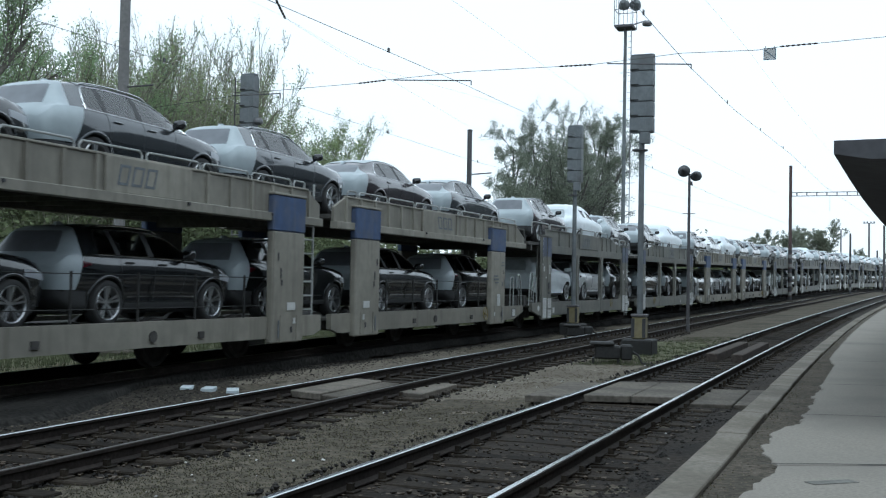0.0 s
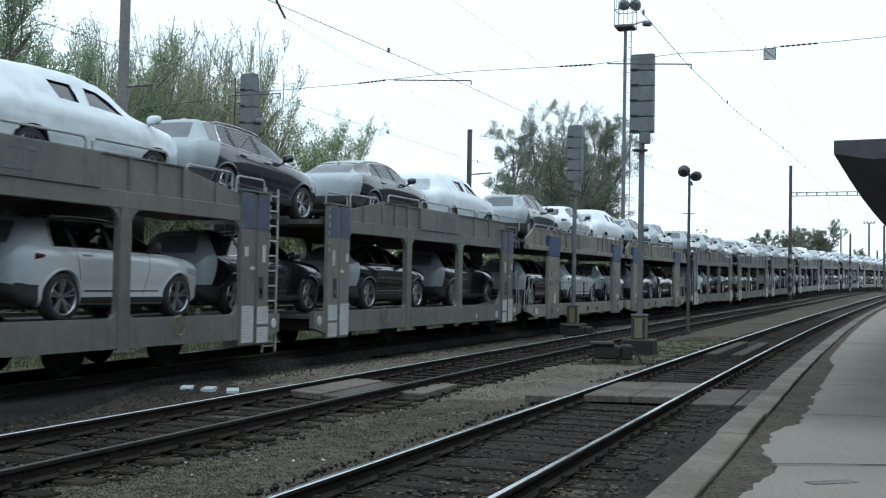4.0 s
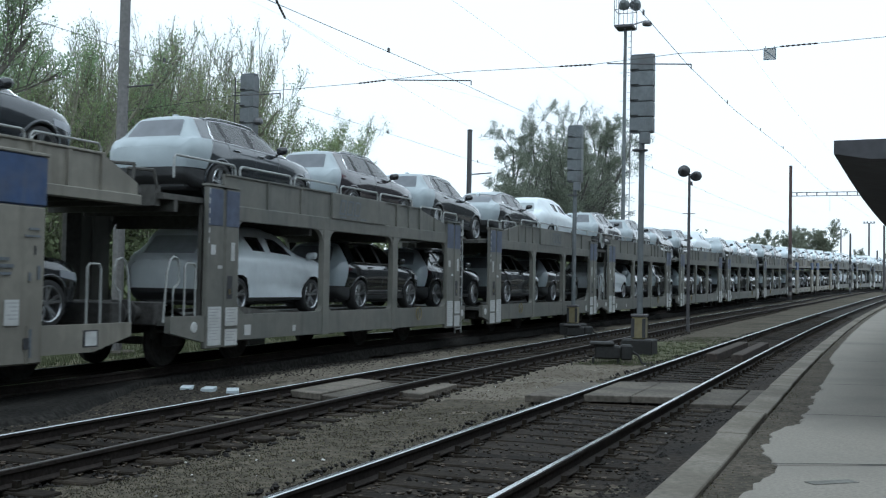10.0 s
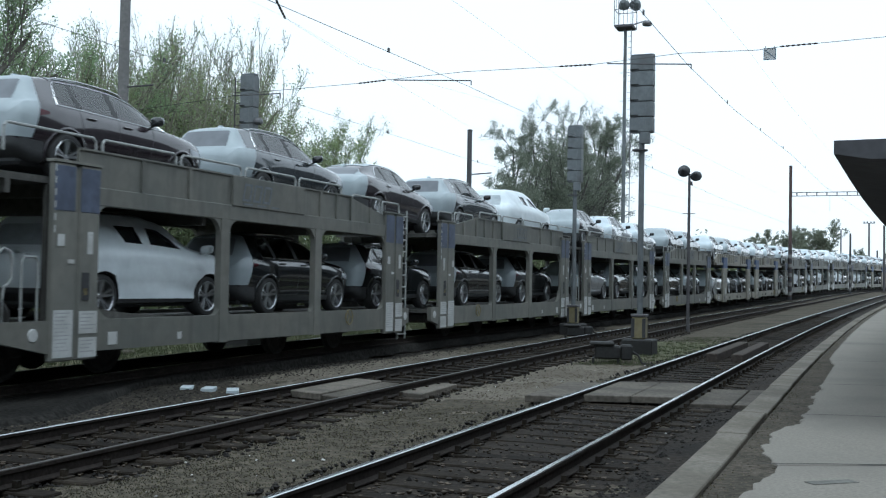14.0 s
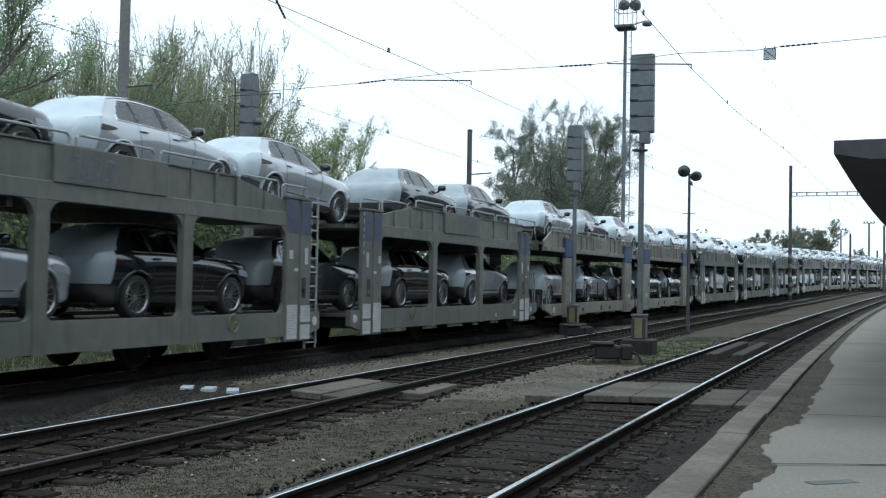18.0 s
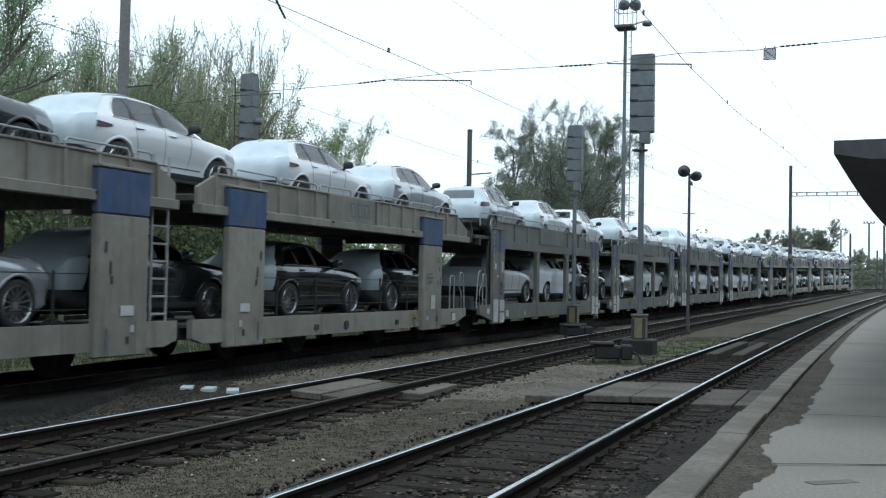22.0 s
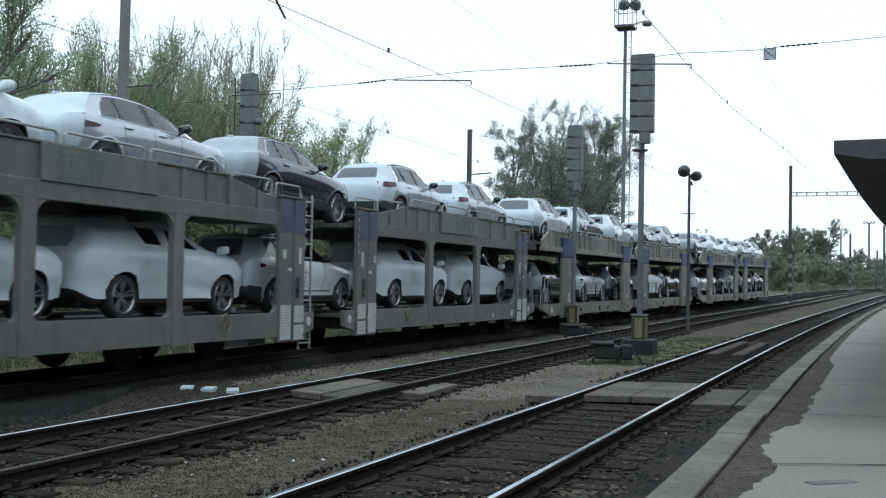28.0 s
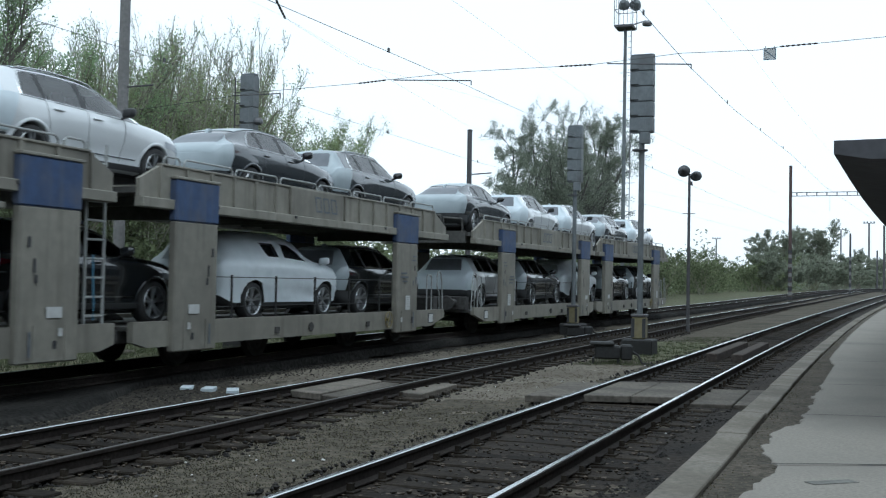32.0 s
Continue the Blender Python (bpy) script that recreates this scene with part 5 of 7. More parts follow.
        if side > 0 and not wrapped:
            part("headlamp", side_patch(rows, L - 0.72, L - 0.1, lambda f: 0.8 - 0.08 * f, lambda f: 0.91 - 0.06 * f, 0.006, side), MAT["head"], t, smooth=True)
            # joints round the doors and the wing
            for y0, lean in ((s["panes"][1][0] - 0.05, 0.16), (s["panes"][1][3] + 0.04, 0.0), (s["panes"][2][3] - 0.36, -0.12)):
                pts = []
                for i in range(11):
                    z = 0.42 + (curve_at(s["waist"], y0) - 0.42) * i / 10
                    yy = y0 + lean * (1 - i / 10) ** 1.5
                    pts.append((flank(rows, yy, z), yy - L2, z))
                part("door_joint", tube(bmesh.new(), pts, 0.005, 4), MAT["plastic"], t)
            # bright line under and round the side windows
            bm = bmesh.new()
            pa, pb = s["panes"][0][0] - 0.04, s["panes"][2][3] + 0.02
            low = [(flank(rows, y, curve_at(s["waist"], y) + 0.004) + 0.003, y - L2, curve_at(s["waist"], y) + 0.004) for y in [pa + (pb - pa) * i / 30 for i in range(31)]]
            high = [(flank(rows, y, curve_at(s["top"], y) - 0.09) + 0.004, y - L2, curve_at(s["top"], y) - 0.09) for y in [s["panes"][0][1] + (pb - 0.04 - s["panes"][0][1]) * i / 30 for i in range(31)]]
            tube(bm, low, 0.011, 5)
            rise_up = [(flank(rows, y - 0.035, z) + 0.004, y - 0.035 - L2, z) for y, z in reversed(panes[0][-3:] if len(panes[0]) > 9 else panes[0][-1:])]
            tube(bm, [low[0]] + rise_up + high + [low[-1]], 0.009, 5)
            part("window_trim", bm, MAT["chrome"], t, "bright metal window frame")
            for (_, _, a1, a0), (b0, b1, _, _) in zip(s["panes"], s["panes"][1:]):
                lo_z = lambda f: curve_at(s["waist"], a0) + 0.014
                post = side_patch(rows, min(a0, a1) + 0.0, max(b0, b1), lo_z, lambda f: curve_at(s["top"], a1) - 0.105, 0.004, side, 2, 4)
                part("window_post", post, MAT["plastic"], t, smooth=True)
            part("sill_strip", side_patch(rows, ax[0] + 0.5, ax[1] - 0.55, lambda f: 0.475, lambda f: 0.497, 0.012, side, 9, 1), MAT["chrome"], t, smooth=True)
            for y in (ax[0] + 0.42, s["panes"][1][3] + 0.14):
                z = curve_at(s["waist"], y) - 0.13
                x = flank(rows, y + 0.1, z)
                part("door_handle", boxes((x - 0.01, x + 0.03, y - L2, y + 0.21 - L2, z, z + 0.032), bevel=0.01), MAT["black"], t).material_slots[0].link = "OBJECT"
        if side > 0:
            part("sill_trim", side_patch(rows, ax[0] + 0.42, ax[1] - 0.42, lambda f: 0.285, lambda f: 0.385, 0.014, side, 9, 2), MAT["plastic"], t, "black plastic sill", smooth=True)
        part("mirror", mirror_mesh(), MAT["wrap"] if wrapped else MAT["black"], t, m=Matrix.Translation((side * 1.06, ws - 0.68 - L2, curve_at(s["waist"], ws - 0.6) + 0.11)) @ Matrix.Rotation(0 if side > 0 else math.pi, 4, "Z") @ Matrix.Diagonal((1, side, 1, 1)), smooth=True).material_slots[0].link = "OBJECT"
        for a in ax:
            if side > 0:
                bm = bmesh.new()
                prev = None
                for k in range(19):
                    an = math.radians(-16 + 212 * k / 18)
                    cy, cz = math.cos(an), math.sin(an)
                    out = flank(rows, a + cy * 0.46, 0.385 + cz * 0.46)
                    q = [bm.verts.new((x, a - L2 + cy * r, 0.385 + cz * r)) for x, r in ((0.74, 0.41), (out - 0.03, 0.41), (out + 0.006, 0.418), (out + 0.012, 0.44), (out + 0.008, 0.465), (out - 0.02, 0.475))]
                    if prev:
                        for u, v, w2, x2 in zip(prev, prev[1:], q, q[1:]):
                            bm.faces.new((u, v, x2, w2))
                    prev = q
                part("wheel_arch", bm, MAT["plastic"], t, smooth=True).material_slots[0].link = "OBJECT"
            w = new("wheel")
            w.parent = t
            w.matrix_basis = Matrix.Translation((side * 0.855, a - L2, 0.385)) @ Matrix.Rotation(0 if side > 0 else math.pi, 4, "Z")
            ty = new("tyre", TYRE)
            ty.parent = w
            ri = new("rim", RIM_B if shape == "round" else RIM_A)
            ri.parent = w
    if shape in ("estate", "tall") and not wrapped:
        for side in (1, -1):
            bm = bmesh.new()
            rail = []
            for i in range(15):
                y = 0.95 + 1.75 * i / 14
                up = 0.035 if 0 < i < 14 else 0.0
                rail.append((side * (curve_at(ROOFW, y) - 0.01), y - L2, curve_at(s["top"], y) - 0.055 + up))
            tube(bm, rail, 0.014, 6)
            part("roof_rail", bm, MAT["chrome"], t)
    if not wrapped:
        bm = bmesh.new()
        slope_panel(bm, -0.03, 0.03, [(0.8 - L2, curve_at(s["top"], 0.8) - 0.01), (1.06 - L2, curve_at(s["top"], 1.06) - 0.01), (0.9 - L2, curve_at(s["top"], 0.9) + 0.06), (0.83 - L2, curve_at(s["top"], 0.83) + 0.06)])
        part("aerial_fin", bm, MAT["film"] if cover in ("film", "short") else MAT["black"], t)
    part("rear_bumper", car_faces(rows, lambda i, j, sd, c: c[1] < 0.56 and c[2] < 0.6 and not in_arch(c), 0.012, arches=ax, tail=True), MAT["plastic"], t, "black plastic bumper", smooth=True)
    part("nose_panel", boxes((-0.58, 0.58, L2 - 0.1, L2 + 0.006, 0.34, 0.74), bevel=0.03), MAT["plastic"], t)
    if cover in ("film", "short"):
        edge, lean, foot, low_edge = s["film"] if cover == "film" else (0.4, 0.95 if shape == "coupe" else 0.45, 0.1, 0.42)
        film = bmesh.new()
        lower = car_faces(rows, lambda i, j, sd, c: j < WAIST and c[2] > 0.5 and c[1] < 0.95, 0.014, wrinkle=0.005, seed=3, tail=True)
        upper = car_faces(rows, lambda i, j, sd, c: j >= WAIST and c[1] < 1.75, 0.014, wrinkle=0.005, seed=3, tail=True)
        crown = car_faces(rows, lambda i, j, sd, c: j >= ROOF + 1 and 0.9 < c[1] < ws - 0.85, 0.008, wrinkle=0.004, seed=3)
        skew = (low_edge - foot) / 0.5 if cover == "film" else 0.25
        for piece, co, no in ((lower, (0, low_edge - L2, 1.1), (0, 1, -skew)), (lower, (0, 0, 0.6), (0, 0, -1)), (upper, (0, edge - L2, 1.1), (0, 1, -lean))):
            bmesh.ops.bisect_plane(piece, geom=list(piece.verts) + list(piece.edges) + list(piece.faces), plane_co=co, plane_no=no, clear_outer=True)
        # the rear window shows dull through the film
        if shape != "round":
            part("rear_window", cut_out(upper, back, (0, 2), behind), MAT["pane_film"], t, "rear window dulled by film", smooth=True)
        if shape == "tall":
            # the film is cut away round the lamp
            for side in (1, -1):
                cut_out(lower, shift([(0.03, 0.96), (0.64, 0.98), (0.64, 1.13), (0.03, 1.12)]), (1, 2), lambda c: c.x * side > 0.5).free()
        for piece in (lower, upper, crown):
            me = finish(piece, "film")
            film.from_mesh(me)
            bpy.data.meshes.remove(me)
        part("protective_film", film, MAT["film"], t, "white protective film over tail and roof", smooth=True)
    if wrapped:
        bm = car_faces(rows, lambda i, j, sd, c: not in_arch(c) and j > 2, 0.024, wrinkle=0.02, seed=4.2, arches=ax, tail=True)
        for pts in ([(1.66, 1.3), (2.12, 1.29), (2.06, 1.58), (1.52, 1.58)], [(2.36, 1.29), (3.22, 1.24), (2.98, 1.42), (2.7, 1.56), (2.34, 1.58)]):
            cut_out(bm, shift(pts), (1, 2), beside).free()
        part("rear_window", cut_out(bm, back, (0, 2), behind), MAT["wrap_thin"], t, "rear window under thin clear film", smooth=True)
        part("transport_cover", bm, MAT["wrap"], t, "white fabric cover over the whole car", smooth=True)
    return t


TONES = {"k": ("black", "black"), "c": ("charcoal", "dark grey"), "b": ("brown", "dark plum"), "g": ("grey", "mid grey"), "s": ("silver", "silver"), "w": ("white", "white")}
# middle between the axles of each car, from the wagon's outer post: upper deck, lower deck
PLACES = [
    ((0.9, 6.0, 11.13, 16.61, 22.09), (1.3, 6.4, 11.32, 16.88, 22.4)),
    ((2.71, 8.0, 13.22, 19.74, 24.95), (3.29, 8.78, 13.6, 19.54, 25.1)),
    ((1.1, 6.15, 11.37, 16.74, 22.07), (1.4, 6.48, 11.51, 17.37, 22.3)),
    ((2.69, 8.28, 13.54, 19.38, 24.3), (3.35, 8.75, 13.52, 19.55, 24.7)),
    ((2.39, 8.16, 13.6, 19.11, 24.6), (3.28, 8.47, 13.59, 19.56, 25.0)),
    ((3.21, 8.39, 13.26, 20.2, 25.0), (3.69, 8.85, 13.87, 19.72, 24.93)),
    ((1.28, 6.64, 11.71, 17.86, 23.2), (1.47, 6.63, 11.61, 17.42, 22.6)),
    ((2.77, 8.34, 13.42, 19.98, 25.14), (3.54, 8.74, 13.81, 19.94, 25.15)),
    ((3.17, 8.25, 13.42, 19.8, 25.0), (3.67, 8.79, 13.73, 19.66, 24.8)),
    ((1.0, 5.98, 11.41, 17.5, 22.2), (1.4, 6.37, 11.46, 17.64, 22.5)),
    ((0.6, 6.1, 11.4, 17.0, 22.2), (1.3, 6.4, 11.5, 17.3, 22.4)),
]
# five cars on the upper and five on the lower deck of each wagon: shape, cover, colour
LOADS = [
    ("efk efc efc csb csc", "esk esk esk esk esk"),
    ("esb ew- efc csk ew-", "ew- esw esk cfk esk"),
    ("efc cbw ew- efc efc", "esk esw esw esk esk"),
    ("efc esb efk csk ew-", "ew- esk esk esk esk"),
    ("esb efc csb efc ew-", "ew- esk esk esk esk"),
    ("rfk rfs rfs rfk rfc", "rfs rfk rfc rfk rfs"),
    ("rfs rfc rfw rfw rfs", "rfw rfs rfk rfk rfk"),
    ("tfs rfw tbw rfs rfw", "tfw ew- rfk rfs ew-"),
    ("ew- rfs rfc tfs tfs", "ew- ew- esw ew- ew-"),
    ("efw efg efw csc efc", "esk rfw esk ew- esk"),
    ("csc efw efw csc efw", "esw esk ew- esk esk"),
]
FORMS = {"e": "estate", "c": "coupe", "r": "round", "t": "tall"}
WORDS = {"estate": "large upright off-roader", "tall": "tall off-roader with red tail lamps", "coupe": "off-roader with a sloping roof", "round": "rounded sporty off-roader"}


def make_cars():
    for (start, kind), decks, places in zip(WAGONS, LOADS, PLACES):
        for deck, row in enumerate(decks):
            for slot, code in enumerate(row.split()):
                shape = FORMS[code[0]]
                cover = {"f": "film", "s": "short", "b": "bare", "w": "wrap"}[code[1]]
                if cover == "wrap":
                    shape = "covered"
                key = (shape, cover)
                if key not in BASES:
                    BASES[key] = o = car_base(shape, cover)
                else:
                    o = copy_thing(BASES[key], Matrix.Identity(4))
                tone, word = TONES.get(code[2], ("white", "white"))
                for q in o.children_recursive:
                    if q.name.split(".")[0] in ("body", "door_handle", "mirror", "wheel_arch", "protective_film"):
                        paint = MAT["wrap"] if cover == "wrap" else MAT[tone]
                        if q.name.startswith("mirror") and cover != "wrap":
                            paint = MAT["black"] if tone != "white" else MAT["plastic"]
                        if q.name.startswith("protective_film"):
                            paint = MAT["film"] if tone in ("white", "silver", "grey") else MAT["film_thin"]
                        if q.name.startswith("wheel_arch") and shape == "tall":
                            paint = MAT["plastic"]
                        if cover == "wrap" and not q.name.startswith("mirror"):
                            paint = MAT["black"]
                        q.material_slots[0].link = "OBJECT"
                        q.material_slots[0].material = paint
                where = "upper" if deck == 0 else "lower"
                if cover == "wrap":
                    lab = "new car under a white fabric cover on the %s deck" % where
                elif cover in ("film", "short"):
                    lab = "%s %s with white %s film" % (word, WORDS[shape], "tail" if cover == "film" else "tailgate")
                else:
                    lab = "new %s %s on the %s deck" % (word, WORDS[shape], where)
                tagged(o, lab, "car", "transported cars")
                u = start + places[deck][slot] + SHAPES[shape]["length"] / 2 - sum(SHAPES[shape]["axles"]) / 2
                z, pitch = (3.16 if kind == "A" else 3.12, 0.0) if deck == 0 else (0.845 if kind == "A" else 0.945, 0.0)
                if deck == 0 and kind == "B" and slot == 2:
                    z, pitch = 3.02, radians(-2.6)
                RIDERS.append((o, u, z, pitch, 0.0))


# ---------- overhead line, masts and signals ----------
def make_canopy():
    c = thing("platform_canopy", "dark canopy roof over the platform, seen from below", "canopy", kind="structure")
    ys = [12.0 + i * 3.0 for i in range(17)]
    bm = bmesh.new()
    rows = []
    for y in ys:
        x = -0.43 + 0.03 * (y - 12) + 0.00097 * (y - 12) ** 2
        e = rise(y)
        pts = ((x, e + 3.09), (x, e + 3.23), (x + 6.2, e + 3.3), (x + 6.2, e + 2.95), (x + 0.35, e + 3.03))
        rows.append([bm.verts.new((px, y, pz)) for px, pz in pts])
    for a, b in zip(rows, rows[1:]):
        for i in range(5):
            bm.faces.new((a[i], b[i], b[(i + 1) % 5], a[(i + 1) % 5]))
    bm.faces.new(rows[0])
    bm.faces.new(rows[-1][::-1])
    bmesh.ops.recalc_face_normals(bm, faces=list(bm.faces))
    part("roof_slab", bm, MAT["roof"], c)
    # out of view: added wall and roof that darken lower decks and car reflections
    b = thing("station_building", "plain unseen wall and roof, added to block low sky behind the platform", "building", kind="structure")
    part("wall", boxes((6.2, 6.6, -70, 110, -0.3, 8.6)), MAT["wall"], b)
    part("roof", boxes((5.9, 16.0, -71, 111, 8.6, 8.9)), MAT["roof"], b)


def colour_light(name, label, x, y, top, bottom, head_w, mast_top, base="block", ladder=False, turn=0.0):
    """A tall signal seen from behind: mast, housing of lamp modules, ladder brackets and foot."""
    z0 = ground_height(x, y)
    t = thing(name, label, "signal", "signals", m=Matrix.Translation((x, y, z0)) @ Matrix.Rotation(turn, 4, "Z"))
    h0, h1 = bottom - z0, top - z0
    bm = bmesh.new()
    rod(bm, (0, 0, 0.3), (0, 0, h0 + 0.6), 0.085, 0.075, sides=12)
    part("mast", bm, MAT["signal"], t, smooth=False)
    if base == "block":
        part("foundation", boxes((-0.42, 0.42, -0.42, 0.42, -0.25, 0.42), bevel=0.04), MAT["motor"], t, "dark concrete foundation block")
        part("foot_box", boxes((-0.19, 0.19, -0.17, 0.17, 0.42, 1.02), bevel=0.03), MAT["yellow_pale"], t, "faded yellow connection box")
        for sx in (-0.15, 0.15):
            part("edge_bar", boxes((sx - 0.045, sx + 0.045, -0.176, -0.17, 0.46, 0.98)), MAT["ink"], t, "dark edge of the box")
        part("collar", boxes((-0.21, 0.21, -0.19, 0.19, 1.02, 1.1), bevel=0.02), MAT["mast"], t)
    n = 5
    step = (h1 - h0) / n
    w = head_w / 2
    for i in range(n):
        b = h0 + i * step
        bm = bmesh.new()
        box(bm, -w, w, -0.16, 0.14, b + 0.012, b + step - 0.012, bevel=0.012)
        box(bm, -w + 0.03, w - 0.03, -0.13, 0.12, b - 0.002, b + 0.014)
        body = part("lamp_housing", bm, MAT["signal"], t)
        part("grip", boxes((-w * 0.96, -w * 0.25, -0.185, -0.158, b + 0.03, b + 0.06)), MAT["motor"], body, "dark flat grip at the foot of the lid")
        part("lid_edge", boxes((w * 0.3, w * 0.38, -0.168, -0.158, b + 0.06, b + step - 0.05)), MAT["signal"], body)
    bm = bmesh.new()
    box(bm, -w, w, -0.14, 0.12, h1 - 0.006, h1 + 0.05, bevel=0.045)
    part("cap", bm, MAT["signal"], t)
    for i in range(n):
        b = h0 + i * step + step * 0.55
        bm = bmesh.new()
        lathe(bm, [(0.11, 0), (0.12, 0.14)], Matrix.Translation((0, 0.14, b)) @ Matrix.Rotation(-math.pi / 2, 4, "X"), 14)
        part("hood", bm, MAT["mast"], t)
    part("junction_box", boxes((-0.02, 0.24, -0.2, -0.04, h0 - 0.32, h0 - 0.0), bevel=0.015), MAT["signal"], t)
    bm = bmesh.new()
    lathe(bm, [(0.0, 0), (0.22, 0), (0.22, 0.035), (0, 0.035)], Matrix.Translation((-0.05, 0, h0 - 0.5)), 16)
    part("step_ring", bm, MAT["mast"], t)
    if ladder:
        bm = bmesh.new()
        for sx in (-0.5, -0.2):
            rod(bm, (sx, 0.05, 0.5), (sx, 0.05, h1), 0.018, sides=6)
        z = 0.7
        while z < h1:
            rod(bm, (-0.5, 0.05, z), (-0.2, 0.05, z), 0.012, sides=6)
            z += 0.3
        part("ladder", bm, MAT["mast"], t)
        for zz in (h0 + 0.35, h0 + 0.95):
            bm = bmesh.new()
            lathe(bm, [(0.0, -0.02), (0.1, 0), (0.09, 0.16), (0, 0.18)], Matrix.Translation((w, 0.02, zz)) @ Matrix.Rotation(math.pi / 2, 4, "Y"), 10)
            part("bell", bm, MAT["galv"], t)
    return t


def make_signals():
    colour_light("railway_signal", "tall grey signal seen from behind on a yellow-footed mast", -6.03, 29.5, 8.02, 5.9, 0.64, 0, ladder=False)
    colour_light("railway_signal", "tall grey signal from behind beside the train's track", -10.45, 39.0, 7.58, 5.5, 0.54, 0)
    colour_light("railway_signal", "grey signal with side ladder standing beyond the train", -15.85, 25.1, 7.2, 5.0, 0.42, 0, ladder=True)
    # loudspeaker post
    x, y = -7.02, 43.8
    z0 = ground_height(x, y)
    t = thing("loudspeaker_post", "slim dark post with two black round horns", "post", m=Matrix.Translation((x, y, z0)))
    bm = bmesh.new()
    rod(bm, (0, 0, -0.1), (0, 0, 6.35), 0.075, 0.05, sides=10)
    part("pole", bm, MAT["mast"], t)
    for dx, dy, r, zz in ((-0.2, -0.1, 0.25, 6.46), (0.26, 0.05, 0.23, 6.26)):
        bm = bmesh.new()
        lathe(bm, [(0.0, -0.02), (r, 0.0), (r * 0.96, 0.03), (r * 0.5, 0.16), (0.05, 0.26), (0, 0.27)], Matrix.Translation((dx, dy, zz)) @ Matrix.Rotation(math.radians(80 if dx < 0 else 65), 4, "X"), 18)
        part("horn", bm, MAT["plastic"], t, "black round horn")
    part("crossbar", boxes((-0.24, 0.24, -0.015, 0.015, 4.74, 4.77)), MAT["mast"], t)
    part("bracket", boxes((0.03, 0.12, -0.05, 0.05, 5.9, 6.05)), MAT["mast"], t)


def steel_mast(name, label, x, y, top, w0, w1, material, striped=False, group="overhead line masts"):
    z0 = ground_height(x, y)
    t = thing(name, label, "mast", group, m=Matrix.Translation((x, y, z0)))
    bm = bmesh.new()
    h = top - z0
    rod(bm, (0, 0, -0.2), (0, 0, h), w0, w1, sides=10)
    part("pole", bm, material, t)
    part("foundation", boxes((-0.35, 0.35, -0.35, 0.35, -0.3, 0.12), bevel=0.04), MAT["slab"], t, "grey concrete foundation")
    part("pole_cap", lathe(bmesh.new(), [(w1 + 0.015, h - 0.03), (w1 + 0.02, h + 0.02), (0.0, h + 0.05)], None, 10), MAT["mast"], t)
    if striped:
        i, z = 0, 0.15
        while z < 4.6:
            bm = bmesh.new()
            r = w0 + (w1 - w0) * z / h
            lathe(bm, [(r + 0.012, z), (r + 0.012, z + 0.32)], None, 12)
            part("stripe", bm, MAT["stripe_pale"] if i % 2 else MAT["ink"], t, "pale warning stripe" if i % 2 else "dark warning stripe")
            z += 0.42
            i += 1
    return t


def make_masts():
    steel_mast("overhead_line_mast", "tall grey steel mast of the overhead line behind the train", -17.12, 21.4, 11.5, 0.15, 0.12, MAT["mast_pale"])
    tall = bpy.data.objects["overhead_line_mast"]
    bm = bmesh.new()
    za = 6.3 - tall.matrix_basis.translation.z
    rod(bm, (0.1, 0, za), (0.85, 0.05, za + 0.02), 0.022, sides=6)
    part("arm", bm, MAT["mast"], tall)
    m = steel_mast("overhead_line_mast", "short dark steel mast of the overhead line behind the train", -17.0, 45.2, 8.55, 0.12, 0.11, MAT["mast"])
    bm = bmesh.new()
    z0 = ground_height(-17.0, 45.2)
    rod(bm, (0, 0, 6.55 - z0), (1.1, -0.1, 6.6 - z0), 0.03, sides=6)
    part("arm", bm, MAT["mast"], m)
    # striped mast that carries a lattice gantry across the tracks
    x, y = -7.3, 102.0
    m = steel_mast("overhead_line_mast", "red-brown steel mast with a striped foot and a lattice gantry", x, y, 12.85, 0.17, 0.14, MAT["mast_red"], striped=True)
    z0 = ground_height(x, y)
    zg = 10.28 - z0
    bm = bmesh.new()
    for dz in (-0.16, 0.16):
        box(bm, 0.1, 14.0, -0.05, 0.05, zg + dz - 0.035, zg + dz + 0.035)
    for i in range(16):
        box(bm, 0.5 + i * 0.85, 0.6 + i * 0.85, -0.04, 0.04, zg - 0.16, zg + 0.16)
    part("gantry", bm, MAT["galv"], m, "pale steel lattice beam")
    bm = bmesh.new()
    rod(bm, (3.35, 0, zg - 0.16), (3.35, 0, zg - 1.5), 0.014, sides=6)
    part("hanger", bm, MAT["mast"], m)
    # far masts
    for x, y, top, w, mat, st in ((-2.78, 128.0, 6.7, 0.12, "mast", True), (0.82, 150.0, 8.5, 0.16, "mast", False), (0.0, 175.0, 5.9, 0.14, "mast", False)):
        steel_mast("overhead_line_mast", "distant dark steel mast beside the tracks", x, y, top + rise(y), w, w * 0.9, MAT[mat], striped=st)


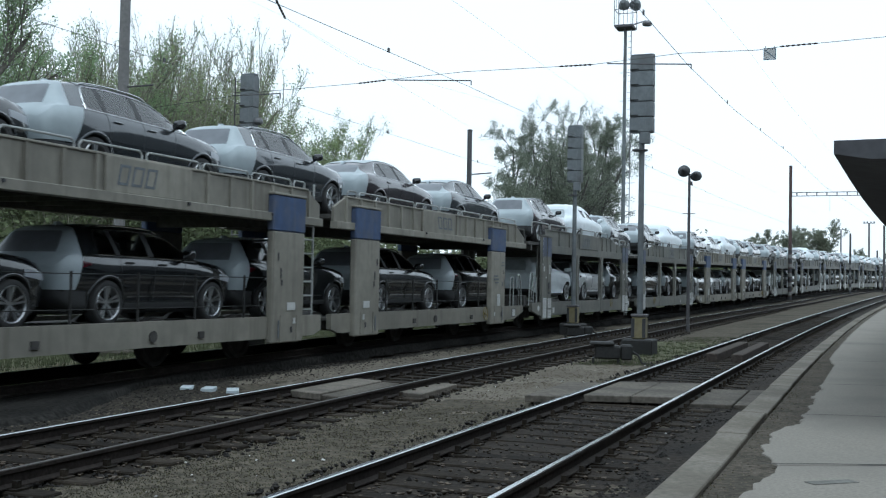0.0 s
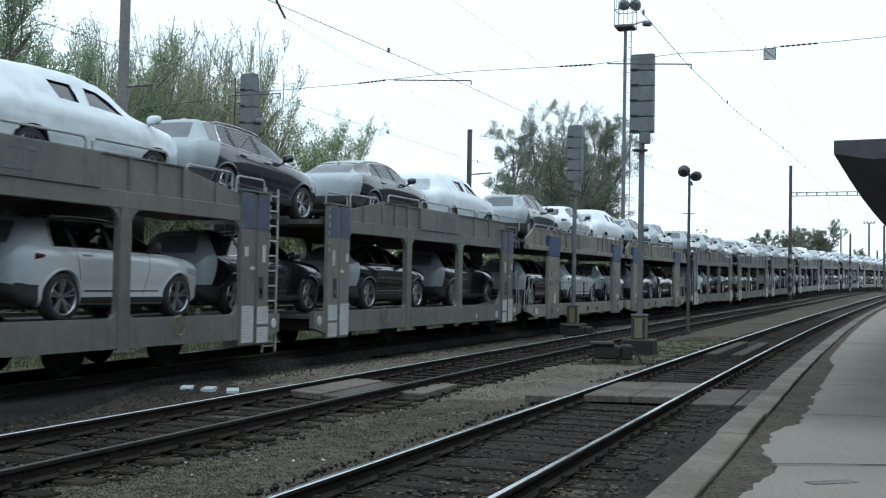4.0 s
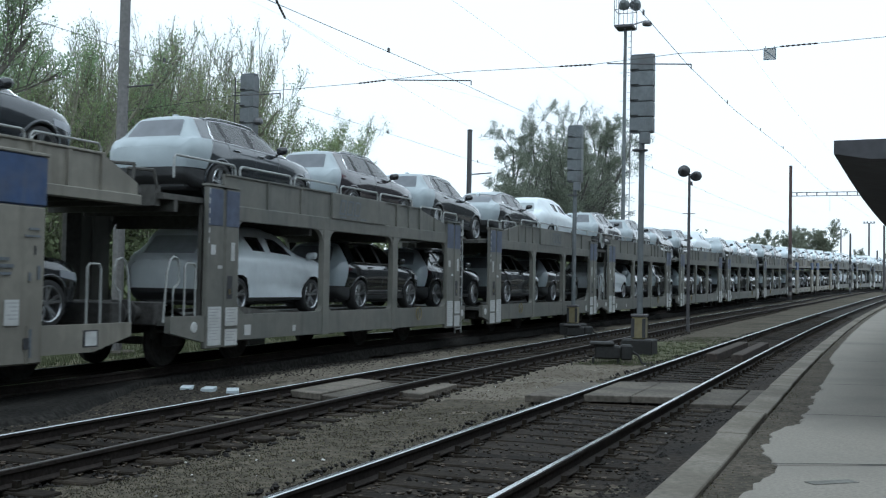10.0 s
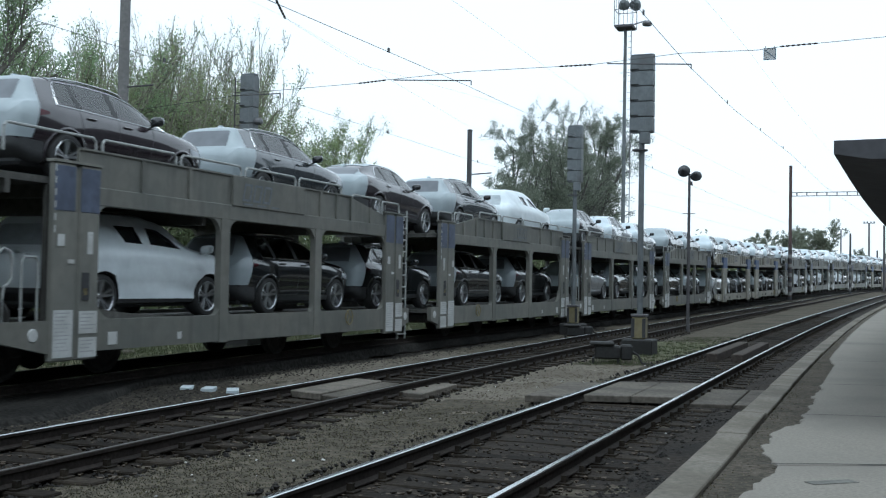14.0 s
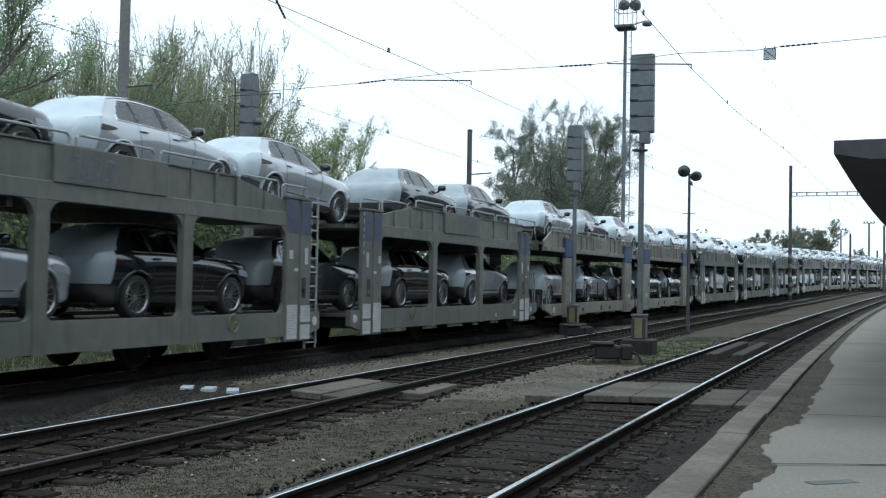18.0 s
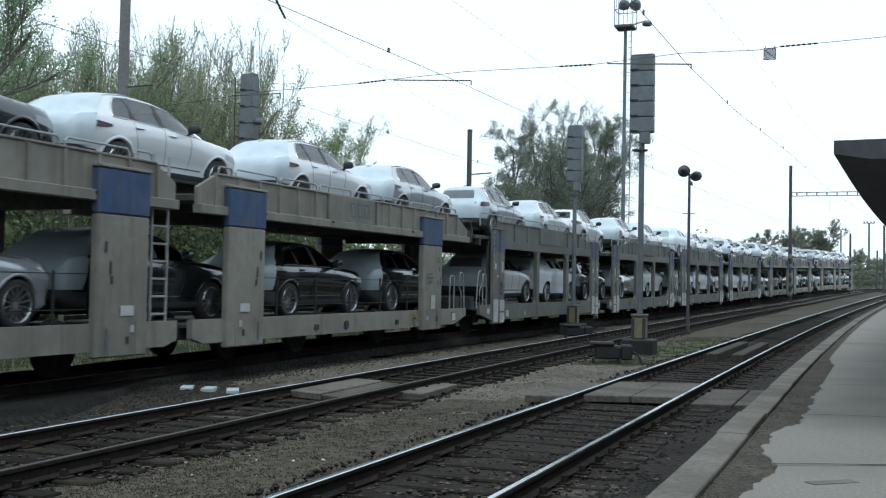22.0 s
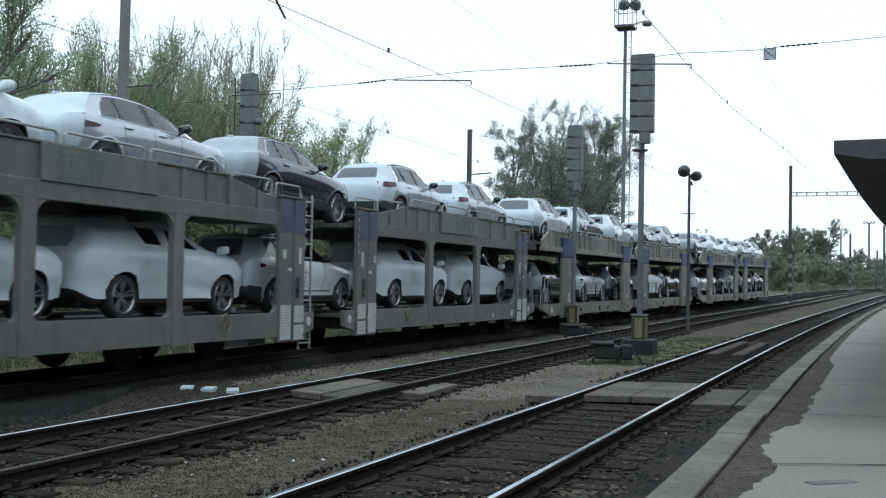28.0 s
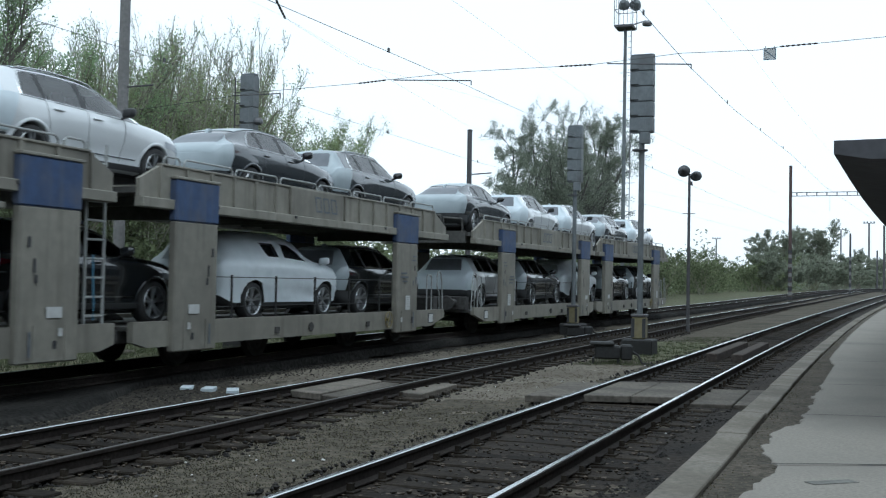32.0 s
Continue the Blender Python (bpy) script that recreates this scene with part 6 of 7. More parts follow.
def lamp_tower(x, y, top, cage, lamps, r, group="lighting towers"):
    z0 = ground_height(x, y)
    h = top - z0
    t = thing("lighting_tower", "tall slim lighting tower with a railed lamp platform" if lamps else "far thin lamp mast", "lamp mast", group, m=Matrix.Translation((x, y, z0)))
    bm = bmesh.new()
    rod(bm, (0, 0, -0.3), (0, 0, h), r * 1.3, r, sides=12)
    part("pole", bm, MAT["signal"] if lamps else MAT["galv"], t)
    if not lamps:
        part("crossbar", boxes((-cage, cage, -0.06, 0.06, h - 0.1, h + 0.1)), MAT["galv"], t)
        for dx in (-0.8, -0.3, 0.3, 0.8):
            part("lamp", boxes((dx * cage - 0.15, dx * cage + 0.15, -0.2, 0.2, h + 0.1, h + 0.45), bevel=0.04), MAT["galv"], t)
        return
    bm = bmesh.new()
    rod(bm, (0.42, 0, 1.0), (0.42, 0, h), 0.035, sides=6)
    z = 1.2
    while z < h:
        rod(bm, (0.2, 0, z), (0.42, 0, z), 0.02, sides=5)
        z += 0.4
    for z in (h - 3.2, h - 5.2, h - 8.0, h - 11):
        rod(bm, (-0.35, 0, z), (0.8, 0, z), 0.02, sides=5)
    part("ladder", bm, MAT["galv"], t)
    part("platform", boxes((-cage, cage, -cage, cage, h - 0.1, h + 0.12), bevel=0.05), MAT["mast"], t)
    bm = bmesh.new()
    for sx in (-1, 1):
        for sy in (-1, 1):
            rod(bm, (sx * cage, sy * cage, h), (sx * cage, sy * cage, h + 2.4), 0.03, sides=5)
    for zz in (h + 1.2, h + 2.4):
        pipe(bm, [(cage, cage, zz), (cage, -cage, zz), (-cage, -cage, zz), (-cage, cage, zz), (cage, cage, zz)], 0.028, 5)
    for k in range(-2, 3):
        rod(bm, (k * cage / 2.5, -cage, h), (k * cage / 2.5, -cage, h + 2.4), 0.018, sides=5)
    part("cage", bm, MAT["galv"], t)
    for dx, dy, zz, rr in ((-0.05, -0.8, 2.35, 0.42), (0.85, -0.6, 2.2, 0.42), (-0.9, -0.5, 2.5, 0.32), (0.05, -0.9, 1.4, 0.4), (1.05, -0.3, 1.45, 0.42)):
        bm = bmesh.new()
        lathe(bm, [(0.0, 0.0), (rr, 0.05), (rr, 0.12), (rr * 0.75, 0.35), (0.15, 0.6), (0, 0.62)], Matrix.Translation((dx * cage, dy * cage, h + zz)) @ Matrix.Rotation(math.radians(70), 4, "X") @ Matrix.Rotation(dx * 0.5, 4, "Y"), 16)
        part("floodlight", bm, MAT["signal"], t)
    bm = bmesh.new()
    rod(bm, (cage, -0.4, h + 0.1), (cage + 0.9, -0.6, h + 0.25), 0.05, sides=6)
    lathe(bm, [(0, -0.15), (0.3, -0.1), (0.36, 0.05), (0.2, 0.22), (0, 0.25)], Matrix.Translation((cage + 1.0, -0.6, h)), 14)
    part("street_light", bm, MAT["galv"], t)


def wire(points, r, label, name="overhead_wire", sag=0.0, lane=None):
    bm = bmesh.new()
    pts = []
    for a, b in zip(points, points[1:]):
        a, b = Vector(a), Vector(b)
        for i in range(12):
            f = i / 12
            p = a.lerp(b, f)
            p.z -= sag * 4 * f * (1 - f)
            pts.append(p)
    pts.append(Vector(points[-1]))
    tube(bm, pts, r, 5)
    return tagged(part(name, bm, MAT["wire"]), label, "wire", "overhead wires")


def insulator(a, b, r=0.06):
    a, b = Vector(a), Vector(b)
    bm = bmesh.new()
    d = (b - a).length
    prof, n = [(0.015, 0)], 7
    for i in range(n):
        z = d * (i + 0.5) / n
        prof += [(r * 0.5, z - d * 0.06), (r, z - d * 0.03), (r, z + d * 0.02), (r * 0.5, z + d * 0.05)]
    prof.append((0.015, d))
    q = (b - a).to_track_quat("Z", "Y").to_matrix().to_4x4()
    lathe(bm, prof, Matrix.Translation(a) @ q, 8)
    return tagged(part("insulator", bm, MAT["insulator"]), "dark slim ribbed insulator in an overhead wire", "insulator", "insulators")


SPAN_Y = 21.4


def make_wires():
    runs = {"near": ([(-34, 5.8), (16.8, 6.0), (21.4, 6.03), (28.3, 6.24), (44.0, 6.95), (62.0, 7.25), (102.0, 8.0)], [(-34, 8.0), (21.4, 7.7), (30.0, 8.3), (44.0, 8.8), (102.0, 9.6)]),
            "middle": ([(-34, 5.3), (12.8, 5.52), (21.4, 5.84), (25.5, 5.93), (60.0, 6.5), (102.0, 6.6)], [(-34, 7.2), (20.0, 7.4), (33.0, 7.4), (102.0, 8.6)]),
            "train": ([(-34, 5.7), (21.4, 5.8), (34.0, 5.75), (100.0, 6.5)], [(-34, 8.0), (21.4, 7.7), (33.0, 6.85), (60.0, 7.0), (100.0, 8.2)])}
    for lane, (con, mes) in runs.items():
        con = [Vector((lane_x(lane, q), q, z)) for q, z in con]
        mes = [Vector((lane_x(lane, q), q, z)) for q, z in mes]
        wire(con, 0.0055, "thin overhead contact wire above a track")
        wire(mes, 0.0022, "thin carrying wire of the overhead line")

        def along(pts, y):
            for a, b in zip(pts, pts[1:]):
                if a.y <= y <= b.y:
                    return a.lerp(b, (y - a.y) / (b.y - a.y))
        for y in (10.5, 17.0, 27.0, 34.0, 41.0, 50.0):
            p = along(con, y)
            bm = bmesh.new()
            box(bm, p.x - 0.012, p.x + 0.012, p.y - 0.03, p.y + 0.03, p.z - 0.01, p.z + 0.07)
            tagged(part("dropper_clip", bm, MAT["wire"]), "small dark clip on the contact wire", "clip", "wire clips")
    # cross span over all tracks with its steady arms
    y = SPAN_Y
    pts = [(-17.0, y, 5.7), (-13.1, y, 6.0), (-10.71, y, 6.06), (-10.05, y, 6.1), (-8.18, y, 6.18), (-6.1, y, 6.17), (-5.41, y, 6.17), (-3.62, y, 6.29), (-2.17, y, 6.26), (-1.7, y, 6.3), (-1.06, y, 6.32), (7.0, y, 6.6)]
    wire(pts, 0.0065, "cross-span wire hung over all the tracks")
    insulator((-10.71, y, 6.06), (-10.05, y, 6.1), 0.02)
    # thin carrying wire that crosses high over the near tracks
    far = [(-6.64, 9.8, 5.93), (-7.84, 13.0, 5.61), (-8.14, 13.8, 5.53), (-10.01, 20.0, 6.18), (-13.4, 45.0, 9.0)]
    wire(far, 0.0022, "thin carrying wire that crosses over the near tracks")
    insulator(far[1], far[2], 0.019)
    insulator((-6.1, y, 6.17), (-5.41, y, 6.17), 0.02)
    insulator((-1.75, y, 6.3), (-1.06, y, 6.32), 0.018)
    for a, b in (((-14.0, y, 5.94), (-12.7, y, 5.93)), ((-9.86, y, 6.09), (-8.04, y, 5.98)), ((-5.1, y, 6.17), (-3.42, y, 6.06))):
        bm = bmesh.new()
        rod(bm, a, b, 0.013, sides=6)
        rod(bm, b, (b[0], b[1], b[2] - 0.1), 0.012, sides=6)
        tagged(part("steady_arm", bm, MAT["mast"]), "thin steady arm that holds the contact wire", "steady arm", "steady arms")
    bm = bmesh.new()
    box(bm, -0.115, 0.115, -0.008, 0.008, -0.23, 0.0)
    t = part("hanging_sign", bm, MAT["plate"], m=Matrix.Translation((-1.93, y - 0.03, 6.28)))
    tagged(t, "small square pale sign with a thin border hung on the wire", "sign")
    part("border", boxes((-0.115, 0.115, -0.014, -0.008, -0.012, 0.0), (-0.115, 0.115, -0.014, -0.008, -0.23, -0.218), (-0.115, -0.103, -0.014, -0.008, -0.218, -0.012), (0.103, 0.115, -0.014, -0.008, -0.218, -0.012)), MAT["ink_blue"], t)
    bm = bmesh.new()
    box(bm, -0.12, 0.12, -0.012, -0.008, -0.008, 0.008, m=Matrix.Translation((0, 0, -0.115)) @ Matrix.Rotation(0.7, 4, "Y"))
    part("stroke", bm, MAT["ink_blue"], t)
    for dx in (-0.08, 0.08):
        part("hook", rod(bmesh.new(), (dx, 0.0, -0.01), (dx, 0.02, 0.04), 0.006, sides=4), MAT["wire"], t)
    tagged(part("span_pole", rod(bmesh.new(), (7.0, y, 0.1), (7.0, y, 9), 0.15, 0.12), MAT["mast"]), "grey steel mast of the overhead line on the platform", "mast")


# ---------- trees ----------
def make_tree(name, label, x, y, height, spread, seed, bark, leaf, leaves=9000, leaf_size=0.12, stems=1, droop=0.0, base=0.25, fork=(9, 7, 6), twig=0.01, upright=0.0, group="trees"):
    """Stems that fork into limbs, shoots and twigs, and small leaves along the twigs. upright: how steeply the shoots rise; droop: how far they hang."""
    rnd = random.Random(seed)
    z0 = ground_height(x, y)
    t = thing(name, label, "tree", group, m=Matrix.Translation((x, y, z0 - 0.1)))
    segs, twigs = [], []
    steps = (7, 4, 3, 2)

    def grow(p, d, length, r, level):
        n = steps[level]
        line = [p.copy()]
        for i in range(n):
            bendy = 0.1 + 0.05 * level
            d = (d + Vector((rnd.gauss(0, bendy), rnd.gauss(0, bendy), rnd.gauss(0, bendy) + 0.16 * upright * (level > 0) - droop * 0.22 * level))).normalized()
            q = p + d * (length / n)
            r2 = max(twig * 0.6, r * (1 - 0.75 / n))
            segs.append((p.copy(), q.copy(), r, r2, 6 if level == 0 else 4 if level == 1 else 3))
            p, r = q, r2
            line.append(p.copy())
        if level == 3 or level == len(fork):
            twigs.append(line)
            return
        if level == len(fork) - 1:
            twigs.append(line[-2:])
        for k in range(fork[level]):
            f = (0.22 if level == 0 else 0.15) + (1.0 - 0.2) * (k + rnd.random()) / fork[level]
            f = min(f, 0.999) * n
            i = int(f)
            o = line[i].lerp(line[i + 1], f - i)
            along = (line[i + 1] - line[i]).normalized()
            side = Vector((rnd.gauss(0, 1), rnd.gauss(0, 1), rnd.gauss(0, 0.35))).normalized()
            nd = (along * (0.55 + 0.75 * upright) + side * (0.8 - 0.25 * upright) + Vector((0, 0, 0.25))).normalized()
            grow(o, nd, length * rnd.uniform(0.32, 0.55) * (1.15 - 0.5 * f / n), max(twig, r * 0.4 + (0.35 * base * 0.4 ** level) * (1 - f / n)), level + 1)

    for k in range(stems):
        a = 2 * math.pi * k / max(1, stems) + rnd.random()
        lean = 0.08 if stems == 1 else rnd.uniform(0.08, 0.42)
        d = Vector((math.cos(a) * lean, math.sin(a) * lean, 1)).normalized()
        o = Vector((math.cos(a), math.sin(a), 0)) * (0.0 if stems == 1 else (0.06 if name == "bush" else 0.3) * spread * rnd.random())
        grow(o, d, height * rnd.uniform(0.7, 1.0), base * (1 if stems == 1 else 0.6), 0)
    top = max(b.z for _, b, *_ in segs)
    wide = sorted(max(abs(b.x), abs(b.y)) for _, b, *_ in segs)[int(len(segs) * 0.985)]
    fz, fx = height / top, spread / wide
    fit = lambda c: Vector((c.x * fx, c.y * fx, c.z * fz))
    verts, faces = [], []
    for p, q, r0, r1, sides in segs:
        p, q = fit(p), fit(q)
        w = (q - p).normalized()
        u = w.orthogonal().normalized()
        v = w.cross(u)
        k = len(verts)
        for i in range(sides):
            a = 2 * math.pi * i / sides
            o = u * math.cos(a) + v * math.sin(a)
            verts.append(p + o * r0)
            verts.append(q + o * r1)
        for i in range(sides):
            j = (i + 1) % sides
            faces.append((k + 2 * i, k + 2 * j, k + 2 * j + 1, k + 2 * i + 1))
    me = bpy.data.meshes.new("trunk")
    me.from_pydata(verts, [], faces)
    me.materials.append(MAT[bark])
    o = new("trunk", me)
    o.parent = t
    verts, faces = [], []
    leafy = [w for w in twigs if rnd.random() < 0.8]
    while len(faces) < leaves:
        line = rnd.choice(leafy)
        if upright > 0.5 and rnd.random() < (line[-1].z * fz / height - 0.5) * 1.8:
            continue
        i = rnd.randrange(len(line) - 1)
        tip, loose = fit(line[i].lerp(line[i + 1], rnd.random())), 0.14 if not droop else 0.16
        for _ in range(3 if not droop else 6):
            c = tip + Vector((rnd.gauss(0, loose), rnd.gauss(0, loose), rnd.gauss(0, loose) - abs(rnd.gauss(0, droop))))
            s = leaf_size * rnd.uniform(0.5, 1.25)
            u = Vector((rnd.gauss(0, 1), rnd.gauss(0, 1), rnd.gauss(0, 1) - 2 * droop)).normalized()
            v = u.orthogonal().normalized()
            k = len(verts)
            verts += [c - u * s, c + v * s * 0.5, c + u * s, c - v * s * 0.5]
            faces.append((k, k + 1, k + 2, k + 3))
    me = bpy.data.meshes.new("crown")
    me.from_pydata(verts, [], faces)
    me.materials.append(MAT[leaf])
    o = new("crown", me)
    o.parent = t
    return t


def make_bush(x, y, h, spread, seed, leaf, leaves=3000, size=0.13, label="leafing bush beside the tracks"):
    t = make_tree("bush", label, x, y, h, spread, seed, "twig", leaf, leaves, size, 6, 0.0, 0.07, (6, 5), 0.012, 0.25, "bushes")
    t["category"] = "bush"


def make_woods():
    """Far woods and scrub that close the view behind the tracks."""
    rnd = random.Random(21)
    verts, faces = [], []
    for n in range(500):
        y = rnd.uniform(-60, 520) if n < 420 else rnd.uniform(290, 350)
        x = lane_x("train", min(y, 300)) - rnd.uniform(26, 60) - (0.02 * max(0, y - 150)) if n < 420 else rnd.uniform(-16, 7)
        z = ground_height(x, y)
        h = (rnd.uniform(3.5, 7.5) if rnd.random() < 0.7 else rnd.uniform(7, 11)) * (1.0 if y < 200 else 0.6)
        w = rnd.uniform(2.0, 4.5)
        for _ in range(110 if y < 200 else 200):
            r, a, f = w * math.sqrt(rnd.random()), rnd.uniform(0, 6.283), rnd.random() ** 0.8
            c = Vector((x + r * math.cos(a), y + r * math.sin(a), z + h * f * (1 - 0.35 * (r / w) ** 2)))
            s = rnd.uniform(0.14, 0.38)
            u = Vector((rnd.gauss(0, 1), rnd.gauss(0, 1), rnd.gauss(0, 1))).normalized()
            v = u.orthogonal().normalized()
            k = len(verts)
            verts += [c - u * s, c + v * s * 0.6, c + u * s, c - v * s * 0.6]
            faces.append((k, k + 1, k + 2, k + 3))
    me = bpy.data.meshes.new("far_woods")
    me.from_pydata(verts, [], faces)
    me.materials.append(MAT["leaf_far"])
    tagged(new("far_woods", me), "grey-green scrub and woods far behind the railway", "woods", kind="stuff")


def make_scrub():
    """A dense tangle of low growth along the foot of the trees."""
    rnd = random.Random(43)
    verts, faces = [], []
    for n in range(600):
        tall = n >= 330
        y = rnd.uniform(24, 50) if tall else 6 + 190 * rnd.random() ** 1.4
        x = lane_x("train", y) - (rnd.uniform(13.5, 18) if tall else rnd.uniform(12.5, 22))
        z, h, w = ground_height(x, y), rnd.uniform(5.5, 8.2 + 0.2 * min(14, y - 24) - 0.3 * max(0, y - 45)) if tall else rnd.uniform(2.2, 4.8), rnd.uniform(1.2, 2.4)
        for _ in range(440 if tall else 190):
            r, a, f = w * math.sqrt(rnd.random()), rnd.uniform(0, 6.283), rnd.random() ** 0.8
            c = Vector((x + r * math.cos(a), y + r * math.sin(a), z + h * f * (1 - 0.4 * (r / w) ** 2)))
            s = rnd.uniform(0.045, 0.095) if tall else rnd.uniform(0.08, 0.2)
            u = Vector((rnd.gauss(0, 1), rnd.gauss(0, 1), rnd.gauss(0, 1))).normalized()
            v = u.orthogonal().normalized()
            k = len(verts)
            verts += [c - u * s, c + v * s * 0.55, c + u * s, c - v * s * 0.55]
            faces.append((k, k + 1, k + 2, k + 3))
    me = bpy.data.meshes.new("scrub")
    me.from_pydata(verts, [], faces)
    me.materials.append(MAT["leaf_bush"])
    tagged(new("scrub", me), "dense green scrub along the foot of the trees", "scrub", kind="stuff")


def scatter(name, label, count, place, size, material, seed, flat=0.6, kind_word="stones"):
    """Many small loose pieces lying on the ground, as one object."""
    rnd = random.Random(seed)
    verts, faces = [], []
    for _ in range(count):
        x, y, z = place(rnd)
        s = size * rnd.uniform(0.45, 1.3)
        a = rnd.uniform(0, 6.283)
        ca, sa = math.cos(a) * s, math.sin(a) * s
        k = len(verts)
        e = rnd.uniform(0.6, 1.0)
        verts += [(x + ca, y + sa, z + 0.2 * s), (x - sa * e, y + ca * e, z + 0.1 * s), (x - ca * 0.9, y - sa * 0.9, z + 0.15 * s), (x + sa * e, y - ca * e, z), (x + 0.2 * ca, y + 0.2 * sa, z + flat * s * rnd.uniform(0.7, 1.4)), (x, y, z - s)]
        for i in range(4):
            faces.append((k + i, k + (i + 1) % 4, k + 4))
            faces.append((k + (i + 1) % 4, k + i, k + 5))
    me = bpy.data.meshes.new(name)
    me.from_pydata(verts, [], faces)
    me.materials.append(MAT[material])
    return tagged(new(name, me), label, kind_word, kind="stuff")


def blades(name, label, count, place, height, material, seed):
    rnd = random.Random(seed)
    verts, faces = [], []
    for _ in range(count):
        x, y, z = place(rnd)
        for _ in range(5):
            h = height * rnd.uniform(0.5, 1.3)
            a = rnd.uniform(0, 6.283)
            lx, ly = math.cos(a) * h * rnd.uniform(0.1, 0.7), math.sin(a) * h * rnd.uniform(0.1, 0.7)
            px, py = x + rnd.gauss(0, 0.05), y + rnd.gauss(0, 0.05)
            w = 0.006 + 0.004 * rnd.random()
            k = len(verts)
            verts += [(px - w, py, z), (px + w, py, z), (px + lx, py + ly, z + h)]
            faces.append((k, k + 1, k + 2))
    me = bpy.data.meshes.new(name)
    me.from_pydata(verts, [], faces)
    me.materials.append(MAT[material])
    return tagged(new(name, me), label, "grass", kind="stuff")


def near_y(rnd, a, b):
    return a + (b - a) * rnd.random() ** 1.7


def make_litter():
    def on_lane(lane, half, z, a, b):
        def f(rnd):
            y = near_y(rnd, a, b)
            return lane_x(lane, y) + rnd.uniform(-half, half), y, rise(y) + z
        return f

    def between(x0, x1, a, b):
        def f(rnd):
            y = near_y(rnd, a, b)
            x = rnd.uniform(x0, x1) + lane_x("near", y) + 3.48
            return x, y, ground_height(x, y)
        return f
    scatter("ballast_stones", "loose dark ballast stones between the rails", 4500, on_lane("near", 1.5, -0.15, 5, 45), 0.034, "stone_dark", 1)
    scatter("ballast_stones", "loose dark ballast stones on the middle track", 4000, on_lane("middle", 1.5, -0.205, 7, 45), 0.036, "stone_dark", 2)
    scatter("gravel", "loose gravel between platform and track", 7000, between(-2.3, -1.3, 5, 40), 0.026, "stone_dark", 4)
    scatter("gravel", "loose gravel on the bare earth between the tracks", 9000, between(-6.6, -4.4, 6, 40), 0.014, "stone", 5)
    scatter("gravel", "loose gravel beside the train's track", 4000, between(-10.6, -9.0, 8, 40), 0.02, "stone", 6)
    scatter("gravel", "dark oily gravel that softens the edge of the shade-coloured earth", 5000, lambda rnd: (lambda y: (lambda x: (x, y, ground_height(x, y)))(lane_x("train", y) + 1.1 + abs(rnd.gauss(0, 0.55)) + 1.6 * min(1.0, max(0.0, (16.5 - y) / 3.0)) * rnd.random()))(near_y(rnd, 9, 45)), 0.026, "stone_dark", 16)
    scatter("pale_pebbles", "scattered pale pebbles and scraps of paper", 130, between(-6.6, -1.6, 6, 30), 0.022, "stone_pale", 7)
    scatter("dead_leaves", "dead brown leaves between the sleepers", 3600, between(-4.6, -1.4, 6, 26), 0.034, "dry_leaf", 8, 0.1, "leaves")
    scatter("dead_leaves", "dead leaves and scraps lying on the sleepers", 2600, on_lane("near", 1.3, -0.132, 5.5, 34), 0.03, "dry_leaf", 28, 0.12, "leaves")
    scatter("dead_leaves", "dead leaves and scraps on the middle track", 1500, on_lane("middle", 1.3, -0.175, 8, 34), 0.03, "dry_leaf", 29, 0.12, "leaves")
    blades("dry_grass", "short dry grass tufts between the tracks", 650, between(-6.9, -4.9, 6.5, 26), 0.018, "dry_grass", 9)
    blades("moss_tufts", "short dark mossy tufts between the tracks", 2200, between(-6.9, -4.7, 6, 15), 0.012, "moss", 19)
    blades("verge_grass", "short green grass round the signal mast", 700, between(-6.6, -4.8, 25, 40), 0.05, "green_grass", 10)
    blades("verge_grass", "rough green grass beyond the train", 9000, lambda rnd: (lambda y, x: (x, y, ground_height(x, y)))(near_y(rnd, 8, 70), rnd.uniform(-23, -15.4)), 0.16, "green_grass", 11)
    scatter("gravel", "fine gravel and dirt behind the kerb stones", 3500, lambda rnd: (lambda y: (platform_edge(y) + rnd.uniform(0.32, 0.75), y, rise(y) + 0.173))(near_y(rnd, 5.5, 34)), 0.013, "stone", 31)
    blades("kerb_weeds", "small weeds along the platform kerb", 160, lambda rnd: (lambda y: (platform_edge(y) + rnd.uniform(0.28, 0.5), y, rise(y) + 0.165))(near_y(rnd, 6, 40)), 0.022, "dry_grass", 12)
    # white painted stones
    for x, y, a in ((-10.82, 15.4, 0.1), (-10.4, 15.42, -0.1), (-9.93, 15.42, 0.2)):
        bm = bmesh.new()
        box(bm, -0.1, 0.1, -0.13, 0.13, -0.1, 0.012, bevel=0.007)
        tagged(part("marker_stone", bm, MAT["film"], m=Matrix.Translation((x, y, -0.175)) @ Matrix.Rotation(a + 0.35, 4, "Z") @ Matrix.Rotation(0.07, 4, "X")), "flat white-painted marker stone on the earth", "stone", "marker stones")
    # point motors beside the tracks
    for x, y, a in ((-5.95, 25.4, 0.25), (-9.55, 36.0, 0.2)):
        t = thing("point_motor", "low black point motor box on short legs", "machine", "point motors", m=Matrix.Translation((x, y, ground_height(x, y))) @ Matrix.Rotation(a, 4, "Z"))
        part("housing", boxes((-0.3, 0.3, -0.25, 0.25, 0.1, 0.42), bevel=0.04), MAT["motor"], t)
        part("lid", boxes((-0.42, 0.16, -0.29, 0.29, 0.42, 0.5), bevel=0.03), MAT["motor"], t)
        part("drive_box", boxes((0.3, 0.58, -0.2, 0.2, 0.08, 0.44), bevel=0.04), MAT["motor"], t)
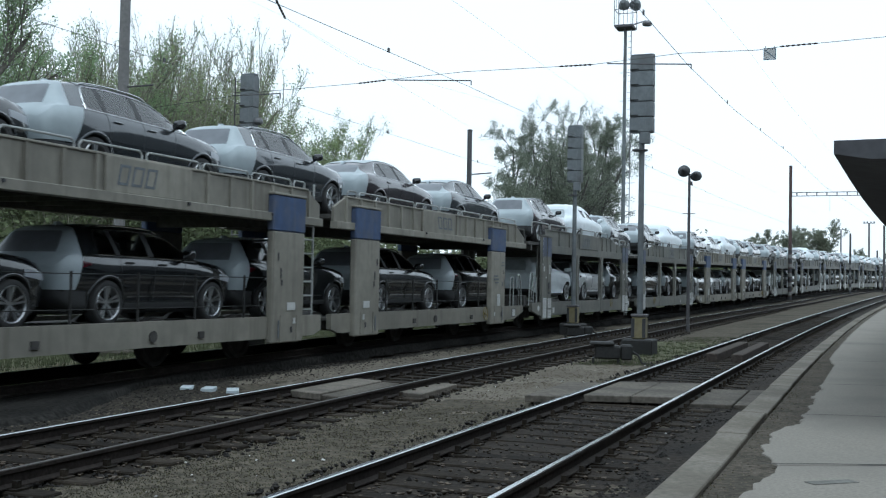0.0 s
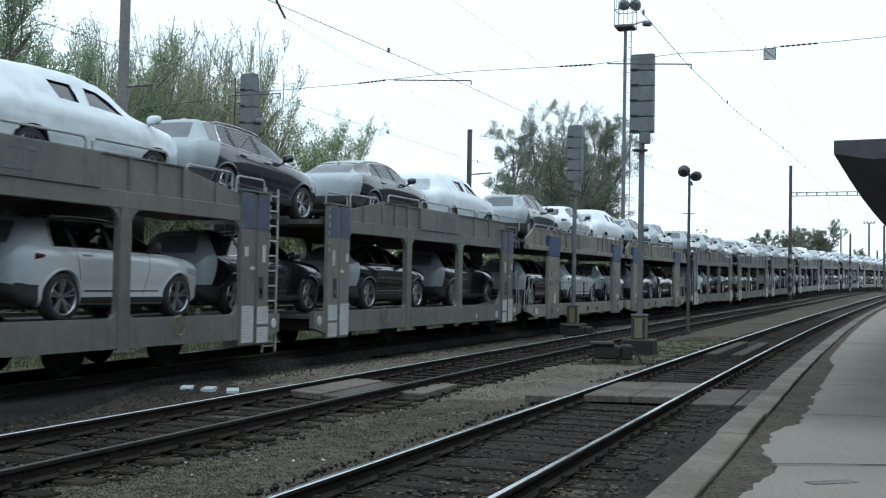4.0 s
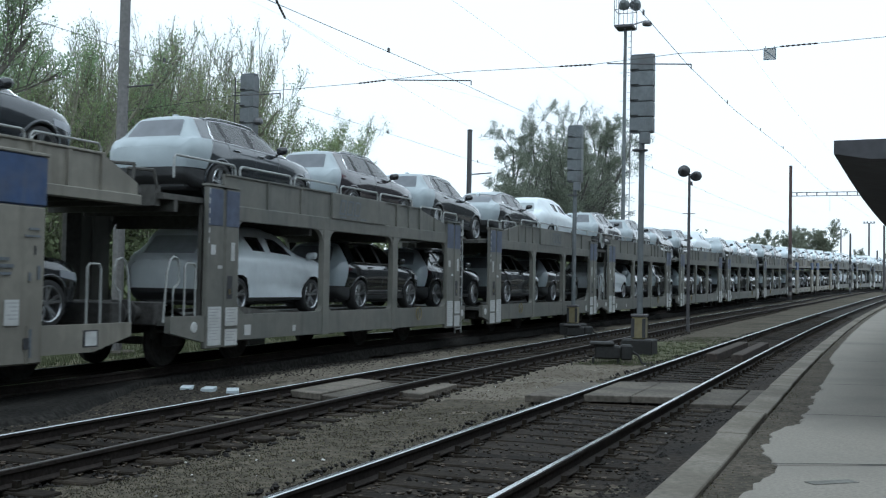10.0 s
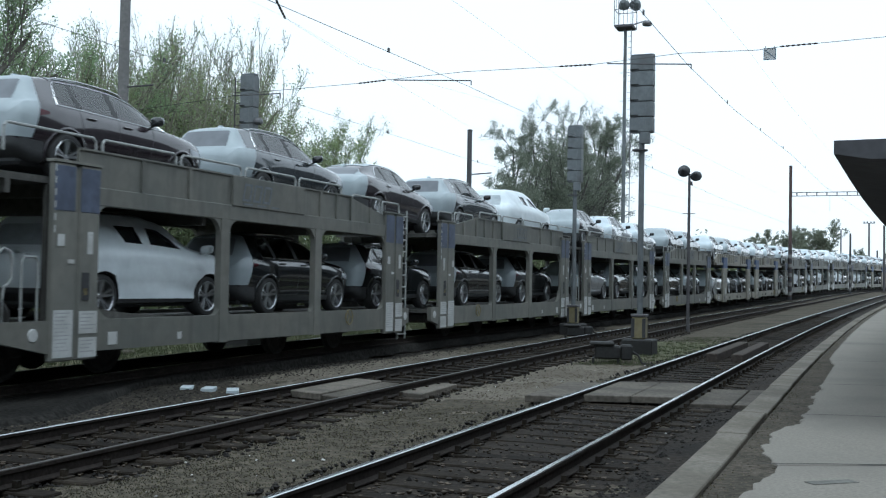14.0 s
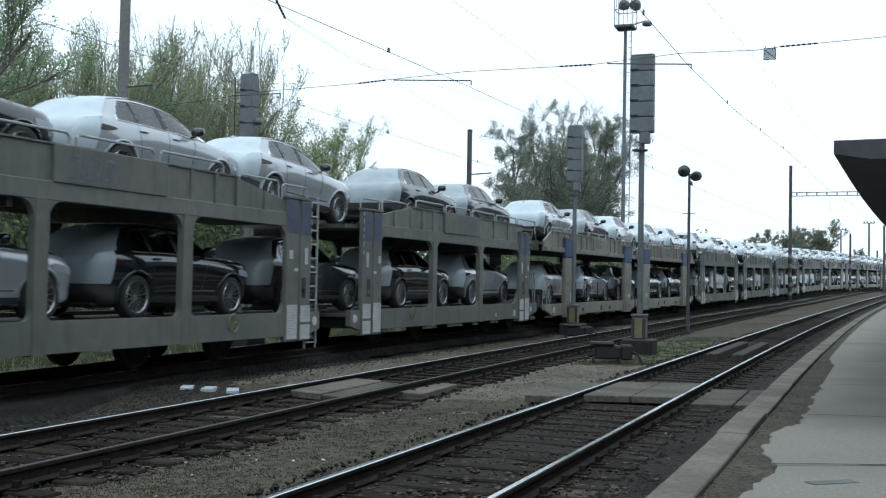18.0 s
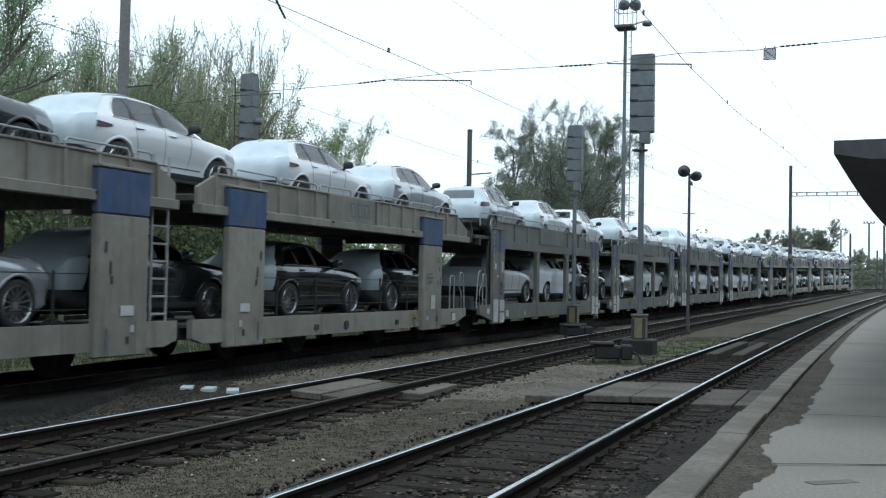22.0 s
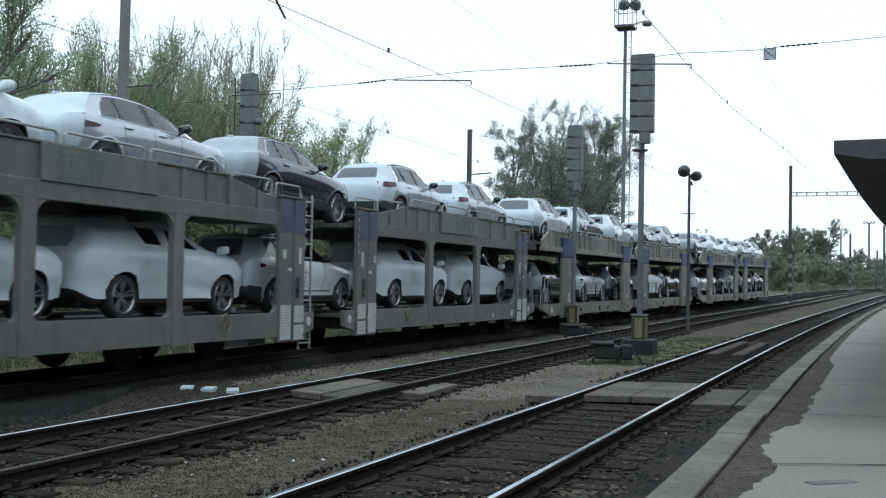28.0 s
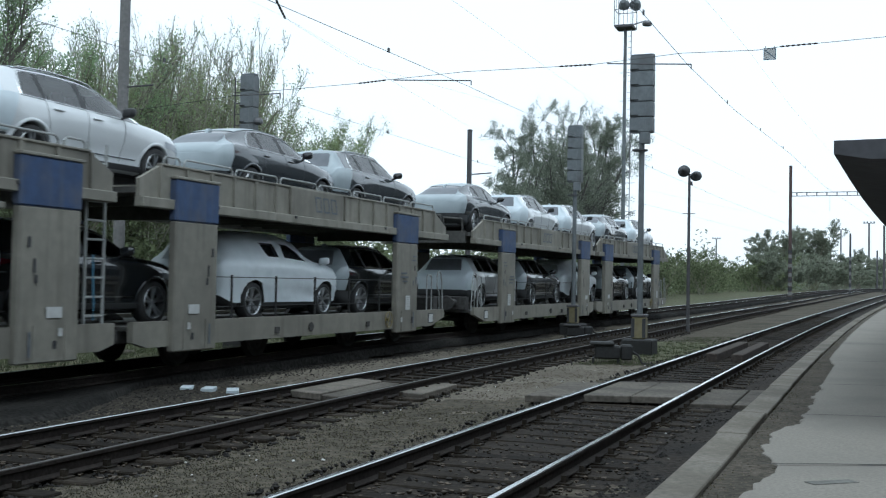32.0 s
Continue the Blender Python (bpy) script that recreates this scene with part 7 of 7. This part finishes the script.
        for lx in (-0.34, 0.25):
            part("leg", boxes((lx - 0.03, lx + 0.03, -0.2, 0.2, -0.1, 0.12)), MAT["motor"], t)
        part("cable", pipe(bmesh.new(), [(0.55, -0.1, 0.3), (0.72, -0.15, 0.2), (0.8, -0.2, 0.02), (1.1, -0.3, 0.0)], 0.025, 6), MAT["motor"], t)
    # beams that lie between the rails of the near track
    for x in (-3.72, -3.12):
        bm = bmesh.new()
        y0, y1 = 26.8, 33.5
        box(bm, x - 0.14, x + 0.14, y0, y1, rise(y0) - 0.15, rise(y0) + 0.06, bevel=0.02)
        tagged(part("wooden_beam", bm, MAT["beam"]), "long brown wooden beam lying between the rails", "beam", "beams between rails")


make_ground()
make_tracks()
make_platform()
make_crossing()
make_canopy()
make_signals()
make_masts()
lamp_tower(-16.6, 75.0, 19.95, 0.66, True, 0.115)
lamp_tower(-9.7, 330.0, 19.2, 1.6, False, 0.2)
lamp_tower(-2.0, 300.0, 19.3, 1.5, False, 0.25)
lamp_tower(-44.7, 330.0, 16.5, 1.3, False, 0.2)
make_wires()
make_train()
make_cars()
WILLOW = "bushy willow with bare upright branches and first leaves"
BROAD = "leafing tree with a broad green crown"
SMALL = "small leafing tree with thin branches"
BIRCH = "tall birch with hanging twigs and sparse leaves"
TREES = [
    (BROAD, -27.5, 23.5, 14.5, 5.2, 8, "bark", "leaf_green", 34000, 0.05, 4, 0.0, 0.22, 0.4),
    (BROAD, -32, 25.5, 17.5, 6.0, 17, "bark", "leaf_green", 34000, 0.055, 4, 0.0, 0.24, 0.4),
    (BROAD, -34, 31.0, 16.5, 5.6, 18, "bark", "leaf_green", 30000, 0.055, 4, 0.0, 0.24, 0.4),
    (BROAD, -28.5, 31.0, 12.2, 5.0, 21, "bark", "leaf_green", 34000, 0.05, 4, 0.0, 0.22, 0.4),
    (SMALL, -33.0, 58.0, 12.0, 4.4, 9, "bark", "leaf_olive", 26000, 0.055, 4, 0.0, 0.18, 0.35),
    (SMALL, -33.6, 63.0, 13.2, 4.2, 19, "bark", "leaf_olive", 26000, 0.055, 4, 0.0, 0.18, 0.35),
    (BIRCH, -29.8, 98, 17.7, 6.4, 12, "bark_pale", "leaf_grey", 38000, 0.08, 3, 0.22, 0.3, 0.08),
    (BIRCH, -29.6, 103, 20.2, 7.4, 15, "bark_pale", "leaf_grey", 38000, 0.078, 4, 0.22, 0.28, 0.08),
    (BIRCH, -29.0, 106, 20.6, 6.6, 16, "bark_pale", "leaf_grey", 20000, 0.075, 4, 0.22, 0.3, 0.08),
    (BIRCH, -29.6, 110, 21.6, 7.4, 13, "bark_pale", "leaf_grey", 38000, 0.08, 4, 0.22, 0.3, 0.08),
    (BIRCH, -29.4, 118, 23.4, 4.6, 14, "bark_pale", "leaf_grey", 44000, 0.08, 4, 0.22, 0.3, 0.08),
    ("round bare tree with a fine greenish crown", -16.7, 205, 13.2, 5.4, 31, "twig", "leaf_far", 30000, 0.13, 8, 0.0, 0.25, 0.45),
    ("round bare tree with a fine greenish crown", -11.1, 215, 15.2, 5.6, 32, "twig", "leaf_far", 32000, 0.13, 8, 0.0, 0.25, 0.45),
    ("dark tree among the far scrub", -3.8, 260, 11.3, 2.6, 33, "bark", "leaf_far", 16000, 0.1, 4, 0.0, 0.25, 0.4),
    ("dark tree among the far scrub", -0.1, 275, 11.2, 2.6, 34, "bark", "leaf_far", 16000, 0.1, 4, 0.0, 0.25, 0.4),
]
for i, (x, y, h) in enumerate(((-27.0, 29.5, 11.0), (-28.1, 34.5, 12.2), (-28.0, 37.5, 13.0), (-30.0, 39.5, 14.2), (-28.8, 41.5, 13.4), (-28.4, 43.5, 13.6), (-31.2, 46.0, 13.2))):
    TREES.append((WILLOW, x, y, h, 4.2, 40 + i, "twig", "leaf_olive", 19000, 0.05, 14, 0.0, 0.14, 0.7))
for lab, x, y, h, sp, seed, bark, leaf, n, size, stems, droop, base, up in TREES:
    make_tree("tree", lab, x, y, h - ground_height(x, y), sp, seed, bark, leaf, n, size, stems, droop, base, (8, 6, 5) if up > 0.5 or stems > 4 else (11, 8, 5), 0.0115, up)
rnd = random.Random(77)
for i in range(30):
    y = 14 + i * 5.2 + rnd.uniform(-1.5, 1.5)
    make_bush(lane_x("train", y) - rnd.uniform(10.5, 15), y, rnd.uniform(3.6, 5.6), rnd.uniform(2.6, 3.6), 100 + i, "leaf_bush")
for i in range(12):
    y = 150 + i * 12
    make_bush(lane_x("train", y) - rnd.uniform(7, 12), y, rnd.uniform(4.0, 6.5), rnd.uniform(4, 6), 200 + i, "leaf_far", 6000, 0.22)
make_woods()
make_scrub()
make_litter()


def motions():
    """The whole train comes towards the camera and past it."""
    times = [0, 2, 4, 6, 8, 10, 12, 14, 16, 18, 20, 22, 24, 26, 28, 30, 32]
    for o, u, z, pitch, turn in RIDERS:
        rows = []
        for t in times:
            m = lane_pose("train", u - travelled(t), 0.0, z)
            rows.append((t, m @ Matrix.Rotation(turn, 4, "Z") @ Matrix.Rotation(pitch, 4, "X")))
        walk(o, rows)
    # the wheels roll on the rail
    for o in WHEELSETS:
        here, rows = o.matrix_basis.translation.copy(), []
        for k in range(0, 962, 2):
            t = min(k / 30.0, 32.0)
            rows.append((t, Matrix.Translation(here) @ Matrix.Rotation((travelled(t) / 0.44) % (4 * math.pi), 4, "X")))
        walk(o, rows)


motions()
